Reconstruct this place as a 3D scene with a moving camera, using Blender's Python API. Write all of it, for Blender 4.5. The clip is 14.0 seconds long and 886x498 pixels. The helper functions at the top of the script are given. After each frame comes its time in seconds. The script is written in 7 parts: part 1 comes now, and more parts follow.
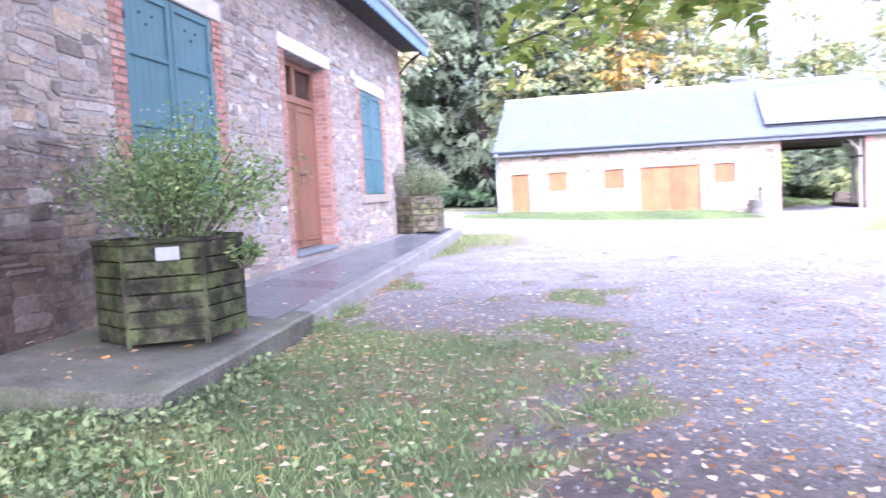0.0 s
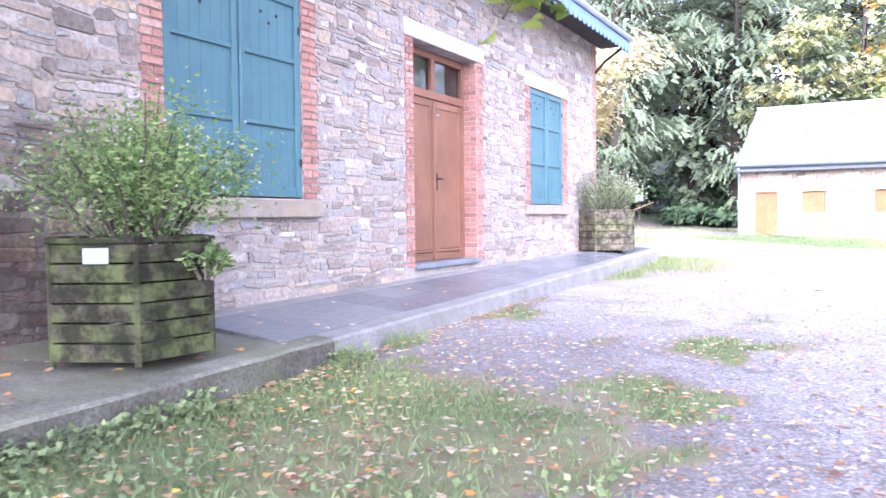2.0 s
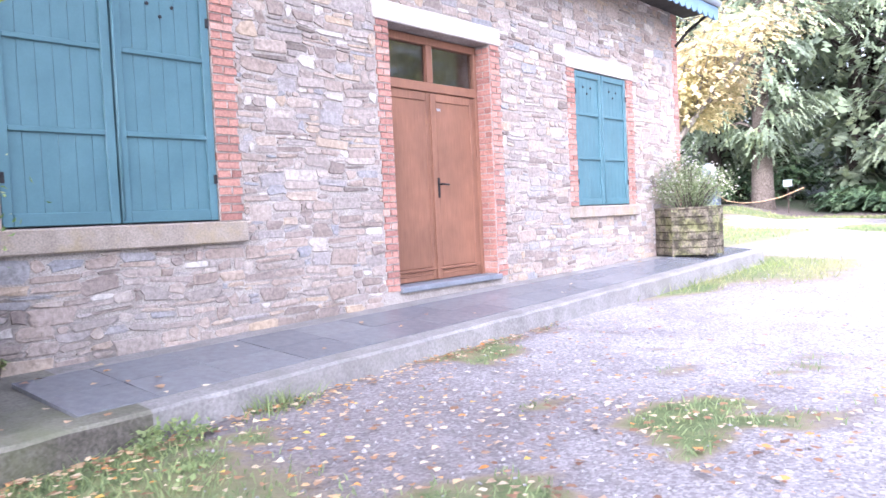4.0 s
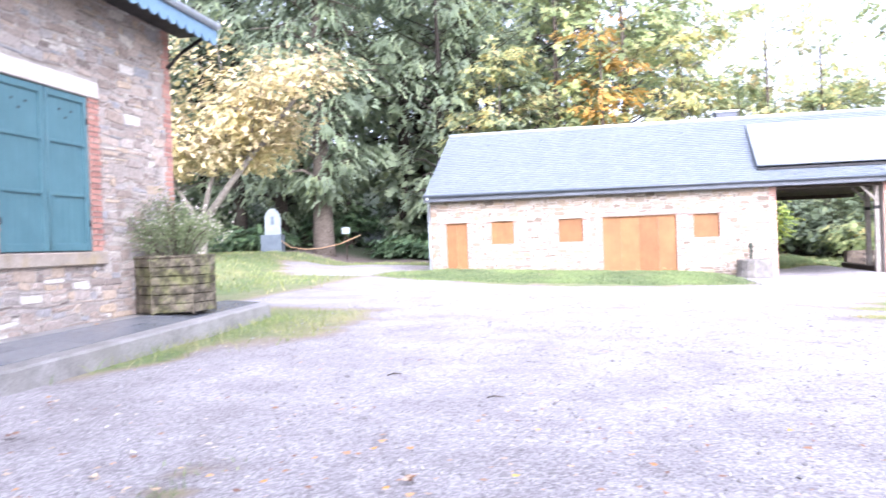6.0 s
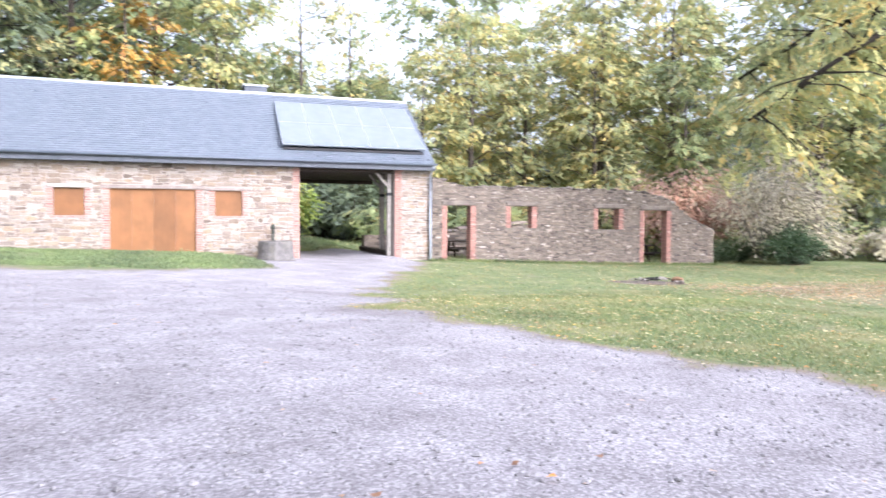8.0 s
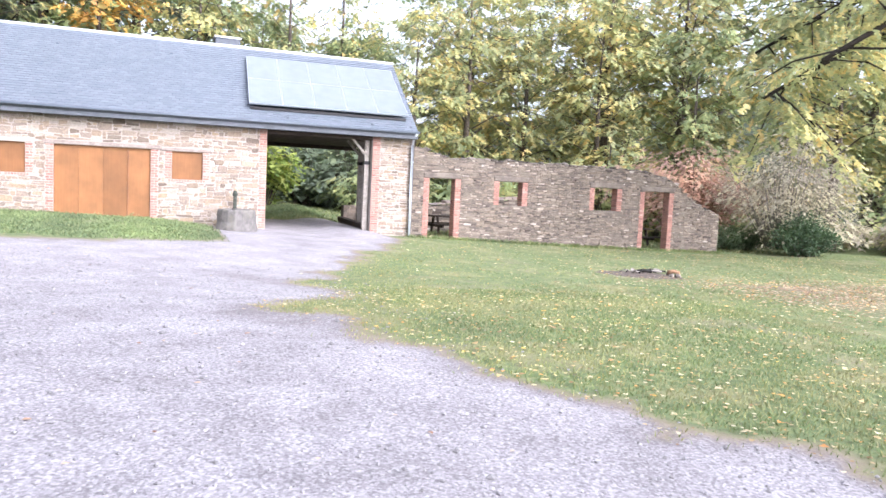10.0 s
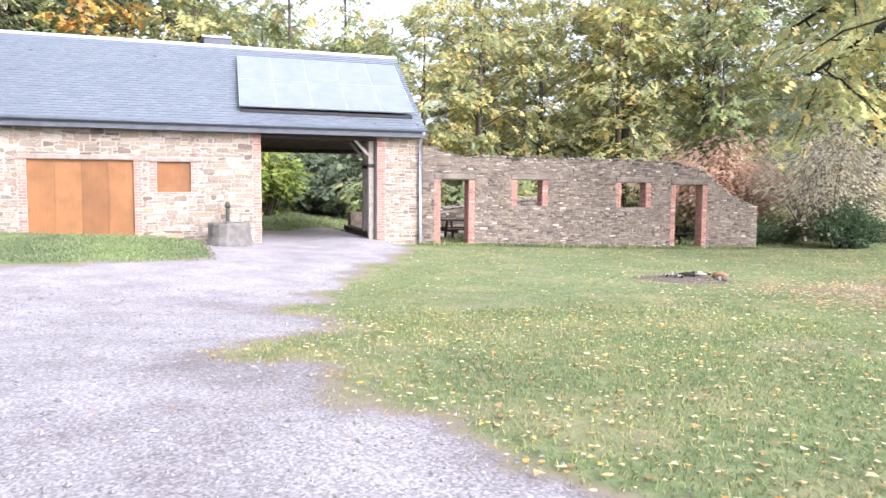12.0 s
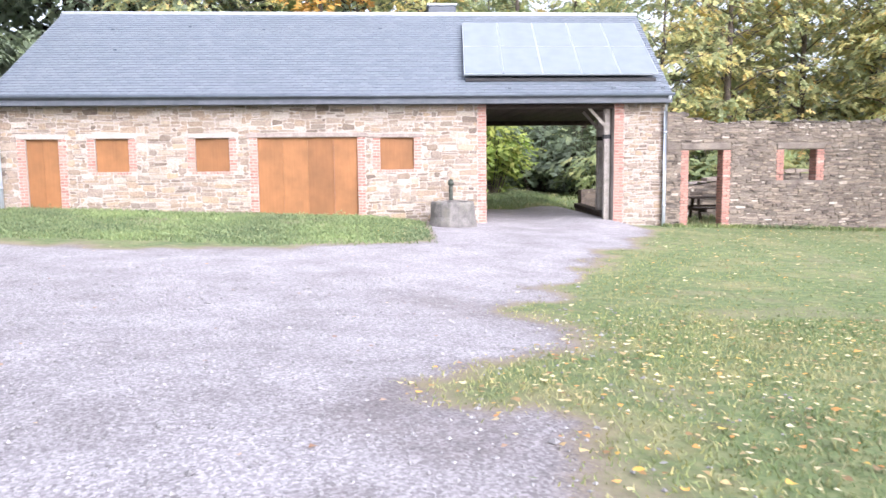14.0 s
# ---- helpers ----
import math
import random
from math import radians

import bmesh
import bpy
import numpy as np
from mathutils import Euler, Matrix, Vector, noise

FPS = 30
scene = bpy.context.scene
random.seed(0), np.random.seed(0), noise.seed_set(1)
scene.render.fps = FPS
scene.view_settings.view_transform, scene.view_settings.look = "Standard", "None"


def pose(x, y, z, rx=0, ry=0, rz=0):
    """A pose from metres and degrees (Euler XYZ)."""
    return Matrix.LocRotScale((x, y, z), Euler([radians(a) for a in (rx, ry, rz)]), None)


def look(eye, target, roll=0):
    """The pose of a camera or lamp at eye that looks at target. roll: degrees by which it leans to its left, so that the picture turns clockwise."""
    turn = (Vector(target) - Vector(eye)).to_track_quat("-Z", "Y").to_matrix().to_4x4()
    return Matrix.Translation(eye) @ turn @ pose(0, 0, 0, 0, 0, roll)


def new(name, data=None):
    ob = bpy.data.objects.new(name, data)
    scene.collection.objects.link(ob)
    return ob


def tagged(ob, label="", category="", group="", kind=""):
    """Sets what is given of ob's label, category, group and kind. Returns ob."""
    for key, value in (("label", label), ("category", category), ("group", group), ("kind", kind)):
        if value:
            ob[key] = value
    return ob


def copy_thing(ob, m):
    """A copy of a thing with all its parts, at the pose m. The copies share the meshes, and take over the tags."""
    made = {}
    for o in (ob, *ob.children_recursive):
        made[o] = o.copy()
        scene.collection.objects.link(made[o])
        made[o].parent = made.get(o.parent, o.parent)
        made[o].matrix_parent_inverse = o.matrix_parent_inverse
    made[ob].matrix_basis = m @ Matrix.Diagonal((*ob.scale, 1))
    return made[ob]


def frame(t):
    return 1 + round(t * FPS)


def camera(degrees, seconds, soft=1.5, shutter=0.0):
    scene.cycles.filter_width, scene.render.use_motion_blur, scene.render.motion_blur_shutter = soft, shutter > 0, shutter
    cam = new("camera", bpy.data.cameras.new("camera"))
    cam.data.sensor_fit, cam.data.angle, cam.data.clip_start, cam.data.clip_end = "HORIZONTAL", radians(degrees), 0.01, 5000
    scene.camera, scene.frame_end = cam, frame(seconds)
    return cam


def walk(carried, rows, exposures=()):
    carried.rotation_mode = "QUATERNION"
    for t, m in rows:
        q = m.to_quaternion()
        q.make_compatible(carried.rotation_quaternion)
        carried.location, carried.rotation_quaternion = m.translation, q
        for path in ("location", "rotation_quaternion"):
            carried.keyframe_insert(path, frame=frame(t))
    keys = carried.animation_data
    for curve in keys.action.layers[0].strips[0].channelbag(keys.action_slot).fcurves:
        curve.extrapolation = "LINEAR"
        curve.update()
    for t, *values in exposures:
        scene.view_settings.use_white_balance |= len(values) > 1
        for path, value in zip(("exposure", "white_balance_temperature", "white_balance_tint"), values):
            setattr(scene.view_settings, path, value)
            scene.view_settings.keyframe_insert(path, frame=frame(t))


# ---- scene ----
cam = camera(60.4, 14.0, soft=1.5, shutter=0.25)
PATH = [
    (0, (-0.381, -1.695, 1.32), (-0.727, 0.27, 1.184), -3.1),
    (0.5, (-0.07, -1.242, 1.303), (-0.804, 0.614, 1.172), -2.7),
    (1, (0.174, -0.755, 1.297), (-0.669, 1.055, 1.195), -2.8),
    (1.5, (0.545, -0.265, 1.287), (-0.473, 1.456, 1.237), -2.1),
    (2, (0.709, 0.353, 1.226), (-0.264, 2.099, 1.146), -0.6),
    (2.2, (0.815, 0.54, 1.251), (-0.158, 2.286, 1.195), -1.6),
    (4.3, (1.461, 3.142, 1.426), (0.141, 4.641, 1.337), -2.6),
    (4.5, (1.47, 3.407, 1.452), (0.187, 4.939, 1.379), -2.8),
    (4.9, (1.584, 3.887, 1.456), (0.329, 5.445, 1.455), -2.7),
    (5, (1.604, 4.019, 1.453), (0.358, 5.584, 1.44), -2.6),
    (5.5, (1.775, 4.601, 1.416), (0.901, 6.4, 1.389), -1.6),
    (5.6, (1.797, 4.789, 1.41), (1.065, 6.649, 1.376), -1.6),
    (5.7, (1.806, 4.96, 1.4), (1.171, 6.856, 1.384), -1.9),
    (5.8, (1.859, 5.089, 1.397), (1.344, 7.022, 1.389), -2.1),
    (5.9, (1.906, 5.142, 1.391), (1.459, 7.092, 1.379), -2.0),
    (6, (1.989, 5.237, 1.376), (1.613, 7.202, 1.364), -2.1),
    (6.1, (2.069, 5.324, 1.406), (1.747, 7.298, 1.422), -3.4),
    (6.2, (2.118, 5.415, 1.421), (1.856, 7.397, 1.427), -3.0),
    (6.5, (2.272, 5.839, 1.37), (2.195, 7.837, 1.374), -2.7),
    (7, (2.47, 6.39, 1.367), (2.768, 8.368, 1.344), -4.1),
    (7.5, (2.775, 6.87, 1.339), (3.254, 8.812, 1.297), -1.7),
    (8, (3.08, 7.477, 1.318), (3.84, 9.326, 1.233), 0.3),
    (8.2, (3.182, 7.674, 1.312), (4.038, 9.479, 1.218), -0.6),
    (10.3, (4.899, 9.39, 1.559), (5.633, 11.242, 1.386), 2.8),
    (10.5, (5.0, 9.568, 1.567), (5.75, 11.417, 1.422), 1.7),
    (11, (5.267, 10.116, 1.554), (5.953, 11.99, 1.418), 1.5),
    (11.5, (5.408, 10.625, 1.516), (6.078, 12.501, 1.342), 2.0),
    (12, (5.603, 11.119, 1.507), (6.304, 12.985, 1.343), 0.4),
    (12.5, (5.758, 11.587, 1.498), (6.413, 13.468, 1.316), 1.1),
    (13, (5.824, 12.137, 1.516), (6.354, 14.056, 1.324), 0.0),
    (13.3, (5.862, 12.43, 1.496), (6.256, 14.382, 1.309), -0.1),
    (13.5, (5.891, 12.635, 1.485), (6.159, 14.603, 1.251), 1.1),
    (14, (5.885, 13.267, 1.451), (6.018, 15.25, 1.227), -0.6),
]
walk(cam, [(t, look(eye, target, roll)) for t, eye, target, roll in PATH], [
    (0.0, 2.54, 5300, 31), (0.5, 2.48, 5300, 30), (1.5, 2.80, 5350, 29), (2.2, 2.84, 5400, 28), (5.0, 2.6, 5650, 24), (6.5, 2.12, 5650, 21), (8.0, 1.76, 5750, 19), (10.5, 1.8, 5850, 18), (12.5, 1.78, 5950, 18), (14.0, 1.7, 5900, 18)])


# ---- world, sun ----
world = bpy.data.worlds.new("world")
scene.world = world
world.use_nodes = True
wn = world.node_tree.nodes
wl = world.node_tree.links
sky = wn.new("ShaderNodeTexSky")
sky.sky_type = "NISHITA"
sky.sun_disc = False
sky.sun_elevation, sky.sun_rotation = radians(32), radians(157)
sky.air_density, sky.dust_density, sky.ozone_density = 1.0, 4.0, 1.0
hsv = wn.new("ShaderNodeHueSaturation")
hsv.inputs["Saturation"].default_value = 0.35
wl.new(sky.outputs[0], hsv.inputs["Color"])
wl.new(hsv.outputs[0], wn["Background"].inputs["Color"])
wn["Background"].inputs["Strength"].default_value = 0.15
sun_data = bpy.data.lights.new("sun", "SUN")
sun_data.energy, sun_data.angle, sun_data.color = 1.5, radians(85), (1.0, 0.96, 0.91)
sun = new("sun", sun_data)
sun.matrix_world = look((16, -11, 19.8), (4, 18, 0))

# ---- materials ----


def nodes_of(name, rough=0.8):
    m = bpy.data.materials.new(name)
    m.use_nodes = True
    nt = m.node_tree
    b = nt.nodes["Principled BSDF"]
    b.inputs["Roughness"].default_value = rough
    b.inputs["Specular IOR Level"].default_value = 0.3
    return m, nt, b


def ramp_node(nt, stops):
    r = nt.nodes.new("ShaderNodeValToRGB")
    e = r.color_ramp.elements
    while len(e) < len(stops):
        e.new(0.5)
    for k, (p, c) in zip(e, stops):
        k.position, k.color = p, (*c, 1)
    return r


def noise_node(nt, scale, detail=4.0, rough=0.6, vec=None):
    n = nt.nodes.new("ShaderNodeTexNoise")
    n.inputs["Scale"].default_value = scale
    n.inputs["Detail"].default_value = detail
    n.inputs["Roughness"].default_value = rough
    if vec is not None:
        nt.links.new(vec, n.inputs["Vector"])
    return n


def mix_node(nt, kind, fac, a, b):
    n = nt.nodes.new("ShaderNodeMix")
    n.data_type, n.blend_type = "RGBA", kind
    for key, v in ((0, fac), (6, a), (7, b)):
        if hasattr(v, "links"):
            nt.links.new(v, n.inputs[key])
        else:
            n.inputs[key].default_value = v if key == 0 else (*v, 1)
    return n.outputs[2]


def coords(nt):
    """World position, so that the grain is at real-world size."""
    return nt.nodes.new("ShaderNodeNewGeometry").outputs["Position"]


def bump_to(nt, b, height, strength, distance=0.01):
    k = nt.nodes.new("ShaderNodeBump")
    k.inputs["Strength"].default_value, k.inputs["Distance"].default_value = strength, distance
    nt.links.new(height, k.inputs["Height"])
    nt.links.new(k.outputs[0], b.inputs["Normal"])


def rnd(nt, which):
    if which == "object":
        return nt.nodes.new("ShaderNodeObjectInfo").outputs["Random"]
    return nt.nodes.new("ShaderNodeNewGeometry").outputs["Random Per Island"]


def dark_patch(nt, p, c, centre, size):
    """A ragged dark patch at one spot of a wall, multiplied into its colour."""
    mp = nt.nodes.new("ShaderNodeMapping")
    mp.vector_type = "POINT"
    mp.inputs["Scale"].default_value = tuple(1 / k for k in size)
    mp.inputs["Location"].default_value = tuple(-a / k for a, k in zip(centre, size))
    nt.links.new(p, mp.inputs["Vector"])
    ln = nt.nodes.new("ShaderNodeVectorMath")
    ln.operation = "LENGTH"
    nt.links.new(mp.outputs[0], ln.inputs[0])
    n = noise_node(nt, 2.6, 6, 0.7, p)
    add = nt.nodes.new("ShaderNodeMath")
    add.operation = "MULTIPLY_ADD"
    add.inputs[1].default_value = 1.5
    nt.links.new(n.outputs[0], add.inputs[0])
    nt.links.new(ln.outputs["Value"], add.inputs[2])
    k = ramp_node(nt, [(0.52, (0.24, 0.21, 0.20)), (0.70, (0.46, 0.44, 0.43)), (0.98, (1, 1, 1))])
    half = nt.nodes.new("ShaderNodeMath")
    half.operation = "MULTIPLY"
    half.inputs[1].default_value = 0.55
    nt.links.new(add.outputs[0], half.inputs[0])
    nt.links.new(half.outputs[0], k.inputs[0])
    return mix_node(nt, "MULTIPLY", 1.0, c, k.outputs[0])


def surface(name, stops, scale=6.0, fine=60.0, rough=0.8, bump=0.4, spread=0.35, metal=0.0, dist=0.006, stain=None, stain_amount=0.5, dark_spot=None):
    """A mottled surface: a ramp of colours over coarse noise, broken up by fine grain, with stains."""
    m, nt, b = nodes_of(name, rough)
    p = coords(nt)
    n1, n2 = noise_node(nt, scale, 5, 0.65, p), noise_node(nt, fine, 3, 0.6, p)
    r = ramp_node(nt, stops)
    nt.links.new(n1.outputs[0], r.inputs[0])
    g = ramp_node(nt, [(0.3, (1 - spread,) * 3), (0.7, (1 + spread * 0.3,) * 3)])
    nt.links.new(n2.outputs[0], g.inputs[0])
    c = mix_node(nt, "MULTIPLY", 1.0, r.outputs[0], g.outputs[0])
    if stain:
        n3 = noise_node(nt, scale * 0.35, 4, 0.7, p)
        s = ramp_node(nt, [(0.48, (0, 0, 0)), (0.68, (stain_amount,) * 3)])
        nt.links.new(n3.outputs[0], s.inputs[0])
        c = mix_node(nt, "MIX", s.outputs[0], c, stain)
    if dark_spot:
        c = dark_patch(nt, p, c, *dark_spot)
    nt.links.new(c, b.inputs["Base Color"])
    b.inputs["Metallic"].default_value = metal
    bump_to(nt, b, n2.outputs[0], bump, dist)
    return m


def pieces(name, stops, which, rough=0.85, grain=25.0, bump=0.7, patch=None, dist=0.012, low=0.5, high=1.22, dark_spot=None):
    """Stones, bricks, slates: each piece has its own colour from the ramp."""
    m, nt, b = nodes_of(name, rough)
    p = coords(nt)
    r = ramp_node(nt, stops)
    r.color_ramp.interpolation = "LINEAR"
    nt.links.new(rnd(nt, which), r.inputs[0])
    n1, n2 = noise_node(nt, grain, 6, 0.7, p), noise_node(nt, 1.3, 4, 0.6, p)
    g = ramp_node(nt, [(0.28, (low,) * 3), (0.72, (high,) * 3)])
    nt.links.new(n1.outputs[0], g.inputs[0])
    c = mix_node(nt, "MULTIPLY", 1.0, r.outputs[0], g.outputs[0])
    if patch:
        s = ramp_node(nt, [(0.5, (0, 0, 0)), (0.78, (0.35,) * 3)])
        nt.links.new(n2.outputs[0], s.inputs[0])
        c = mix_node(nt, "MIX", s.outputs[0], c, patch)
    if dark_spot:
        c = dark_patch(nt, p, c, *dark_spot)
    nt.links.new(c, b.inputs["Base Color"])
    bump_to(nt, b, n1.outputs[0], bump, dist)
    return m


def foliage(name, stops, rough=0.6, through_light=0.45, tint=0.3, patch=None, patch_from=0.45, patch_scale=0.9):
    m, nt, b = nodes_of(name, rough)
    r = ramp_node(nt, stops)
    nt.links.new(rnd(nt, "island"), r.inputs[0])
    n = noise_node(nt, 0.5, 3, 0.6, coords(nt))
    g = ramp_node(nt, [(0.3, (1 - tint, 1 - tint, 1 - tint)), (0.7, (1 + tint, 1 + tint, 1.0))])
    nt.links.new(n.outputs[0], g.inputs[0])
    c = mix_node(nt, "MULTIPLY", 1.0, r.outputs[0], g.outputs[0])
    if patch:
        n2 = noise_node(nt, patch_scale, 5, 0.7, coords(nt))
        s = ramp_node(nt, [(patch_from, (0, 0, 0)), (patch_from + 0.2, (0.8,) * 3)])
        nt.links.new(n2.outputs[0], s.inputs[0])
        c = mix_node(nt, "MIX", s.outputs[0], c, patch)
    nt.links.new(c, b.inputs["Base Color"])
    t = nt.nodes.new("ShaderNodeBsdfTranslucent")
    nt.links.new(c, t.inputs["Color"])
    mx = nt.nodes.new("ShaderNodeMixShader")
    mx.inputs[0].default_value = through_light
    nt.links.new(b.outputs[0], mx.inputs[1])
    nt.links.new(t.outputs[0], mx.inputs[2])
    nt.links.new(mx.outputs[0], nt.nodes["Material Output"].inputs["Surface"])
    return m


STONES = [(0.0, (0.19, 0.16, 0.145)), (0.12, (0.36, 0.29, 0.25)), (0.24, (0.31, 0.28, 0.265)), (0.36, (0.45, 0.37, 0.32)), (0.46, (0.26, 0.215, 0.195)), (0.55, (0.41, 0.355, 0.325)),
          (0.62, (0.30, 0.305, 0.325)), (0.70, (0.43, 0.365, 0.325)), (0.78, (0.47, 0.37, 0.275)), (0.86, (0.37, 0.305, 0.27)), (0.94, (0.51, 0.46, 0.42)), (1.0, (0.62, 0.585, 0.55))]
DARK_SPOT = ((-4.34, 2.9, 0.6), (1.5, 2.05, 2.0))
TAN = [(0.0, (0.15, 0.12, 0.10)), (0.15, (0.33, 0.255, 0.19)), (0.32, (0.25, 0.205, 0.175)), (0.5, (0.38, 0.31, 0.245)),
       (0.64, (0.21, 0.175, 0.15)), (0.76, (0.37, 0.28, 0.19)), (0.88, (0.40, 0.345, 0.29)), (1.0, (0.46, 0.41, 0.365))]
GREY = [(0.0, (0.07, 0.058, 0.05)), (0.22, (0.225, 0.18, 0.142)), (0.45, (0.33, 0.27, 0.21)), (0.65, (0.125, 0.105, 0.092)), (0.86, (0.27, 0.225, 0.18)), (0.95, (0.40, 0.34, 0.28)), (1.0, (0.56, 0.51, 0.45))]
BRICK = [(0.0, (0.30, 0.15, 0.125)), (0.3, (0.43, 0.222, 0.178)), (0.6, (0.49, 0.262, 0.212)), (0.85, (0.39, 0.205, 0.17)), (1.0, (0.55, 0.36, 0.30))]
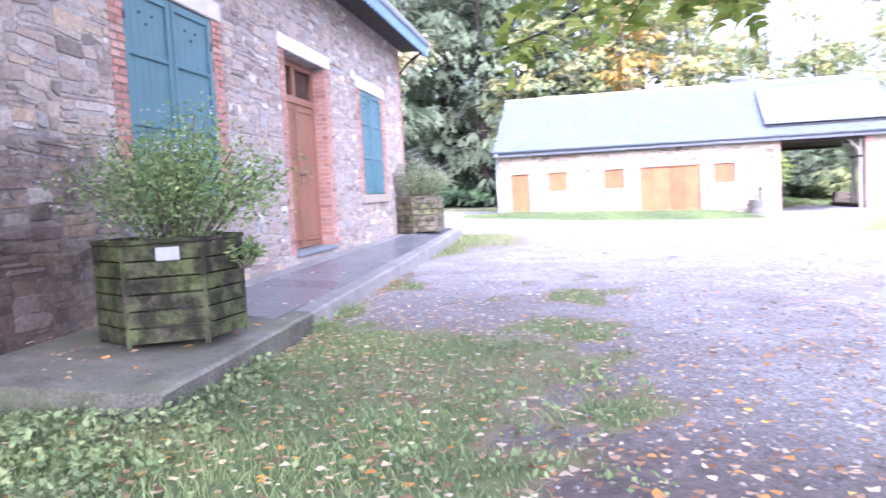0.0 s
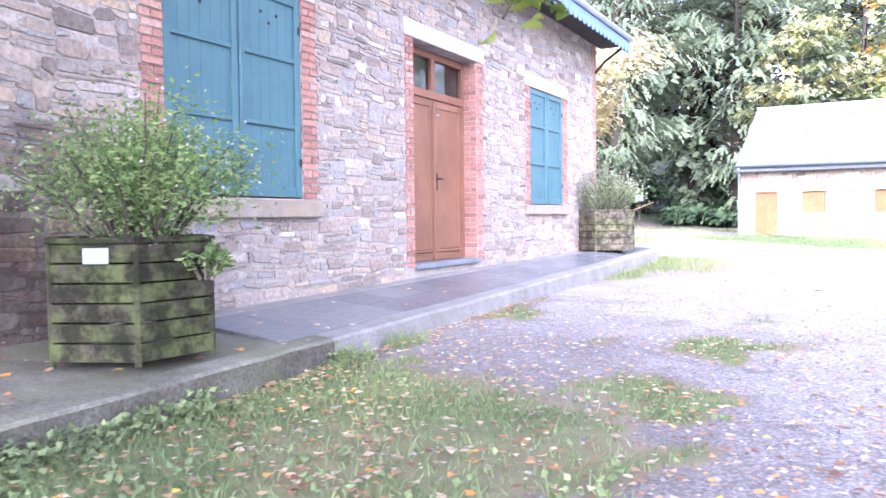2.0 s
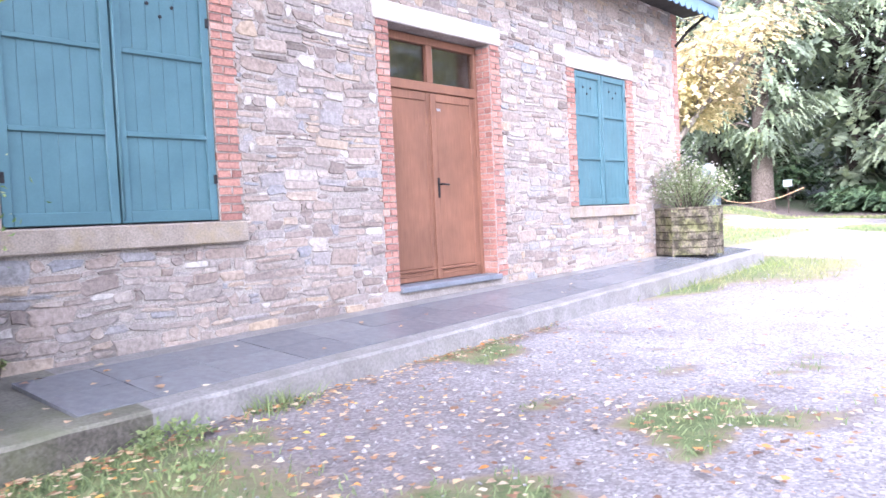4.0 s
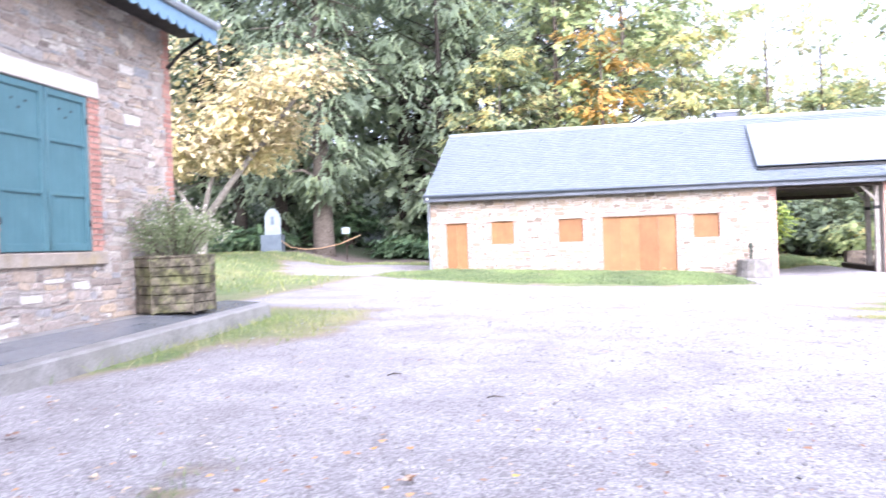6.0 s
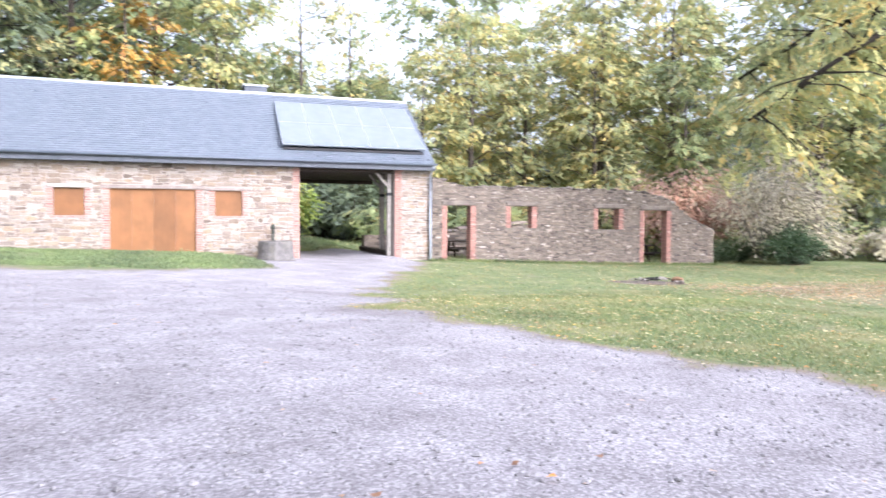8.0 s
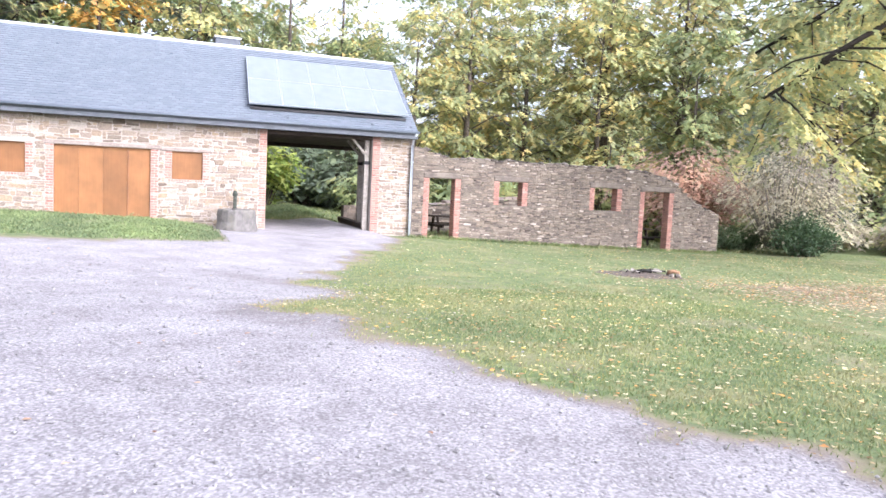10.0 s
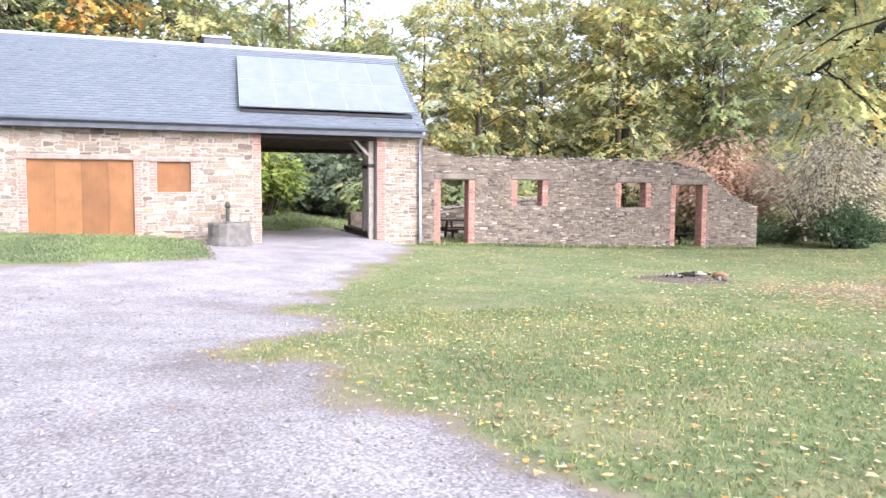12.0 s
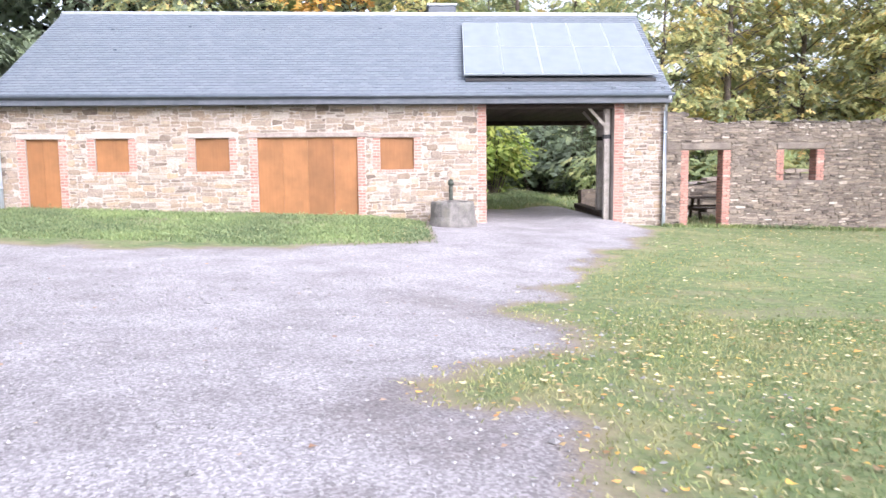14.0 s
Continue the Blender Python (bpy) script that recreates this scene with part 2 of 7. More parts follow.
M = {
    "stone_part": pieces("stone piece", STONES, "object", patch=(0.38, 0.335, 0.31), dark_spot=DARK_SPOT),
    "stone_mass": pieces("rubble stone", STONES, "island", patch=(0.38, 0.335, 0.31), dark_spot=DARK_SPOT),
    "barn_stone": pieces("tan rubble stone", TAN, "island", patch=(0.33, 0.275, 0.235)),
    "barn_stone_part": pieces("tan stone piece", TAN, "object", patch=(0.33, 0.275, 0.235)),
    "ruin_stone_part": pieces("weathered stone piece", GREY, "object", patch=(0.24, 0.22, 0.18)),
    "ruin_stone": pieces("weathered rubble stone", GREY, "island", patch=(0.24, 0.22, 0.18)),
    "coping": pieces("dark weathered coping stone", [(0.0, (0.07, 0.06, 0.052)), (0.6, (0.17, 0.145, 0.125)), (0.9, (0.28, 0.245, 0.21)), (1.0, (0.5, 0.46, 0.41))], "island", patch=(0.13, 0.13, 0.08)),
    "brick_part": pieces("brick piece", BRICK, "object", dark_spot=DARK_SPOT, grain=40, bump=0.4, patch=(0.42, 0.24, 0.18), dist=0.006),
    "brick_mass": pieces("brick masonry", BRICK, "island", grain=40, bump=0.4, patch=(0.46, 0.27, 0.20), dist=0.006),
    "mortar": surface("lime mortar", [(0.3, (0.33, 0.30, 0.275)), (0.7, (0.49, 0.45, 0.415))], 4, 70, 0.95, 0.8, 0.45, stain=(0.20, 0.175, 0.16), stain_amount=0.75, dark_spot=DARK_SPOT),
    "barn_mortar": surface("sandy mortar", [(0.3, (0.36, 0.315, 0.28)), (0.7, (0.50, 0.445, 0.41))], 3, 90, 0.95, 0.6),
    "ruin_mortar": surface("old mortar", [(0.3, (0.12, 0.10, 0.088)), (0.7, (0.27, 0.23, 0.195))], 3, 90, 0.95, 0.7),
    "lintel": surface("pale cut stone", [(0.3, (0.55, 0.50, 0.47)), (0.7, (0.72, 0.67, 0.63))], 5, 70, 0.85, 0.3, stain=(0.45, 0.40, 0.36)),
    "pale_timber": surface("pale weathered timber", [(0.3, (0.23, 0.19, 0.17)), (0.7, (0.37, 0.315, 0.285))], 5, 70, 0.9, 0.5),
    "gutter": surface("slate grey gutter metal", [(0.3, (0.085, 0.10, 0.125)), (0.7, (0.12, 0.14, 0.17))], 5, 80, 0.4, 0.1, 0.1),
    "sill": surface("weathered sill stone", [(0.3, (0.27, 0.23, 0.195)), (0.7, (0.40, 0.345, 0.295))], 6, 70, 0.85, 0.4, stain=(0.33, 0.25, 0.11)),
    "teal": surface("teal paint", [(0.3, (0.066, 0.145, 0.172)), (0.7, (0.085, 0.180, 0.210))], 2.5, 120, 0.42, 0.15, 0.12, dist=0.002),
    "door_wood": None,
    "rust_wood": None,
    "glass": None,
    "iron": surface("dark iron", [(0.3, (0.012, 0.012, 0.014)), (0.7, (0.03, 0.03, 0.033))], 8, 90, 0.45, 0.2, metal=0.3),
    "brass": surface("dull brass", [(0.3, (0.22, 0.16, 0.08)), (0.7, (0.32, 0.24, 0.13))], 20, 120, 0.4, 0.1, metal=0.9),
    "blue_trim": surface("blue painted board", [(0.3, (0.13, 0.22, 0.32)), (0.7, (0.18, 0.29, 0.40))], 4, 100, 0.5, 0.15, 0.15),
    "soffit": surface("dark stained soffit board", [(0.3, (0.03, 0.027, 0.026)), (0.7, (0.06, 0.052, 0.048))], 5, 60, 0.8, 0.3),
    "slate_part": pieces("slate paving", [(0.0, (0.145, 0.155, 0.178)), (0.5, (0.165, 0.177, 0.20)), (1.0, (0.19, 0.20, 0.222))], "object", rough=0.26, low=0.75, high=1.12, grain=14, bump=0.25, dist=0.004),
    "slate_roof": pieces("roof slate", [(0.0, (0.13, 0.15, 0.18)), (0.5, (0.145, 0.165, 0.195)), (1.0, (0.165, 0.185, 0.215))], "island", rough=0.38, grain=9, bump=0.12, dist=0.003, low=0.93, high=1.04),
    "concrete": surface("worn concrete", [(0.3, (0.24, 0.23, 0.21)), (0.7, (0.44, 0.43, 0.40))], 2.5, 60, 0.9, 0.6, stain=(0.16, 0.18, 0.09)),
    "mossy": None,
    "planter": None,
    "soil": surface("potting soil", [(0.3, (0.05, 0.03, 0.02)), (0.7, (0.12, 0.075, 0.05))], 20, 90, 0.95, 0.9),
    "paper": surface("white label", [(0.3, (0.24, 0.25, 0.275)), (0.7, (0.31, 0.32, 0.345))], 20, 150, 0.6, 0.05, 0.05),
    "zinc": surface("zinc sheet", [(0.3, (0.42, 0.45, 0.50)), (0.7, (0.58, 0.62, 0.67))], 5, 80, 0.4, 0.1, 0.1, metal=0.15),
    "panel_rim": surface("grey panel frame", [(0.3, (0.26, 0.29, 0.32)), (0.7, (0.32, 0.35, 0.38))], 5, 80, 0.4, 0.1, 0.1),
    "fascia": surface("slate grey fascia", [(0.3, (0.075, 0.085, 0.10)), (0.7, (0.115, 0.125, 0.15))], 4, 80, 0.55, 0.2, 0.15),
    "solar": None,
    "old_wood": surface("silvered timber", [(0.3, (0.24, 0.215, 0.19)), (0.7, (0.40, 0.365, 0.33))], 7, 70, 0.85, 0.5),
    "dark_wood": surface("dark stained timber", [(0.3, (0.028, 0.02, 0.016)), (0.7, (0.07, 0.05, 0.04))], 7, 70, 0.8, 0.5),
    "trough": surface("trough stone", [(0.3, (0.11, 0.105, 0.10)), (0.7, (0.23, 0.215, 0.205))], 5, 60, 0.9, 0.8, stain=(0.20, 0.19, 0.14), dist=0.01),
    "bronze": surface("verdigris iron", [(0.3, (0.05, 0.06, 0.05)), (0.7, (0.11, 0.12, 0.10))], 9, 80, 0.6, 0.3, metal=0.4),
    "char": surface("charred wood", [(0.3, (0.008, 0.008, 0.008)), (0.7, (0.03, 0.027, 0.025))], 12, 90, 0.9, 0.8),
    "ash": surface("ash", [(0.3, (0.09, 0.07, 0.06)), (0.7, (0.19, 0.155, 0.135))], 9, 90, 0.95, 0.8),
    "cut_wood": surface("cut log end", [(0.3, (0.20, 0.11, 0.06)), (0.7, (0.33, 0.20, 0.12))], 14, 90, 0.8, 0.5),
    "bark": surface("bark", [(0.3, (0.07, 0.055, 0.045)), (0.7, (0.19, 0.16, 0.135))], 9, 40, 0.95, 1.0, 0.5, dist=0.02),
    "pale_bark": surface("pale bark", [(0.3, (0.17, 0.15, 0.13)), (0.7, (0.33, 0.30, 0.27))], 9, 40, 0.95, 1.0, 0.4, dist=0.02),
    "bluestone": surface("blue-grey step stone", [(0.3, (0.15, 0.17, 0.20)), (0.7, (0.23, 0.25, 0.285))], 5, 70, 0.5, 0.25, 0.2),
    "dark_bark": surface("dark bark", [(0.3, (0.02, 0.016, 0.013)), (0.7, (0.06, 0.05, 0.042))], 9, 40, 0.95, 1.0, 0.5, dist=0.02),
    "spruce": foliage("spruce needles", [(0.0, (0.21, 0.26, 0.205)), (0.5, (0.24, 0.295, 0.225)), (0.85, (0.275, 0.33, 0.23)), (1.0, (0.31, 0.36, 0.235))], 0.95, 0.55, 0.2),
    "green": foliage("green leaves", [(0.0, (0.27, 0.335, 0.20)), (0.45, (0.34, 0.405, 0.235)), (0.8, (0.41, 0.455, 0.255)), (0.95, (0.52, 0.50, 0.265)), (1.0, (0.60, 0.50, 0.25))], 0.75, 0.5, 0.25, patch=(0.58, 0.51, 0.25), patch_from=0.60),
    "autumn": foliage("autumn leaves", [(0.0, (0.33, 0.385, 0.235)), (0.45, (0.43, 0.475, 0.275)), (0.75, (0.52, 0.52, 0.295)), (0.9, (0.68, 0.58, 0.30)), (1.0, (0.78, 0.57, 0.27))], 0.75, 0.55, 0.25, patch=(0.84, 0.64, 0.25), patch_from=0.50, patch_scale=0.5),
    "orange": foliage("orange leaves", [(0.0, (0.36, 0.27, 0.10)), (0.5, (0.62, 0.40, 0.13)), (1.0, (0.66, 0.36, 0.14))]),
    "yellow": foliage("yellow leaves", [(0.0, (0.34, 0.32, 0.18)), (0.25, (0.52, 0.45, 0.27)), (0.7, (0.63, 0.53, 0.35)), (1.0, (0.70, 0.60, 0.45))], 0.7, 0.35, 0.2, patch=(0.36, 0.40, 0.20), patch_from=0.56),
    "red": foliage("red leaves", [(0.0, (0.46, 0.30, 0.285)), (0.5, (0.60, 0.40, 0.375)), (1.0, (0.66, 0.52, 0.475))], 0.8, 0.5),
    "greybush": foliage("grey twigs and leaves", [(0.0, (0.40, 0.355, 0.32)), (0.5, (0.53, 0.485, 0.44)), (1.0, (0.60, 0.565, 0.475))], 0.8, 0.5),
    "lime": foliage("fresh lime leaves", [(0.0, (0.24, 0.33, 0.10)), (0.6, (0.40, 0.49, 0.16)), (1.0, (0.58, 0.58, 0.20))], 0.6, 0.55),
    "branch_leaf": foliage("sycamore leaves", [(0.0, (0.13, 0.19, 0.045)), (0.6, (0.22, 0.29, 0.075)), (0.93, (0.34, 0.38, 0.11)), (1.0, (0.50, 0.34, 0.12))], 0.6, 0.5),
    "ivy": foliage("ivy leaves", [(0.0, (0.035, 0.065, 0.04)), (0.6, (0.075, 0.125, 0.075)), (1.0, (0.13, 0.19, 0.11))], 0.45, 0.2),
    "shrub": foliage("shrub leaves", [(0.0, (0.11, 0.19, 0.075)), (0.5, (0.21, 0.31, 0.13)), (0.9, (0.34, 0.44, 0.21)), (1.0, (0.46, 0.50, 0.29))]),
    "shrub_dull": foliage("hedge leaves", [(0.0, (0.09, 0.14, 0.085)), (0.6, (0.17, 0.235, 0.15)), (1.0, (0.25, 0.31, 0.20))], 0.6, 0.25),
    "lavender": foliage("grey-green leaves", [(0.0, (0.16, 0.22, 0.11)), (0.6, (0.30, 0.37, 0.22)), (1.0, (0.48, 0.50, 0.40))]),
    "petal": foliage("pale petals", [(0.0, (0.55, 0.50, 0.58)), (1.0, (0.78, 0.75, 0.80))]),
    "straw_blade": foliage("dry grass blades", [(0.0, (0.22, 0.235, 0.10)), (0.5, (0.33, 0.315, 0.145)), (1.0, (0.44, 0.385, 0.20))], 0.85, 0.15, 0.25),
    "blade": foliage(patch=(0.38, 0.34, 0.18), patch_from=0.48, patch_scale=0.4, name="grass blades", stops=[(0.0, (0.13, 0.185, 0.08)), (0.4, (0.165, 0.22, 0.095)), (0.75, (0.23, 0.262, 0.118)), (1.0, (0.42, 0.39, 0.25))], rough=0.8, through_light=0.15, tint=0.25),
    "bank_blade": foliage("green grass blades", [(0.0, (0.125, 0.172, 0.093)), (0.5, (0.172, 0.228, 0.124)), (0.9, (0.225, 0.275, 0.152)), (1.0, (0.28, 0.31, 0.18))], 0.8, 0.15, 0.3, patch=(0.27, 0.27, 0.15), patch_from=0.60),
    "litter": foliage("fallen leaves", [(0.0, (0.16, 0.08, 0.06)), (0.3, (0.33, 0.19, 0.13)), (0.55, (0.46, 0.33, 0.27)), (0.82, (0.64, 0.55, 0.48)), (0.90, (0.58, 0.30, 0.12)), (0.96, (0.56, 0.23, 0.07)), (1.0, (0.66, 0.52, 0.16))], 0.6, 0.15),
    "pale_litter": foliage("dry fallen leaves", [(0.0, (0.24, 0.14, 0.08)), (0.25, (0.40, 0.29, 0.17)), (0.5, (0.55, 0.44, 0.28)), (0.78, (0.68, 0.62, 0.48)), (0.86, (0.62, 0.33, 0.12)), (0.94, (0.60, 0.28, 0.10)), (1.0, (0.66, 0.50, 0.14))], 0.7, 0.2),
    "pebble": pieces("gravel stones", [(0.0, (0.21, 0.202, 0.204)), (0.5, (0.29, 0.28, 0.286)), (1.0, (0.38, 0.366, 0.376))], "island", grain=60, bump=0.3, dist=0.003),
    "rope": surface("pale rope", [(0.3, (0.40, 0.25, 0.14)), (0.7, (0.55, 0.38, 0.24))], 20, 120, 0.9, 0.4),
    "white": surface("white painted sheet", [(0.3, (0.22, 0.25, 0.28)), (0.7, (0.31, 0.34, 0.37))], 3, 90, 0.5, 0.05, 0.06),
    "panel_grey": surface("grey information plate", [(0.3, (0.10, 0.125, 0.15)), (0.7, (0.15, 0.18, 0.21))], 3, 90, 0.5, 0.05, 0.06),
}


def boards(name, dark, light, along="Z", rough=0.5, scale=7.0):
    """Wood with its grain drawn out along one axis."""
    m, nt, b = nodes_of(name, rough)
    mp = nt.nodes.new("ShaderNodeMapping")
    mp.inputs["Scale"].default_value = {"Z": (1, 1, 0.06), "X": (0.06, 1, 1), "Y": (1, 0.06, 1)}[along]
    nt.links.new(coords(nt), mp.inputs["Vector"])
    n1 = noise_node(nt, scale * 9, 5, 0.6, mp.outputs[0])
    n2 = noise_node(nt, 1.7, 3, 0.6, coords(nt))
    r = ramp_node(nt, [(0.3, dark), (0.7, light)])
    nt.links.new(n1.outputs[0], r.inputs[0])
    g = ramp_node(nt, [(0.3, (0.78, 0.78, 0.78)), (0.7, (1.12, 1.08, 1.05))])
    nt.links.new(n2.outputs[0], g.inputs[0])
    q = nt.nodes.new("ShaderNodeMapRange")
    q.inputs[3].default_value, q.inputs[4].default_value = 0.82, 1.15
    nt.links.new(rnd(nt, "object"), q.inputs[0])
    c = mix_node(nt, "MULTIPLY", 1.0, r.outputs[0], g.outputs[0])
    c = mix_node(nt, "MULTIPLY", 1.0, c, q.outputs[0])
    nt.links.new(c, b.inputs["Base Color"])
    bump_to(nt, b, n1.outputs[0], 0.3, 0.003)
    return m


M["door_wood"] = boards("varnished brown door wood", (0.20, 0.098, 0.062), (0.265, 0.135, 0.088))
M["rust_wood"] = boards("orange-brown board", (0.232, 0.108, 0.044), (0.262, 0.125, 0.052), rough=0.6, scale=3.0)


def mossy_wood(name, wood, moss, amount):
    m, nt, b = nodes_of(name, 0.9)
    p = coords(nt)
    n1, n2, n3 = noise_node(nt, 3.2, 5, 0.7, p), noise_node(nt, 45, 4, 0.6, p), noise_node(nt, 7, 4, 0.7, p)
    w = ramp_node(nt, [(0.3, tuple(k * 0.45 for k in wood)), (0.7, wood)])
    nt.links.new(n2.outputs[0], w.inputs[0])
    s = ramp_node(nt, [(0.55 - amount * 0.3, (0, 0, 0)), (0.62 - amount * 0.1, (0.85,) * 3)])
    nt.links.new(n1.outputs[0], s.inputs[0])
    c = mix_node(nt, "MIX", s.outputs[0], w.outputs[0], moss)
    d = ramp_node(nt, [(0.42, (0.12, 0.11, 0.10)), (0.6, (1, 1, 1))])
    nt.links.new(n3.outputs[0], d.inputs[0])
    c = mix_node(nt, "MULTIPLY", 0.85, c, d.outputs[0])
    nt.links.new(c, b.inputs["Base Color"])
    bump_to(nt, b, n2.outputs[0], 0.7, 0.006)
    return m


M["planter"] = mossy_wood("mossy planter board", (0.075, 0.064, 0.05), (0.08, 0.098, 0.034), 0.45)
M["planter_dry"] = mossy_wood("weathered planter board", (0.23, 0.20, 0.15), (0.18, 0.185, 0.08), 0.2)
M["kerb"] = surface("dark green-stained kerb face", [(0.3, (0.075, 0.07, 0.058)), (0.7, (0.18, 0.17, 0.148))], 3.5, 45, 0.95, 0.9, 0.5, stain=(0.085, 0.10, 0.045), stain_amount=0.8)
M["kerb_pale"] = surface("worn pale kerb stone", [(0.3, (0.20, 0.193, 0.19)), (0.7, (0.32, 0.31, 0.305))], 3.0, 45, 0.7, 0.6, 0.35, stain=(0.20, 0.19, 0.175), stain_amount=0.6)
M["mossy"] = surface("worn pavement concrete", [(0.3, (0.115, 0.11, 0.092)), (0.7, (0.25, 0.24, 0.208))], 2.6, 45, 0.75, 0.7, 0.4, stain=(0.13, 0.14, 0.085), stain_amount=0.8)


def glass_mat():
    m, nt, b = nodes_of("dark window glass", 0.03)
    b.inputs["Base Color"].default_value = (0.9, 0.95, 0.95, 1)
    b.inputs["Transmission Weight"].default_value = 1.0
    b.inputs["IOR"].default_value = 1.45
    b.inputs["Specular IOR Level"].default_value = 0.5
    return m


def solar_mat():
    m, nt, b = nodes_of("solar panel glass", 0.2)
    n = noise_node(nt, 3, 3, 0.5, coords(nt))
    r = ramp_node(nt, [(0.3, (0.17, 0.195, 0.215)), (0.7, (0.205, 0.23, 0.25))])
    nt.links.new(n.outputs[0], r.inputs[0])
    nt.links.new(r.outputs[0], b.inputs["Base Color"])
    b.inputs["Specular IOR Level"].default_value = 0.5
    b.inputs["Coat Weight"].default_value = 0.4
    b.inputs["Coat Roughness"].default_value = 0.05
    return m


M["glass"], M["solar"] = glass_mat(), solar_mat()


def ground_mat():
    """Gravel, leaf mould, turf and a shade-darkened wood floor, mixed by the sheet's cover attribute."""
    m, nt, b = nodes_of("yard ground", 0.95)
    p = coords(nt)
    a = nt.nodes.new("ShaderNodeAttribute")
    a.attribute_name = "cover"
    sep = nt.nodes.new("ShaderNodeSeparateColor")
    nt.links.new(a.outputs["Color"], sep.inputs[0])
    v = nt.nodes.new("ShaderNodeTexVoronoi")
    v.inputs["Scale"].default_value = 55
    nt.links.new(p, v.inputs["Vector"])
    n1, n2, n3 = noise_node(nt, 1.1, 5, 0.65, p), noise_node(nt, 38, 5, 0.75, p), noise_node(nt, 7, 5, 0.7, p)
    stones = ramp_node(nt, [(0.0, (0.20, 0.194, 0.197)), (0.5, (0.335, 0.324, 0.332)), (1.0, (0.53, 0.515, 0.527))])
    nt.links.new(v.outputs["Color"], stones.inputs[0])
    tone = ramp_node(nt, [(0.32, (0.74, 0.71, 0.72)), (0.68, (1.12, 1.10, 1.12))])
    nt.links.new(n1.outputs[0], tone.inputs[0])
    gravel = mix_node(nt, "MULTIPLY", 1.0, stones.outputs[0], tone.outputs[0])
    fine = ramp_node(nt, [(0.3, (0.62,) * 3), (0.7, (1.2,) * 3)])
    nt.links.new(n2.outputs[0], fine.inputs[0])
    gravel = mix_node(nt, "MULTIPLY", 1.0, gravel, fine.outputs[0])
    turf = ramp_node(nt, [(0.28, (0.11, 0.088, 0.058)), (0.40, (0.115, 0.145, 0.066)), (0.52, (0.14, 0.185, 0.08)), (0.62, (0.19, 0.215, 0.10)), (0.75, (0.27, 0.25, 0.14))])
    nt.links.new(n3.outputs[0], turf.inputs[0])
    worn = noise_node(nt, 0.8, 5, 0.7, p)
    straw = ramp_node(nt, [(0.50, (0, 0, 0)), (0.70, (0.6,) * 3)])
    nt.links.new(worn.outputs[0], straw.inputs[0])
    sward = mix_node(nt, "MIX", straw.outputs[0], turf.outputs[0], (0.32, 0.275, 0.16))
    mould = ramp_node(nt, [(0.3, (0.055, 0.043, 0.042)), (0.7, (0.17, 0.135, 0.125))])
    nt.links.new(n3.outputs[0], mould.inputs[0])
    c = mix_node(nt, "MIX", sep.outputs["Green"], gravel, mould.outputs[0])
    edge = nt.nodes.new("ShaderNodeMath")
    edge.operation = "ADD"
    k = nt.nodes.new("ShaderNodeMapRange")
    k.inputs[3].default_value, k.inputs[4].default_value = -0.3, 0.3
    nt.links.new(n2.outputs[0], k.inputs[0])
    nt.links.new(sep.outputs["Red"], edge.inputs[0])
    nt.links.new(k.outputs[0], edge.inputs[1])
    sharp = ramp_node(nt, [(0.28, (0, 0, 0)), (0.7, (1, 1, 1))])
    nt.links.new(edge.outputs[0], sharp.inputs[0])
    fringe = ramp_node(nt, [(0.12, (0, 0, 0)), (0.4, (0.85,) * 3)])
    nt.links.new(edge.outputs[0], fringe.inputs[0])
    c = mix_node(nt, "MIX", fringe.outputs[0], c, (0.27, 0.22, 0.15))
    c = mix_node(nt, "MIX", sharp.outputs[0], c, sward)
    # blue: near-black wood floor, with the shade under the crowns in its colour
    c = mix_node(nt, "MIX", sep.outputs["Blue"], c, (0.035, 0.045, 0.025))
    nt.links.new(c, b.inputs["Base Color"])
    bump_to(nt, b, n2.outputs[0], 0.8, 0.015)
    return m


M["ground"] = ground_mat()

# ---- building blocks ----


def from_geo(name, verts, faces, mat, parent=None, label="", smooth=False):
    me = bpy.data.meshes.new(name)
    me.from_pydata(verts, [], faces)
    me.update()
    if smooth:
        me.polygons.foreach_set("use_smooth", [True] * len(me.polygons))
    me.materials.append(mat)
    ob = new(name, me)
    ob.parent = parent
    if label:
        ob["label"] = label
    return ob


def part(name, bm, mat, parent=None, label="", smooth=False):
    me = bpy.data.meshes.new(name)
    bm.to_mesh(me)
    bm.free()
    if smooth:
        me.polygons.foreach_set("use_smooth", [True] * len(me.polygons))
    me.materials.append(mat)
    ob = new(name, me)
    ob.parent = parent
    if label:
        ob["label"] = label
    return ob


def thing(name, label, category, group="", kind=""):
    return tagged(new(name), label, category, group, kind)


def box(bm, a, b, bevel=0.0, m=None):
    """A box from corner a to corner b, with chamfered edges."""
    lo = [min(p, q) for p, q in zip(a, b)]
    hi = [max(p, q) for p, q in zip(a, b)]
    mid = Vector([(p + q) / 2 for p, q in zip(lo, hi)])
    size = [q - p for p, q in zip(lo, hi)]
    t = Matrix.Translation(mid) @ Matrix.Diagonal((*size, 1))
    r = bmesh.ops.create_cube(bm, size=1, matrix=(m or Matrix()) @ t)
    if bevel:
        edges = list({e for v in r["verts"] for e in v.link_edges})
        bmesh.ops.bevel(bm, geom=edges, offset=bevel, segments=1, affect="EDGES")
    return bm


def boxpart(name, a, b, mat, parent=None, bevel=0.004, label=""):
    return part(name, box(bmesh.new(), a, b, bevel), mat, parent, label)


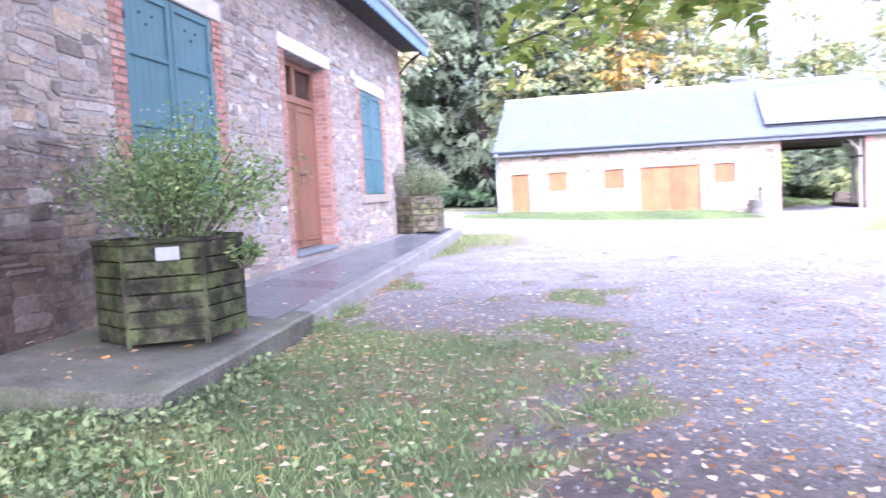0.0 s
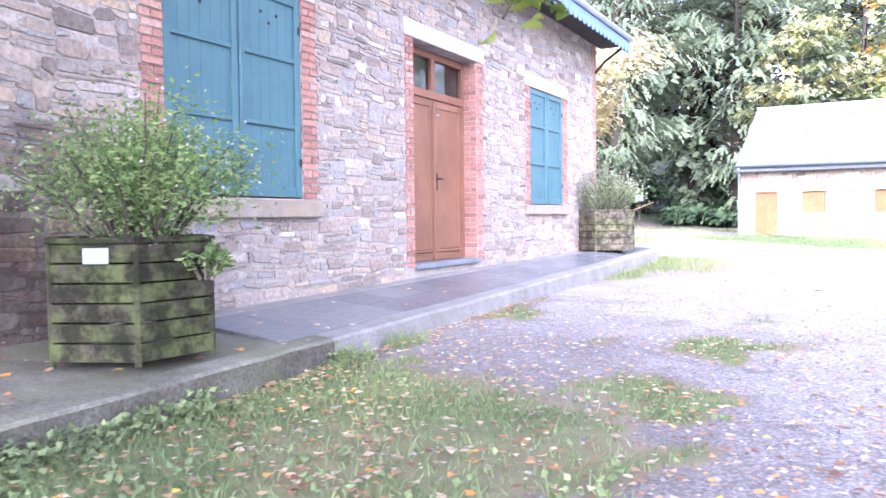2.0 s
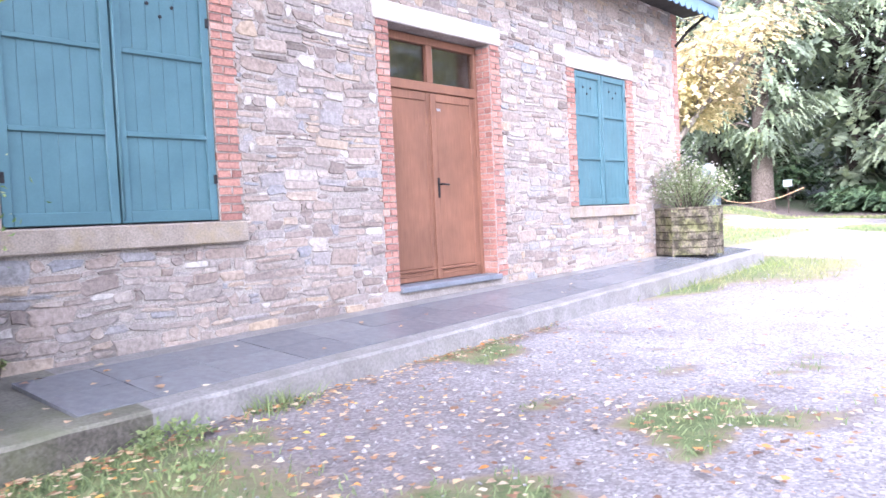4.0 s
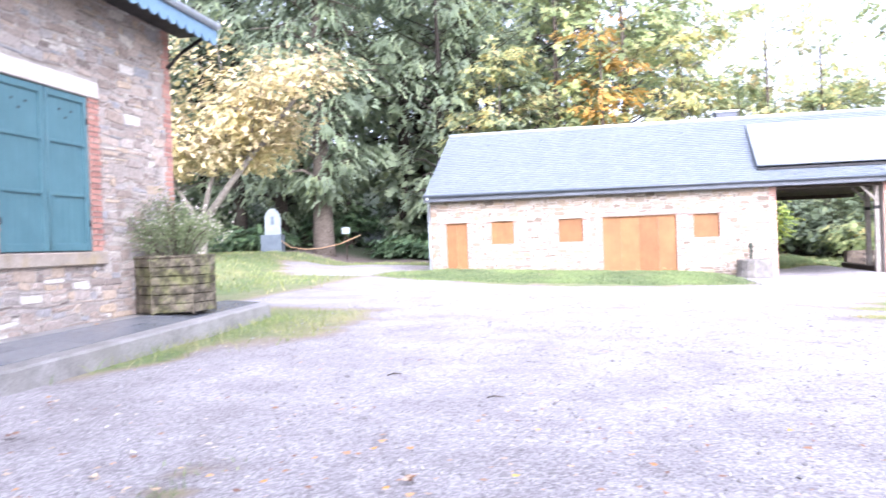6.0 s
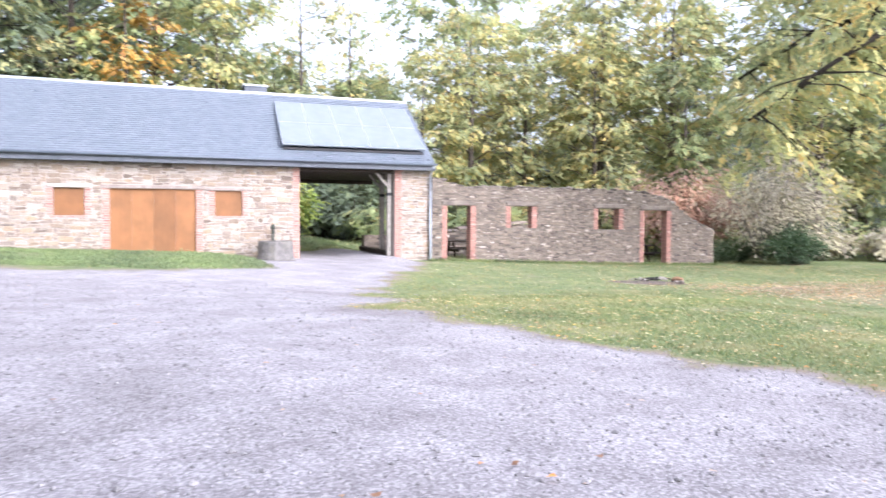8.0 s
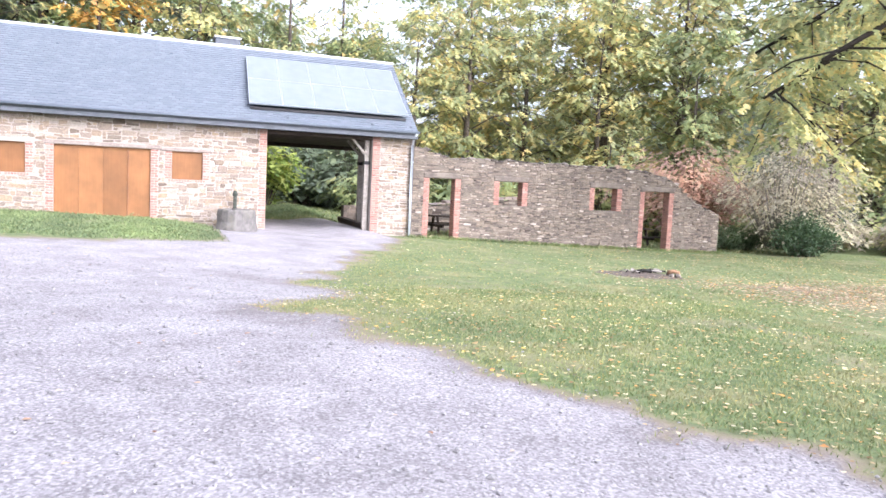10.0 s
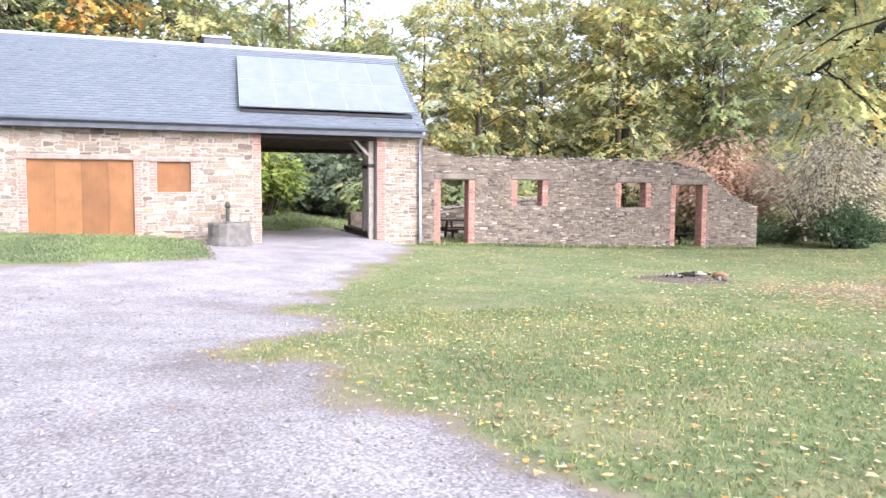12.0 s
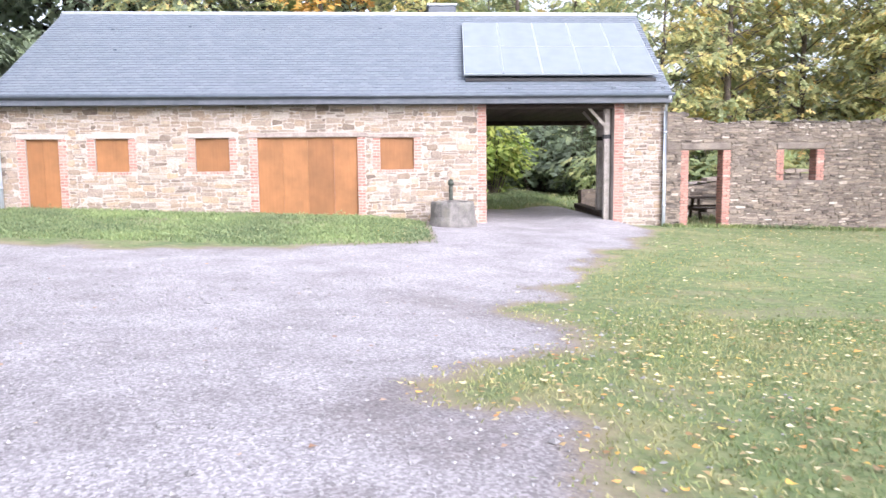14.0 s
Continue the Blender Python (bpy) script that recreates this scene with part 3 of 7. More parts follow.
def tube(verts, faces, pts, radii, sides=7):
    """Adds a tapering tube along points to lists of verts and faces."""
    rings = []
    for i, p in enumerate(pts):
        d = (Vector(pts[min(i + 1, len(pts) - 1)]) - Vector(pts[max(i - 1, 0)])).normalized()
        u = d.orthogonal().normalized()
        w = d.cross(u)
        ring = []
        for k in range(sides):
            a = 2 * math.pi * k / sides
            ring.append(len(verts))
            verts.append(tuple(Vector(p) + radii[i] * (math.cos(a) * u + math.sin(a) * w)))
        rings.append(ring)
    for r0, r1 in zip(rings, rings[1:]):
        # line the rings up, since each has its own start
        best = min(range(sides), key=lambda s: (Vector(verts[r0[0]]) - Vector(verts[r1[s]])).length)
        flip = (Vector(verts[r0[1]]) - Vector(verts[r1[(best + 1) % sides]])).length > (Vector(verts[r0[1]]) - Vector(verts[r1[best - 1]])).length
        for k in range(sides):
            s = -1 if flip else 1
            faces.append((r0[k], r0[(k + 1) % sides], r1[(best + s * (k + 1)) % sides], r1[(best + s * k) % sides]))
    faces.append(tuple(rings[-1]))
    faces.append(tuple(reversed(rings[0])))


def tubepart(name, pts, radii, mat, parent=None, sides=10, label=""):
    v, f = [], []
    if not isinstance(radii, (list, tuple)):
        radii = [radii] * len(pts)
    tube(v, f, pts, radii, sides)
    return from_geo(name, v, f, mat, parent, label, smooth=True)


def smooth01(v):
    v = max(0.0, min(1.0, v))
    return v * v * (3 - 2 * v)


def lerp_at(table, v):
    if v <= table[0][0]:
        return table[0][1]
    for (a, p), (b, q) in zip(table, table[1:]):
        if v <= b:
            return p + (q - p) * (v - a) / (b - a)
    return table[-1][1]


# ---- lie of the land ----
def ground_z(x, y):
    cx, cy = max(-8.0, min(28.0, x)), max(-5.0, min(36.0, y))
    z = 0.055 - 0.024 * cx + 0.0073 * cy - 0.00048 * cx * cy + 0.00025 * cx * cx - 0.00009 * cy * cy
    z -= 0.16 * math.exp(-((x - 8) ** 2 + (y - 23.5) ** 2) / 16) + 0.14 * math.exp(-((x - 17) ** 2 + (y - 24.6) ** 2) / 30)
    z += 0.09 * math.exp(-((x - 6.2) ** 2 + (y - 16.3) ** 2) / 9) - 0.08 * math.exp(-((x + 0.8) ** 2 + (y - 3.5) ** 2) / 6)
    z += 0.12 * smooth01((x + 4.5) / 1.5) * smooth01((7.0 - x) / 2) * smooth01((y - 28.5) / 3)
    z += 0.75 * smooth01((-9.5 - x) / 4.5) * smooth01((y - 26) / 6)
    z += 0.14 * smooth01((x - 10) / 1.2) * smooth01((12.4 - x) / 0.8) * smooth01((y - 31) / 2)
    z += 0.30 * smooth01((y - 40.6) / 4.5) * smooth01((x - 7.5) / 2)
    z += 0.5 * smooth01((y - 45) / 10) + 9.0 * smooth01((y - 62) / 40) + 9.0 * smooth01((x - 56) / 40) + 9.0 * smooth01((-34 - x) / 40)
    return z + 0.012 * noise.noise((x * 0.9, y * 0.9, 0)) + 0.03 * noise.noise((x * 0.2, y * 0.2, 5))


LAWN = [(-6, 40), (6, 16), (9, 11.6), (10, 10.3), (11.4, 9.15), (12.7, 8.4), (13.6, 7.8), (14.2, 7.4), (15.4, 7.2), (16.7, 6.6), (17.6, 6.25), (18.6, 6.1),
        (19.3, 7.1), (20.4, 7.3), (21.7, 7.0), (25, 8.6), (28, 10.3), (30.5, 11.6), (33, 12.3)]
BANK = [(-5, 29.6), (-3, 27.6), (0, 26.1), (3, 26.3), (6.6, 28.4)]
TRACK = [(24, -2.0), (28, -4.8), (33, -7.2), (38, -9.2), (44, -8.6), (60, -5.0)]


def cover(x, y):
    """How much turf and how much leaf mould lie at a place; by the start the mould also carries shade."""
    n = noise.fractal((x * 0.9, y * 0.9, 1), 0.8, 2.0, 4) * 0.5
    n2 = noise.fractal((x * 0.35, y * 0.35, 9), 0.8, 2.0, 3) * 0.5
    g = 0.0
    if y < 33.3:
        g = max(g, smooth01((x - lerp_at(LAWN, y) + 1.3 * n) / 1.3 + 0.22))
    elif x > 12.3 or y > 39.5:
        g = 1.0
    if x < 6.9 and y < 33.5:
        g = max(g, smooth01((y - lerp_at(BANK, x) + 1.3 * n) / 1.5 + 0.4) * smooth01((x + 5.4) / 0.6) * smooth01((6.9 - x) / 0.4))
    c = lerp_at(TRACK, y)
    if x < c and y > 23:
        g = max(g, smooth01((abs(x - c) - 2.6 + 0.8 * n) / 0.7 + 0.5) * smooth01((y - 23) / 3))
    if x < -5.5 and y < 30:
        g = max(g, 1.0 if x < -6.5 else 0.6)
    near = smooth01((-0.2 - x + 1.4 * n) / 0.9) * smooth01((5.6 - y + 1.5 * n2) / 1.5)
    patch = smooth01((n * 2.2 + n2 * 1.2 - 0.12) / 0.3) * smooth01((0.6 - x) / 0.8) * smooth01((9.8 - y) / 1.5)
    strip = smooth01((-2.45 - x + 0.5 * n) / 0.5) * smooth01((y - 11.0) / 2) * smooth01((18 - y) / 1)
    strip2 = 0.6 * smooth01((-1.3 - x + 1.2 * n) / 0.8) * smooth01((y - 13.0) / 2) * smooth01((19.5 - y) / 1.5)
    g = max(g, near * 0.95, patch * 0.8, strip, strip2)
    mould = smooth01((1.3 - x + 2.0 * n2) / 2.5) * smooth01((9 - y) / 4) * 0.5
    # dark soil by the start, deepened to paint in the shade under the tree
    mould = max(mould, 0.85 * smooth01((4.6 - x + 1.5 * n2) / 2.5) * smooth01((4.2 - y + 2.5 * n2 + 1.0 * n) / 2.6))
    wood = smooth01((y - 42.6 + 1.5 * n) / 1.5) * smooth01((-4.5 - x) / 2)
    g *= 1 - wood
    mould = max(mould, wood, smooth01((y - 46) / 2) * smooth01((4 - x) / 4))
    if x > 14 and 12 < y < 27:
        mould = max(mould, 0.3)
    bare = math.exp(-(((x - 6.2) / 0.75) ** 2 + ((y - 17.4) / 0.9) ** 2)) + 0.7 * math.exp(-(((x - 6.6) / 0.8) ** 2 + ((y - 21.5) / 1.2) ** 2))
    mould = max(mould, 0.4 * smooth01((bare + 0.9 * n - 0.15) / 0.6))
    under = smooth01((x - 14.5 + 3 * n2) / 3) * smooth01((24.2 - y + 2 * n) / 2) * 0.9
    if not (y > 39.5 and x > 7):
        g *= 1 - 0.45 * smooth01((n2 + 0.5 * n - 0.05) / 0.35)
    mould = max(mould, 2.6 * g * (1 - g))
    if y > 50 or x > 42 or (x < -18 and y > 36):
        return 0.0, 1.0
    return g * (1 - 0.5 * under), max(mould, under)


def steps(*spans):
    out = []
    for a, b, s in spans:
        k = max(1, round((b - a) / s))
        out += [a + (b - a) * i / k for i in range(k)]
    return out + [spans[-1][1]]


XS = steps((-600, -80, 65), (-80, -20, 4), (-20, -5, 0.6), (-5, 13, 0.16), (13, 32, 0.5), (32, 90, 4), (90, 600, 65))
YS = steps((-600, -60, 65), (-60, -8, 4), (-8, -3, 0.5), (-3, 31, 0.16), (31, 50, 0.5), (50, 100, 4), (100, 600, 65))
gv = [(x, y, ground_z(x, y)) for y in YS for x in XS]
nx = len(XS)
gf = [(j * nx + i, j * nx + i + 1, (j + 1) * nx + i + 1, (j + 1) * nx + i) for j in range(len(YS) - 1) for i in range(nx - 1)]
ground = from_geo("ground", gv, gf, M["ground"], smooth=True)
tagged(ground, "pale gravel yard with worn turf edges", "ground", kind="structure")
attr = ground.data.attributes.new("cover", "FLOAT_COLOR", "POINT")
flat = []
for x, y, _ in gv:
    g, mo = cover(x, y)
    # third value: painted shade on the floor of the wood
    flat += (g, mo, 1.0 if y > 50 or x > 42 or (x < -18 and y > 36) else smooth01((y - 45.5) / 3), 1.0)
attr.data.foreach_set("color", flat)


# ---- masonry ----
def inside(u, v, holes):
    return any(a < u < b and c < v < d for a, b, c, d in holes)


def clip(ua, ub, va, vb, holes):
    """Trims a stone that reaches into an opening; None if hardly any is left."""
    for a, b, c, d in holes:
        if ub > a and ua < b and vb > c and va < d:
            cuts = [(ub - a, "r"), (b - ua, "l"), (vb - c, "t"), (d - va, "b")]
            side = min(cuts)[1]
            if side == "r":
                ub = a
            elif side == "l":
                ua = b
            elif side == "t":
                vb = c
            else:
                va = d
    return None if ub - ua < 0.05 or vb - va < 0.025 else (ua, ub, va, vb)


def stone_cells(rng, u0, u1, v0, v1, holes, top=None, thin=0.07, thick=0.17, short=0.14, long=0.46):
    """Random rubble: each stone is laid in the lowest hollow of those already laid."""
    du = 0.03
    n = max(4, int(round((u1 - u0) / du)))
    du = (u1 - u0) / n
    level = [0] * n                                   # heights in steps of a quarter of the thinnest stone
    q = max(0.018, thin * 0.45)
    full = int(math.ceil((v1 - v0) / q))
    cells = []
    low = 0
    while True:
        while low < full and low not in level:
            low += 1
        if low >= full:
            break
        i = level.index(low)
        j = i
        while j < n and level[j] == low:
            j += 1
        run = j - i
        kind = rng.random()
        w = rng.uniform(short, long) if kind < 0.75 else rng.uniform(short * 0.6, short * 1.2)
        w = max(2, int(round(w / du)))
        if w >= run - 2:
            w = run
        h = rng.uniform(thin, thick) * (0.75 + 0.35 * min(1.0, w * du / long))
        h = max(1, int(round(h / q)))
        for side in (i - 1, j):
            if 0 <= side < n and 1 <= level[side] - low <= h + 1 and rng.random() < 0.35:
                h = level[side] - low
        if w < 4:
            sides = [level[k] for k in (i - 1, i + w) if 0 <= k < n and level[k] > low]
            if sides:
                h = min(h + 2, min(sides) - low)
        for k in range(i, i + w):
            level[k] = low + h
        c = clip(u0 + i * du, u0 + (i + w) * du, v0 + low * q, min(v0 + (low + h) * q, v1), holes)
        if c and (top is None or c[3] < top((c[0] + c[1]) / 2)):
            cells.append(c)
    return cells


def wobble(u, v):
    """Beds and joints wander a little."""
    return u + 0.024 * noise.noise((u * 2.6, v * 3.4, 1)), v + 0.028 * noise.noise((u * 1.7, v * 1.3, 7)) + 0.012 * noise.noise((u * 6, v * 2, 4))


def stone_geo(rng, cell, place, gap=0.006, proud=(0.002, 0.016), back=-0.03, rough_cut=True):
    """One dressed stone: an uneven eight-cornered block with worn edges."""
    ua, ub, va, vb = cell
    ua, ub, va, vb = ua + gap, ub - gap, va + gap, vb - gap
    cu, cv = min(0.035, (ub - ua) * 0.28), min(0.03, (vb - va) * 0.34)
    j = min(0.022, (vb - va) * 0.2) if rough_cut else 0.003
    cu, cv = (cu * 0.9, cv * 1.0) if rough_cut else (0.006, 0.006)

    def q(u, v):
        u, v = u + rng.uniform(-j, j), v + rng.uniform(-j, j)
        return wobble(u, v) if rough_cut else (u, v)
    ring = [q(ua + cu * rng.uniform(0.3, 1.4), va), q(ub - cu * rng.uniform(0.3, 1.4), va), q(ub, va + cv * rng.uniform(0.3, 1.4)), q(ub, vb - cv * rng.uniform(0.3, 1.4)),
            q(ub - cu * rng.uniform(0.3, 1.4), vb), q(ua + cu * rng.uniform(0.3, 1.4), vb), q(ua, vb - cv * rng.uniform(0.3, 1.4)), q(ua, va + cv * rng.uniform(0.3, 1.4))]
    mu, mv = (sum(q[0] for q in ring) / 8, sum(q[1] for q in ring) / 8)
    p = rng.uniform(*proud)
    verts = [place(u, v, back) for u, v in ring]
    verts += [place(u, v, p * 0.55) for u, v in ring]
    verts += [place(mu + (u - mu) * 0.93, mv + (v - mv) * 0.88, p + rng.uniform(-0.004, 0.004)) for u, v in ring]
    faces = []
    for k in range(8):
        n = (k + 1) % 8
        faces += [(k, n, 8 + n, 8 + k), (8 + k, 8 + n, 16 + n, 16 + k)]
    faces.append(tuple(range(16, 24)))
    return verts, faces


def lay(rng, cells, place, name, mat, parent, proud=(0.002, 0.016), gap=0.006):
    """All cells as one joined mesh of separate stones."""
    V, F = [], []
    for c in cells:
        v, f = stone_geo(rng, c, place, gap, proud, rough_cut="brick" not in name)
        o = len(V)
        V += v
        F += [tuple(i + o for i in k) for k in f]
    ob = from_geo(name, V, F, mat, parent)
    ob["kind"] = "stuff"
    return ob


def brick_cells(rng, v0, v1, u_out, u_in, course=0.075):
    """A jamb of bricks, long and short by turns: between the opening's edge and about a brick into the wall."""
    cells, v, k = [], v0, 0
    sign = 1 if u_in > u_out else -1
    while v < v1 - 0.03:
        reach = abs(u_in - u_out)
        out = u_out - sign * (0.02 if k % 2 else 0.0) * min(1, reach / 0.2)
        if reach > 0.16 and k % 2:
            mid = out + (u_in - out) * rng.uniform(0.45, 0.55)
            spans = [(out, mid), (mid, u_in)]
        else:
            spans = [(out, u_in)]
        for a, b in spans:
            cells.append((min(a, b), max(a, b), v, min(v + course, v1)))
        v += course
        k += 1
    return cells


BRICK_MESHES = {}


def brick_object(rng, cell, place, depth, parent, gap=0.008, proud=0.008):
    """A brick of its own; alike bricks share one mesh."""
    ua, ub, va, vb = cell
    w, h = round((ub - ua - 2 * gap) / 0.03) * 0.03, round(vb - va - 2 * gap, 3)
    o, du = Vector(place(0, 0, 0)), Vector(place(1, 0, 0)) - Vector(place(0, 0, 0))
    dn = Vector(place(0, 0, 1)) - o
    key = (w, h, depth, tuple(round(k, 2) for k in (*du, *dn)), rng.randrange(3))
    if key not in BRICK_MESHES:
        bm = bmesh.new()
        r = bmesh.ops.create_cube(bm, size=1)
        for vert in r["verts"]:
            x, y, z = vert.co
            vert.co = du * (x * w + rng.uniform(-0.004, 0.004)) + Vector((0, 0, 1)) * (z * h + rng.uniform(-0.003, 0.003)) + dn * ((y - 0.5) * depth)
        bmesh.ops.bevel(bm, geom=bm.edges[:], offset=0.005, segments=1, affect="EDGES")
        bmesh.ops.recalc_face_normals(bm, faces=bm.faces[:])
        me = bpy.data.meshes.new("brick")
        bm.to_mesh(me)
        bm.free()
        me.materials.append(M["brick_part"])
        BRICK_MESHES[key] = me
    ob = new("brick", BRICK_MESHES[key])
    ob.parent = parent
    ob.location = place((ua + ub) / 2, (va + vb) / 2, proud + rng.uniform(-0.003, 0.003))
    return ob


def wall_with_holes(name, u0, u1, v0, v1, holes, place, thick, mat):
    """A solid wall with true openings through it, cut along a grid of its openings' edges."""
    us = sorted({u0, u1, *[h[0] for h in holes], *[h[1] for h in holes]})
    vs = sorted({v0, v1, *[h[2] for h in holes], *[h[3] for h in holes]})
    us = [u for u in us if u0 <= u <= u1]
    vs = [v for v in vs if v0 <= v <= v1]
    V, F, at = [], [], {}

    def vid(i, j, s):
        if (i, j, s) not in at:
            at[i, j, s] = len(V)
            V.append(place(us[i], vs[j], -thick if s else 0.0))
        return at[i, j, s]
    full = {(i, j): not inside((us[i] + us[i + 1]) / 2, (vs[j] + vs[j + 1]) / 2, holes) for i in range(len(us) - 1) for j in range(len(vs) - 1)}
    for (i, j), on in full.items():
        if not on:
            continue
        F.append((vid(i, j, 0), vid(i + 1, j, 0), vid(i + 1, j + 1, 0), vid(i, j + 1, 0)))
        F.append((vid(i, j + 1, 1), vid(i + 1, j + 1, 1), vid(i + 1, j, 1), vid(i, j, 1)))
        for (di, dj), (p, q) in {(-1, 0): ((i, j + 1), (i, j)), (1, 0): ((i + 1, j), (i + 1, j + 1)), (0, -1): ((i, j), (i + 1, j)), (0, 1): ((i + 1, j + 1), (i, j + 1))}.items():
            if not full.get((i + di, j + dj), False):
                F.append((vid(*p, 0), vid(*p, 1), vid(*q, 1), vid(*q, 0)))
    ob = from_geo(name, V, F, mat)
    bm = bmesh.new()
    bm.from_mesh(ob.data)
    bmesh.ops.recalc_face_normals(bm, faces=bm.faces[:])
    bm.to_mesh(ob.data)
    bm.free()
    return ob


# ---- stone house ----
FX = -4.34                      # its front face
HY0, HY1, HZ = 2.32, 16.14, 4.86


def on_front(u, v, n):
    return (FX + n, u, v)


DOOR = (8.68, 10.47, 0.58, 3.52)
WIN_A = (4.74, 6.48, 1.44, 3.46)
WIN_B = (12.51, 14.10, 1.45, 3.46)
house_wall = wall_with_holes("wall_house_front", HY0, HY1, -0.2, HZ, [DOOR, WIN_A, WIN_B], on_front, 0.45, M["mortar"])
tagged(house_wall, "rubble stone house front with brick quoins", "wall", kind="structure")
rng = random.Random(11)
H_HOLES = [(DOOR[0] - 0.22, DOOR[1] + 0.2, 0.3, 3.74), (WIN_A[0] - 0.23, WIN_A[1] + 0.24, 1.25, 3.72), (WIN_B[0] - 0.22, WIN_B[1] + 0.22, 1.27, 3.72)]
quoin_l = []
v, k = 0.25, 0
while v < HZ:
    reach = 0.42 if (k // 3) % 2 else 0.31
    quoin_l.append((HY0, HY0 + reach, v, v + 0.225))
    v += 0.225
    k += 3
quoin_r = [(HY1 - (0.24 if i % 2 else 0.17), HY1, 0.4 + i * 0.225, 0.4 + i * 0.225 + 0.225) for i in range(20)]
cells = stone_cells(rng, HY0, HY1, 0.2, HZ, H_HOLES + quoin_l + quoin_r, None, 0.04, 0.15, 0.10, 0.42)
near = sorted((c for c in cells if 6.6 < c[0] < 8.5), key=lambda c: abs(c[2] - 1.6))[:250]
near += sorted((c for c in cells if 2.6 < c[0] < 4.6), key=lambda c: abs(c[2] - 1.2))[:100]
chosen = set(near)
lay(rng, [c for c in cells if c not in chosen], on_front, "rubble_stones", M["stone_mass"], house_wall)
# other three sides, roof and lining
side_n = wall_with_holes("wall_house_far_gable", -12.0, FX - 0.45, -0.2, 4.86, [], lambda u, v, n: (u, HY1 - 0.0 + n, v), 0.45, M["mortar"])
side_s = wall_with_holes("wall_house_near_gable", -12.0, FX - 0.45, -0.2, 4.86, [], lambda u, v, n: (u, HY0 - n, v), 0.45, M["mortar"])
wall_back = wall_with_holes("wall_house_back", HY0, HY1, -0.2, 4.86, [], lambda u, v, n: (-12.0 - n, u, v), 0.45, M["mortar"])
for w in (side_n, side_s, wall_back):
    tagged(w, "plain mortared stone side wall of the house", "wall", kind="structure")
from_geo("house_floor_slab", [(-12, HY0, 0.5), (FX - 0.4, HY0, 0.5), (FX - 0.4, HY1, 0.5), (-12, HY1, 0.5)], [(0, 1, 2, 3)], M["concrete"])
tagged(bpy.data.objects["house_floor_slab"], "plain concrete floor inside the house", "floor", kind="structure")


def gable(y, name):
    bm = bmesh.new()
    pts = [(-12.2, 4.86), (FX, 4.86), (-8.25, 8.0)]
    a = [bm.verts.new((p[0], y, p[1])) for p in pts]
    b = [bm.verts.new((p[0], y + 0.4, p[1])) for p in pts]
    bm.faces.new(a)
    bm.faces.new(b[::-1])
    for i in range(3):
        bm.faces.new((a[i], b[i], b[(i + 1) % 3], a[(i + 1) % 3]))
    bmesh.ops.recalc_face_normals(bm, faces=bm.faces[:])
    tagged(part(name, bm, M["mortar"]), "stone gable of the house", "wall", kind="structure")


gable(HY0 + 0.02, "wall_gable_near")
gable(HY1 - 0.42, "wall_gable_far")
EX, EZ, EY0, EY1 = -3.72, 4.90, 1.85, 16.47
slope = (8.15 - EZ) / (-8.25 - EX)
house_roof = thing("house_roof", "dark slate roof with blue scalloped eaves board", "roof", kind="structure")
bm = bmesh.new()
for s in (1, -1):
    q = []
    for y in (EY0, EY1):
        for x, z in ((EX, EZ), (-8.25, 8.15)):
            xx = x if s == 1 else -16.5 - x
            q.append([(xx, y, z), (xx, y, z + 0.09)])
    vs = [bm.verts.new(c) for pair in q for c in pair]
    for f in ((0, 4, 6, 2), (1, 3, 7, 5), (0, 1, 5, 4), (0, 2, 3, 1), (4, 5, 7, 6), (2, 6, 7, 3)):
        bm.faces.new([vs[i] for i in f])
bmesh.ops.recalc_face_normals(bm, faces=bm.faces[:])
part("roof_deck", bm, M["fascia"], house_roof)
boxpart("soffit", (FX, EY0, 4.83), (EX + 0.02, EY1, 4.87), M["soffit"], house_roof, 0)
tubepart("gutter", [(EX + 0.05, EY0, 4.95), (EX + 0.05, EY1, 4.95)], 0.055, M["zinc"], house_roof, 10)
# scalloped eaves boards with drilled drops
n_sc, w_sc = 61, (EY1 - EY0) / 61


def scallop(name, place, width):
    pts = [(0, 0.0), (width, 0.0), (width, -0.15)]
    for i in range(9):
        a = math.pi * i / 8
        pts.append((width / 2 + width * 0.46 * math.cos(a), -0.15 - 0.09 * math.sin(a)))
    pts.append((0, -0.15))
    bm = bmesh.new()
    a = [bm.verts.new(place(u, v, 0)) for u, v in pts]
    b = [bm.verts.new(place(u, v, 0.022)) for u, v in pts]
    bm.faces.new(a)
    bm.faces.new(b[::-1])
    for i in range(len(pts)):
        bm.faces.new((a[i], b[i], b[(i + 1) % len(pts)], a[(i + 1) % len(pts)]))
    bmesh.ops.recalc_face_normals(bm, faces=bm.faces[:])
    me = bpy.data.meshes.new(name)
    bm.to_mesh(me)
    bm.free()
    me.materials.append(M["blue_trim"])
    return me


sc = scallop("scallop", lambda u, v, n: (n, u, v), w_sc)
for i in range(n_sc):
    o = new("scallop", sc)
    o.parent = house_roof
    o.location = (EX + 0.012, EY0 + i * w_sc, EZ - 0.02)
sc2 = scallop("verge_scallop", lambda u, v, n: (-u, n, v + slope * -u * 1.0), 0.24)
for i in range(18):
    o = new("verge_scallop", sc2)
    o.parent = house_roof
    o.location = (EX - i * 0.24, EY1 - 0.005, EZ - 0.02 + slope * -i * 0.24)
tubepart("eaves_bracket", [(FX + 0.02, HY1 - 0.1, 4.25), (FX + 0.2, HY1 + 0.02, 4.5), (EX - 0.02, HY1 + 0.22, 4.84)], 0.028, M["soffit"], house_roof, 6)


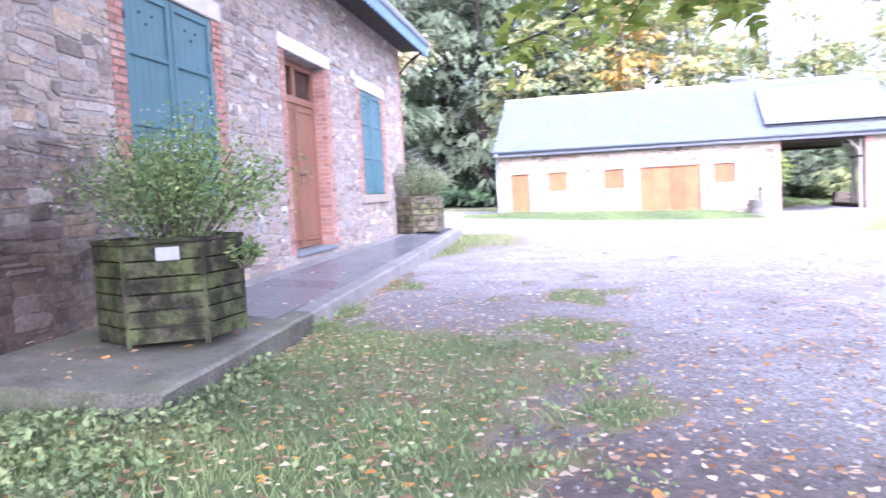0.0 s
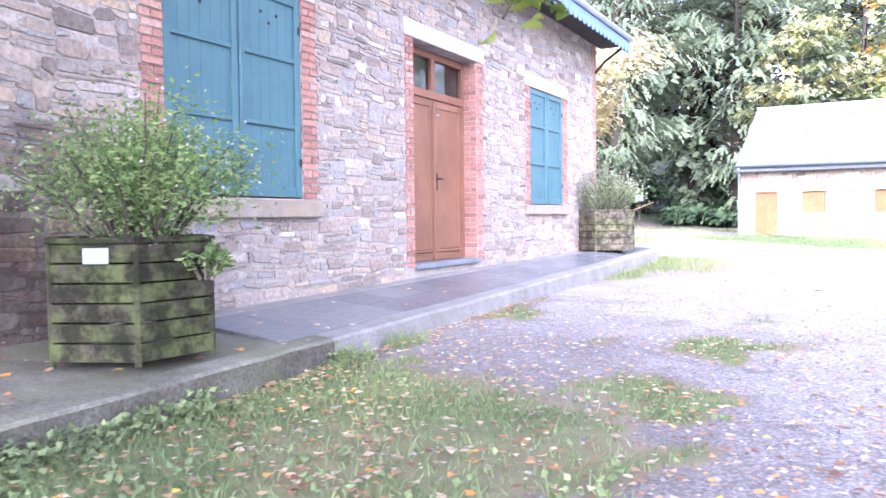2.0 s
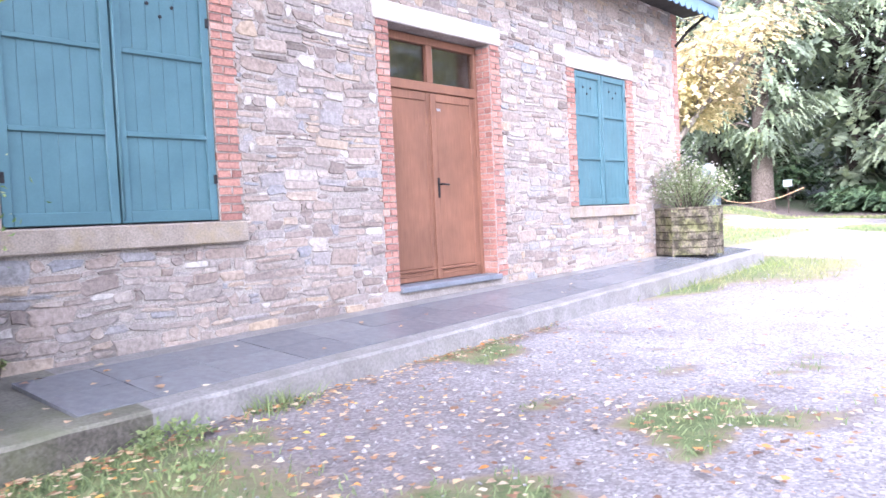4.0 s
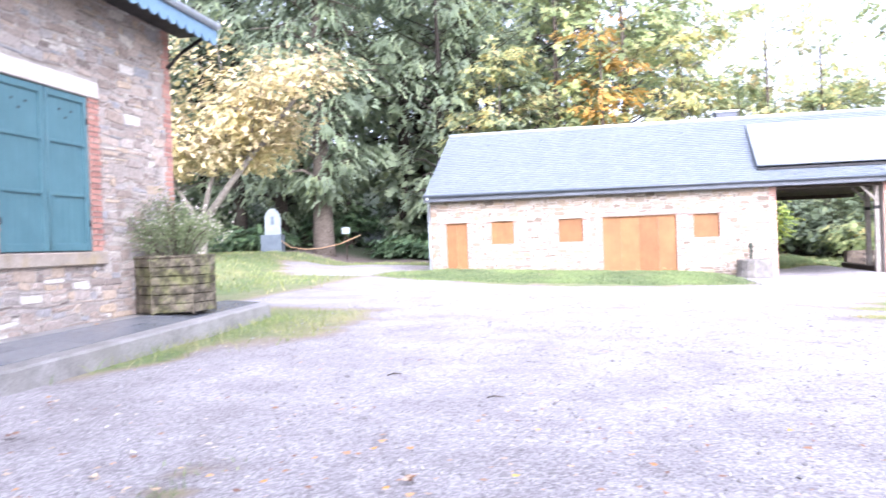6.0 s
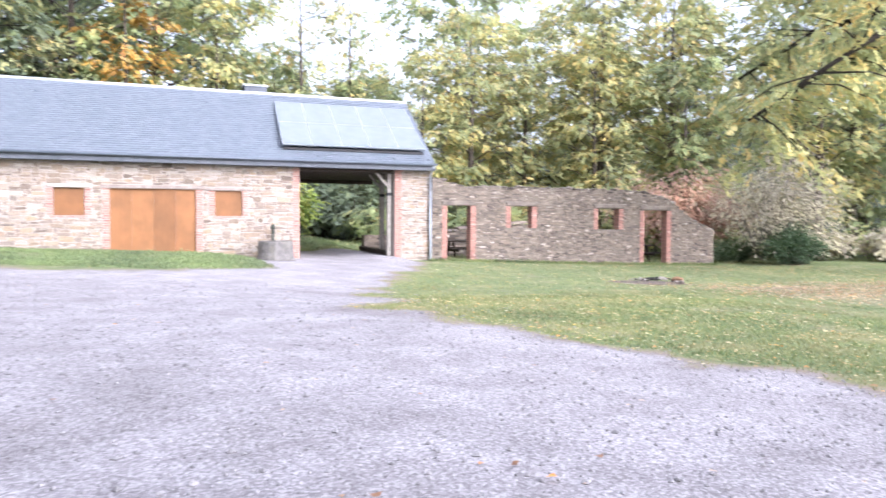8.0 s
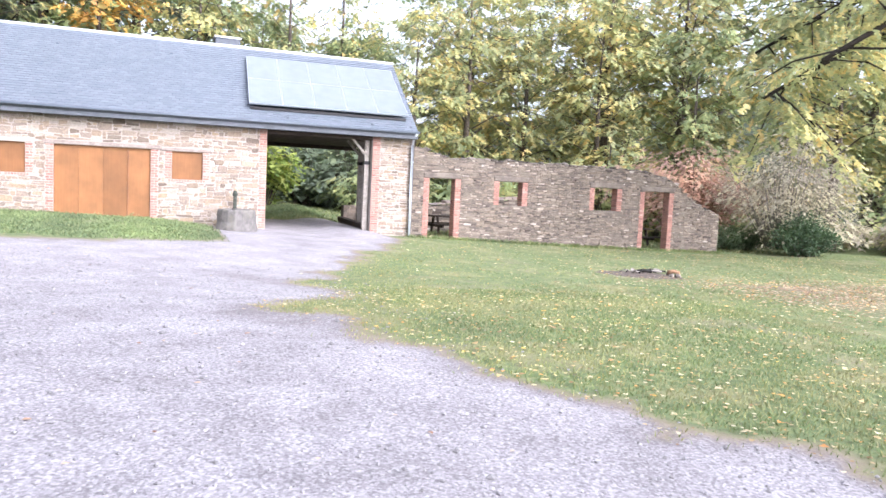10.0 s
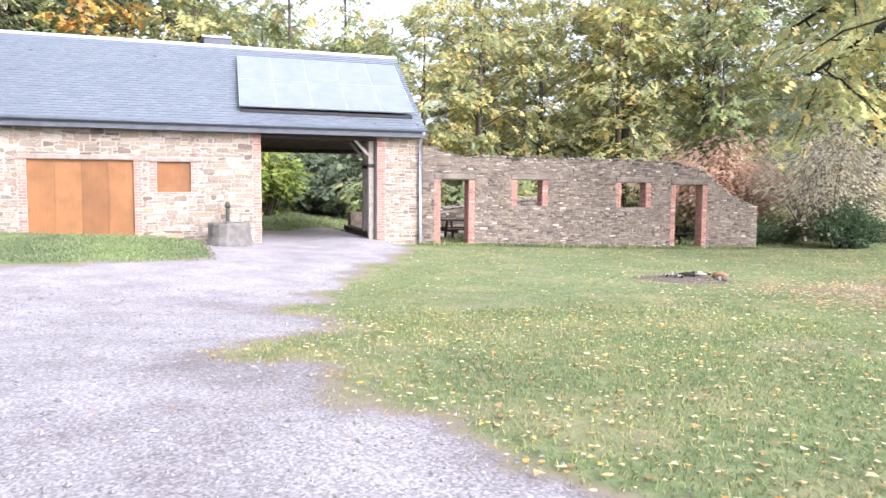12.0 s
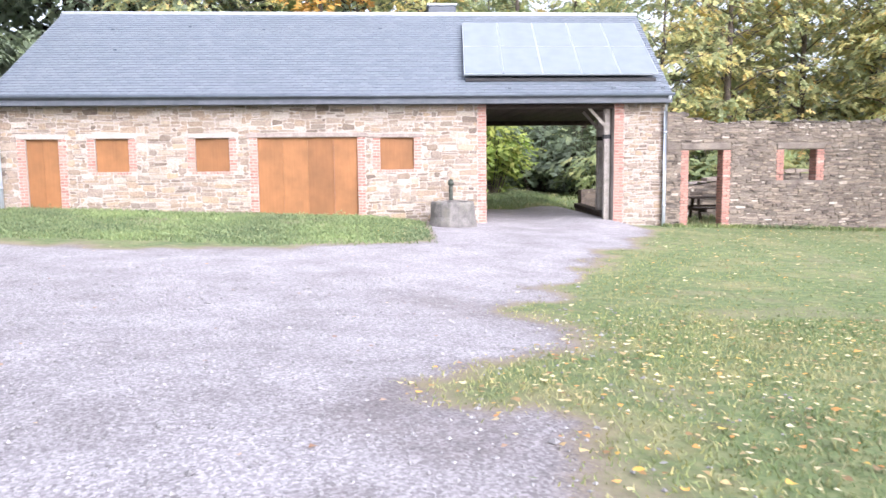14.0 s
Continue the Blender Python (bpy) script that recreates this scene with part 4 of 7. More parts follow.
def shutter_pair(win, label):
    """Two ledged and boarded leaves, closed in the opening, over a sill and under a lintel."""
    a, b, c, d = win
    w = thing("window_shutters", label, "shutters", "closed shutters of the house")
    mid = (a + b) / 2
    for s, (p, q) in enumerate(((a + 0.008, mid - 0.012), (mid + 0.006, b - 0.008))):
        leaf = part("leaf", bmesh.new(), M["teal"], w)
        n = 6
        for i in range(n):
            u0, u1 = p + 0.05 + (q - p - 0.1) * i / n, p + 0.05 + (q - p - 0.1) * (i + 1) / n
            boxpart("board", (FX - 0.055, u0 + 0.001, c + 0.03), (FX - 0.03, u1 - 0.001, d - 0.03), M["teal"], leaf, 0.002)
        for u0, u1 in ((p, p + 0.075), (q - 0.075, q)):
            boxpart("stile", (FX - 0.056, u0, c + 0.012), (FX - 0.004, u1, d - 0.012), M["teal"], leaf, 0.005)
        h = d - c
        for z0, z1 in ((c + 0.014, c + 0.11), (c + h * 0.345, c + h * 0.345 + 0.04), (c + h * 0.67, c + h * 0.67 + 0.04), (d - 0.1, d - 0.014)):
            boxpart("rail", (FX - 0.052, p + 0.076, z0), (FX - 0.006, q - 0.076, z1), M["teal"], leaf, 0.005)
        # dark discs on the boards paint the shaded insides of the drilled holes
        for k, (du, dv) in enumerate(((0.0, 0.0), (-0.11, 0.09), (0.11, 0.09))):
            u, z = (p + q) / 2 + du, d - 0.33 + dv
            bm = bmesh.new()
            bmesh.ops.create_cone(bm, cap_ends=True, segments=10, radius1=0.015, radius2=0.015, depth=0.012, matrix=pose(FX - 0.026, u, z, 0, 90, 0))
            part("vent_hole", bm, M["iron"], leaf)
        for z in (c + h * 0.18, c + h * 0.84):
            boxpart("hinge", (FX - 0.02, (p - 0.004 if s == 0 else q - 0.03), z - 0.04), (FX + 0.006, (p + 0.03 if s == 0 else q + 0.004), z + 0.04), M["iron"], leaf, 0.004)
    tubepart("bolt_rod", [(FX - 0.002, mid + 0.02, c + 0.03), (FX - 0.002, mid + 0.02, d - 0.03)], 0.011, M["teal"], w, 6)
    return w


shutter_pair(WIN_A, "closed teal boarded shutters with drilled vent holes")
shutter_pair(WIN_B, "closed teal boarded shutters above the flowering planter")
for name, win, lo in (("window_sill_near", WIN_A, 1.25), ("window_sill_far", WIN_B, 1.28)):
    boxpart(name, (FX - 0.2, win[0] - 0.26, lo), (FX + 0.07, win[1] + 0.24, win[2] - 0.005), M["sill"], None, 0.012)
    tagged(bpy.data.objects[name], "weathered stone window sill with lichen", "sill", kind="structure")
for name, h in (("lintel_near", WIN_A), ("lintel_far", WIN_B), ("lintel_door", DOOR)):
    boxpart(name, (FX - 0.3, h[0] - 0.24, h[3] + 0.002), (FX + 0.022, h[1] + 0.22, h[3] + 0.215), M["lintel"], None, 0.01)
    tagged(bpy.data.objects[name], "pale cut stone lintel", "lintel", kind="structure")
# brick jambs, brick by brick
for win, lo, out in ((WIN_A, 1.44, 0.23), (WIN_B, 1.45, 0.22), (DOOR, 0.6, 0.2)):
    for c in brick_cells(rng, lo, win[3], win[0] - out, win[0]) + brick_cells(rng, lo, win[3], win[1] + out, win[1]):
        brick_object(rng, c, on_front, 0.1, house_wall)
for c in quoin_l:
    for i in range(3):
        v0 = c[2] + i * 0.075
        m = c[0] + (c[1] - c[0]) * (0.35 if i % 2 else 0.6)
        for a, b in ((c[0], m), (m, c[1])):
            if v0 < 2.9:
                brick_object(rng, (a, b, v0, v0 + 0.075), on_front, 0.1, house_wall)
qc = []
for c in quoin_r:
    for i in range(3):
        qc.append((c[0] + 0.01 * (i % 2), c[1], c[2] + i * 0.075, c[2] + i * 0.075 + 0.075))
for c in quoin_l:
    for i in range(3):
        if c[2] + i * 0.075 >= 2.9:
            qc.append((c[0], c[1], c[2] + i * 0.075, c[2] + i * 0.075 + 0.075))
lay(rng, qc, on_front, "quoin_bricks", M["brick_mass"], house_wall, (0.006, 0.012), 0.006)
# the deep right-hand reveal of the doorway, and the left one


def rev(sign, u):
    return lambda a, v, n: (FX - a, u + sign * n, v)


reveal = []
for side, u in ((-1, DOOR[1]), (1, DOOR[0])):
    cs, vv, i = [], 0.64, 0
    while vv < 3.48:
        for a, b in (((0.0, 0.11), (0.11, 0.24)) if i % 2 else ((0.0, 0.24),)):
            cs.append((a, b, vv, vv + 0.075))
        vv += 0.075
        i += 1
    lay(rng, cs, rev(side, u), "reveal_bricks", M["brick_mass"], house_wall, (0.006, 0.010), 0.006)

# double door with a glazed light above
DX = FX - 0.22
door = thing("door_1", "closed brown varnished double door with glazed top light", "door", kind="structure")
y0, y1, z0, z1 = DOOR[0], DOOR[1], 0.625, 3.51
TZ = 2.87
boxpart("frame_post", (DX - 0.09, y0, z0), (DX + 0.01, y0 + 0.06, z1), M["door_wood"], door, 0.006)
boxpart("frame_post", (DX - 0.09, y1 - 0.06, z0), (DX + 0.01, y1, z1), M["door_wood"], door, 0.006)
boxpart("frame_head", (DX - 0.09, y0 + 0.06, z1 - 0.09), (DX + 0.01, y1 - 0.06, z1), M["door_wood"], door, 0.006)
boxpart("transom", (DX - 0.09, y0 + 0.06, TZ), (DX + 0.02, y1 - 0.06, TZ + 0.11), M["door_wood"], door, 0.008)
boxpart("mullion", (DX - 0.07, (y0 + y1) / 2 - 0.05, TZ + 0.11), (DX + 0.008, (y0 + y1) / 2 + 0.05, z1 - 0.09), M["door_wood"], door, 0.006)
for a, b in ((y0 + 0.06, (y0 + y1) / 2 - 0.05), ((y0 + y1) / 2 + 0.05, y1 - 0.06)):
    boxpart("pane", (DX - 0.05, a, TZ + 0.11), (DX - 0.044, b, z1 - 0.09), M["glass"], door, 0)
my = (y0 + y1) / 2
for k, (a, b) in enumerate(((y0 + 0.062, my - 0.004), (my + 0.004, y1 - 0.062))):
    leaf = boxpart("door_leaf", (DX - 0.06, a, z0 + 0.02), (DX - 0.022, b, TZ - 0.004), M["door_wood"], door, 0.004)
    for p, q in ((a, a + 0.085), (b - 0.085, b)):
        boxpart("stile", (DX - 0.05, p + 0.001, z0 + 0.021), (DX, q - 0.001, TZ - 0.005), M["door_wood"], leaf, 0.006)
    boxpart("top_rail", (DX - 0.05, a + 0.086, TZ - 0.105), (DX - 0.002, b - 0.086, TZ - 0.006), M["door_wood"], leaf, 0.006)
    boxpart("bottom_rail", (DX - 0.05, a + 0.086, z0 + 0.022), (DX - 0.002, b - 0.086, z0 + 0.13), M["door_wood"], leaf, 0.006)
    boxpart("weather_board", (DX - 0.05, a + 0.03, z0 + 0.135), (DX + 0.016, b - 0.03, z0 + 0.165), M["door_wood"], leaf, 0.008)
    boxpart("panel", (DX - 0.03, a + 0.088, z0 + 0.17), (DX - 0.012, b - 0.088, TZ - 0.108), M["door_wood"], leaf, 0.006)
    for u0 in (a + 0.087, b - 0.099):
        boxpart("bead", (DX - 0.02, u0, z0 + 0.17), (DX - 0.004, u0 + 0.012, TZ - 0.108), M["door_wood"], leaf, 0.004)
    boxpart("kick_bead", (DX - 0.004, a + 0.09, z0 + 0.085), (DX + 0.006, b - 0.09, z0 + 0.10), M["door_wood"], leaf, 0.003)
boxpart("cover_strip", (DX - 0.01, my - 0.03, z0 + 0.03), (DX + 0.022, my + 0.03, TZ - 0.01), M["door_wood"], door, 0.008)
plate = boxpart("lock_plate", (DX, my + 0.055, 1.62), (DX + 0.008, my + 0.095, 1.86), M["iron"], door, 0.002)
tubepart("door_handle", [(DX + 0.004, my + 0.075, 1.78), (DX + 0.055, my + 0.075, 1.78), (DX + 0.06, my + 0.09, 1.78), (DX + 0.06, my + 0.2, 1.775)], 0.011, M["iron"], door, 8)
boxpart("notice", (DX - 0.012, my + 0.1, 2.66), (DX - 0.010, my + 0.18, 2.69), M["paper"], door, 0)
boxpart("door_step", (FX - 0.35, DOOR[0] - 0.01, 0.575), (FX + 0.06, DOOR[1] + 0.02, 0.640), M["bluestone"], None, 0.01)
tagged(bpy.data.objects["door_step"], "blue-grey stone door step", "step", kind="structure")
# black rainwater pipe at the near corner
rp = thing("rainwater_pipe", "black iron rainwater pipe with thicker foot", "downpipe")
tubepart("shaft", [(FX - 0.07, HY0 - 0.12, 1.45), (FX - 0.07, HY0 - 0.12, 4.8)], 0.045, M["iron"], rp)
tubepart("foot", [(FX - 0.07, HY0 - 0.12, 0.0), (FX - 0.07, HY0 - 0.12, 1.5)], 0.06, M["iron"], rp)
for z in (1.5, 3.4):
    tubepart("collar", [(FX - 0.07, HY0 - 0.12, z - 0.03), (FX - 0.07, HY0 - 0.12, z + 0.03)], 0.085 if z < 2 else 0.06, M["iron"], rp)

# raised pavement along the front


def slab_x(y):
    return -2.75 - (y - 2.3) * 0.017 - 0.0009 * (y - 2.3) ** 2


def slab_z(y, x):
    return 0.29 + 0.0155 * (y - 2.3) + 0.085 * (slab_x(y) - x)


SY0, SY1 = 2.24, 17.0
V, F = [], []
ys = [SY0 + (SY1 - SY0) * i / 60 for i in range(61)]
for y in ys:
    e = slab_x(y) + 0.012 * noise.noise((0, y * 2.1, 3))
    w = 0.012 * noise.noise((4, y * 3.0, 3))
    zt = slab_z(y, e) - 0.0
    for p in ((FX - 0.3, -0.3), (FX - 0.3, slab_z(y, FX) - 0.02), (e - 0.19, slab_z(y, e - 0.19) - 0.02), (e - 0.188, slab_z(y, e - 0.19)), (e - 0.02, zt + w * 0.5), (e, zt - 0.022 + w), (e + 0.02, -0.3)):
        V.append((p[0], y, p[1]))
for i in range(60):
    for k in range(6):
        F.append((i * 7 + k, i * 7 + k + 1, (i + 1) * 7 + k + 1, (i + 1) * 7 + k))
F += [tuple(range(6, -1, -1)), tuple(60 * 7 + k for k in range(7))]
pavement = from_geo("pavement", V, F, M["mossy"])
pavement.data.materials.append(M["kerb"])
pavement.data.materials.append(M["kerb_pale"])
# the ends and the near side faces are coloured darker than the top
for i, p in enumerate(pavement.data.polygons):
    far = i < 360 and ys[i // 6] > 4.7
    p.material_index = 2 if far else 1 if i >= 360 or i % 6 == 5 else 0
tagged(pavement, "raised pavement with worn mossy concrete edge", "pavement", kind="structure")
# slate paving, tile by tile
y = 4.6
while y < SY1 - 0.25:
    d = rng.uniform(0.5, 0.62)
    a, b = FX + 0.36, slab_x(y) - 0.205
    n = 2
    for k in range(n):
        u0, u1 = a + (b - a) * k / n, a + (b - a) * (k + 1) / n
        bm = bmesh.new()
        g = 0.004
        j = rng.uniform(-0.004, 0.004)
        cs = [(u0 + g, y + g), (u1 - g, y + g), (u1 - g, y + d - g), (u0 + g, y + d - g)]
        vs = [bm.verts.new((p, q, slab_z(q, p) - 0.03)) for p, q in cs] + [bm.verts.new((p, q, slab_z(q, p) + 0.001 + j * 0.4)) for p, q in cs]
        for f in ((4, 5, 6, 7), (0, 1, 5, 4), (1, 2, 6, 5), (2, 3, 7, 6), (3, 0, 4, 7)):
            bm.faces.new([vs[i] for i in f])
        part("paving_slate", bm, M["slate_part"], pavement)
    y += d

# ---- barn ----
BY, BX0, BX1 = 33.07, -3.85, 13.09
OPL, OPR = 8.36, 11.74
BT = 2.95


def on_barn(u, v, n):
    return (u, BY - n, v)


B_DOOR = (-3.20, -2.40, 0.30, 2.14)
B_W1, B_W2, B_W3 = (-1.51, -0.69, 1.31, 2.14), (0.95, 1.80, 1.30, 2.14), (5.62, 6.49, 1.30, 2.12)
B_GATE = (2.50, 5.04, 0.05, 2.14)
b_holes = [B_DOOR, B_W1, B_W2, B_GATE, B_W3]
barn = wall_with_holes("wall_barn_front", BX0, OPL, -0.8, BT, b_holes, on_barn, 0.5, M["barn_mortar"])
tagged(barn, "tan rubble stone barn front with brick jambs", "wall", kind="structure")
pier = wall_with_holes("wall_barn_pier", OPR, BX1, -0.8, BT, [], on_barn, 0.5, M["barn_mortar"])
tagged(pier, "tan stone pier with brick edge beside the passage", "wall", kind="structure")
rng = random.Random(5)
stone_holes = [(a - 0.2, b + 0.2, c - (0.08 if c > 1 else 0.6), d + 0.13) for a, b, c, d in b_holes]
cells = stone_cells(rng, BX0, OPL - 0.22, -0.2, BT, stone_holes, None, 0.06, 0.19, 0.13, 0.46)
near_barn = sorted((c for c in cells if 1.9 < c[0] < 8.2), key=lambda c: abs(c[2] - 1.2))[:260]
kept = set(near_barn)
lay(rng, [c for c in cells if c not in kept], on_barn, "rubble_stones", M["barn_stone"], barn, (0.006, 0.024), 0.008)
lay(rng, stone_cells(rng, OPR + 0.26, BX1, -0.6, BT, [], None, 0.045, 0.13, 0.10, 0.34), on_barn, "rubble_stones", M["barn_stone"], pier, (0.008, 0.03), 0.010)
bc = []
for a, b, c, d in b_holes:
    w = 0.19
    lo = c if c > 1 else -0.1
    bc += brick_cells(rng, lo, d, a - w, a) + brick_cells(rng, lo, d, b + w, b)
    if c > 1:
        u = a - 0.1
        while u < b + 0.05:
            bc.append((u, u + 0.075, c - 0.075, c))
            u += 0.075
bc += brick_cells(rng, -0.1, BT, OPL - 0.21, OPL)
lay(rng, bc, on_barn, "jamb_bricks", M["brick_mass"], barn, (0.010, 0.016), 0.009)
lay(rng, brick_cells(rng, -0.5, BT, OPR + 0.25, OPR), on_barn, "jamb_bricks", M["brick_mass"], pier, (0.010, 0.016), 0.006)
# brick faces inside the passage
lay(rng, brick_cells(rng, -0.2, BT, 0.40, 0.0), lambda u, v, n: (OPL + n, BY + u, v), "passage_bricks", M["brick_mass"], barn, (0.008, 0.014), 0.006)
for a, b, c, d in b_holes:
    long_one = b - a > 2 or a > 5
    lo, hi = (a - 0.28, 5.30) if b - a > 2 else (5.304, b + 0.24) if a > 5 else (a - 0.17, b + 0.17)
    o = boxpart("barn_lintel", (lo, BY - 0.03, d + 0.003), (hi, BY + 0.25, d + (0.118 if b - a > 2 else 0.10)), M["pale_timber"] if long_one else M["barn_mortar"], None, 0.012)
    tagged(o, "long pale weathered timber lintel" if long_one else "rough mortared lintel over a barn opening", "lintel", kind="structure")


def boarded(name, hole, n, label, category, kind="", group=""):
    """Orange-brown boards closing an opening, set back a little."""
    a, b, c, d = hole
    t = thing(name, label, category, group, kind)
    for i in range(n):
        u0, u1 = a + (b - a) * i / n, a + (b - a) * (i + 1) / n
        boxpart("board", (u0 + 0.001, BY + 0.07 + 0.003 * (i % 2), c - (0.4 if c < 1 else 0)), (u1 - 0.001, BY + 0.11, d), M["rust_wood"], t, 0.004)
    if b - a > 2:
        boxpart("cover_strip", (a + (b - a) * 0.757, BY + 0.062, c), (a + (b - a) * 0.757 + 0.016, BY + 0.08, d), M["door_wood"], t, 0.003)
        boxpart("head_board", (a, BY + 0.055, d - 0.06), (b, BY + 0.07, d), M["rust_wood"], t, 0.004)
    return t


boarded("door_2", B_DOOR, 2, "closed orange-brown boarded barn door", "door", "structure")
boarded("barn_gate", B_GATE, 4, "closed orange-brown boarded barn gate", "gate")
for h in (B_W1, B_W2, B_W3):
    boarded("barn_shutter", h, 1, "orange-brown board shutter closing a small window", "shutter", "", "barn shutters")
# far walls and lining of the barn
BACK = 40.4
w = wall_with_holes("wall_barn_back", BX0, OPL, -0.8, BT, [], lambda u, v, n: (u, BACK + n, v), 0.5, M["barn_mortar"])
tagged(w, "plain stone back wall of the barn", "wall", kind="structure")
w = wall_with_holes("wall_barn_end", BY + 0.5, BACK - 0.5, -0.8, BT, [], lambda u, v, n: (BX0 - n, u, v), 0.5, M["barn_mortar"])
tagged(w, "plain stone end wall of the barn", "wall", kind="structure")
w = wall_with_holes("wall_passage", BY + 0.5, BACK - 0.5, -0.8, BT, [], lambda u, v, n: (OPL + n, u, v), 0.4, M["barn_mortar"])
tagged(w, "stone wall along the covered passage", "wall", kind="structure")
lay(rng, stone_cells(rng, BY + 0.5, BACK - 0.1, -0.3, BT, [], None, 0.09, 0.18, 0.2, 0.5), lambda u, v, n: (OPL + n, u, v), "rubble_stones", M["barn_stone"], w)
# roof
RY, RZ = 36.8, 5.88
GY, GZ = 32.62, 3.12
sl = (RZ - GZ) / (RY - GY)
barn_roof = thing("barn_roof", "blue-grey slate roof of the barn", "roof", kind="structure")


def on_roof(u, t, n):
    """u along the barn, t metres up the slope, n off it."""
    L = math.hypot(RY - GY, RZ - GZ)
    cy, cz = (RY - GY) / L, (RZ - GZ) / L
    return (u + 0.068 * t, GY + t * cy - n * cz, GZ + t * cz + n * cy)


LS = math.hypot(RY - GY, RZ - GZ)
RX0, RX1 = BX0 - 0.08, BX1 + 0.05
SKEW = 0.068 * LS           # the ridge stands a little along from the eaves
bm = bmesh.new()
for f in (lambda u, t, n: on_roof(u, t, n), lambda u, t, n: (u + 2 * SKEW - 0.068 * t, 2 * RY - on_roof(u, t, n)[1], on_roof(u, t, n)[2])):
    vs = [bm.verts.new(f(u, t, n)) for u in (RX0, RX1) for t in (0, LS) for n in (-0.06, 0.0)]
    for q in ((0, 1, 3, 2), (4, 6, 7, 5), (0, 4, 5, 1), (2, 3, 7, 6), (1, 5, 7, 3), (0, 2, 6, 4)):
        bm.faces.new([vs[i] for i in q])
bmesh.ops.recalc_face_normals(bm, faces=bm.faces[:])
part("roof_deck", bm, M["fascia"], barn_roof)
V, F = [], []
t, row = 0.0, 0
while t < LS - 0.05:
    u = RX0 - (0.11 if row % 2 else 0.0)
    while u < RX1 - 0.02:
        a, b = max(u, RX0) + 0.005, min(u + 0.22, RX1) - 0.005
        if b - a > 0.04:
            o = len(V)
            j = rng.uniform(-0.002, 0.004)
            lo, hi = t + rng.uniform(-0.006, 0.006), min(t + 0.23, LS)
            for p, q, n in ((a, lo, 0.024 + j), (b, lo, 0.024 + j), (b, hi, 0.003), (a, hi, 0.003), (a, lo, 0.008 + j), (b, lo, 0.008 + j)):
                V.append(on_roof(p, q, n))
            F += [(o, o + 1, o + 2, o + 3), (o + 4, o + 5, o + 1, o)]
        u += 0.22
    t += 0.145
    row += 1
o = from_geo("roof_slates", V, F, M["slate_roof"], barn_roof)
o["kind"] = "stuff"
tubepart("ridge_cap", [(RX0 + SKEW, RY, RZ + 0.02), (RX1 + SKEW, RY, RZ + 0.02)], 0.07, M["zinc"], barn_roof, 8)
boxpart("fascia_board", (RX0, GY + 0.06, 2.94), (RX1, GY + 0.10, 3.13), M["fascia"], barn_roof, 0.004)
boxpart("soffit", (RX0, GY + 0.1, 2.952), (RX1, BY + 0.02, 2.985), M["fascia"], barn_roof, 0)
tubepart("gutter", [(RX0, GY - 0.02, 3.15), (RX1 + 0.02, GY - 0.02, 3.15)], 0.045, M["gutter"], barn_roof, 10)
for x, t in ((-1.9, 3.9), (0.2, 4.1), (2.3, 3.9), (-1.5, 2.6), (5.6, 4.0), (8.9, 0.35), (11.6, 0.35), (12.9, 0.35)):
    boxpart("snow_hook", (x, on_roof(x, t, 0)[1] - 0.05, on_roof(x, t, 0)[2]), (x + 0.09, on_roof(x, t, 0)[1] + 0.01, on_roof(x, t, 0)[2] + 0.04), M["gutter"], barn_roof, 0.004)
for y0g in (BX0 + 0.0, BX1 - 0.3):
    bm = bmesh.new()
    pts = [(BY, 2.95), (2 * RY - BY, 2.95), (RY, RZ - 0.08)]
    a = [bm.verts.new((y0g + 0.082 * (p - BY), p, q)) for p, q in pts]
    b = [bm.verts.new((y0g + 0.3 + 0.082 * (p - BY), p, q)) for p, q in pts]
    bm.faces.new(a)
    bm.faces.new(b[::-1])
    for i in range(3):
        bm.faces.new((a[i], b[i], b[(i + 1) % 3], a[(i + 1) % 3]))
    bmesh.ops.recalc_face_normals(bm, faces=bm.faces[:])
    tagged(part("wall_barn_gable", bm, M["barn_mortar"]), "stone gable of the barn", "wall", kind="structure")
for x, y, nm in ((BX0 + 0.06, GY + 0.32, "left"), (BX1 - 0.03, GY + 0.32, "right")):
    dp = thing("barn_downpipe", "zinc downpipe on the barn front", "downpipe", "barn downpipes")
    gz = ground_z(x, y)
    tubepart("shaft", [(x, y, gz - 0.1), (x, y, 2.75), (x, y - 0.12, 2.95), (x, GY - 0.02, 3.12)], 0.045, M["zinc"], dp)
    for z in (gz + 0.55, 2.2):
        tubepart("clip", [(x, y, z - 0.02), (x, y, z + 0.02)], 0.056, M["zinc"], dp)
ch = thing("chimney", "low slate-clad chimney on the ridge", "chimney")
boxpart("stack", (7.10, RY + 0.05, RZ - 0.6), (7.93, RY + 0.7, RZ + 0.30), M["fascia"], ch, 0.02)
boxpart("cap", (7.06, RY + 0.01, RZ + 0.30), (7.97, RY + 0.74, RZ + 0.36), M["zinc"], ch, 0.01)
# solar panels
sp = thing("solar_array", "array of solar panels on the slate roof", "solar panels")
S0, S1, T0, T1 = 7.75, 12.87, 0.72, 4.16


def lift(t):
    """The array tilts a little off the slates towards the eaves."""
    return 0.10 * (T1 - t) / (T1 - T0)


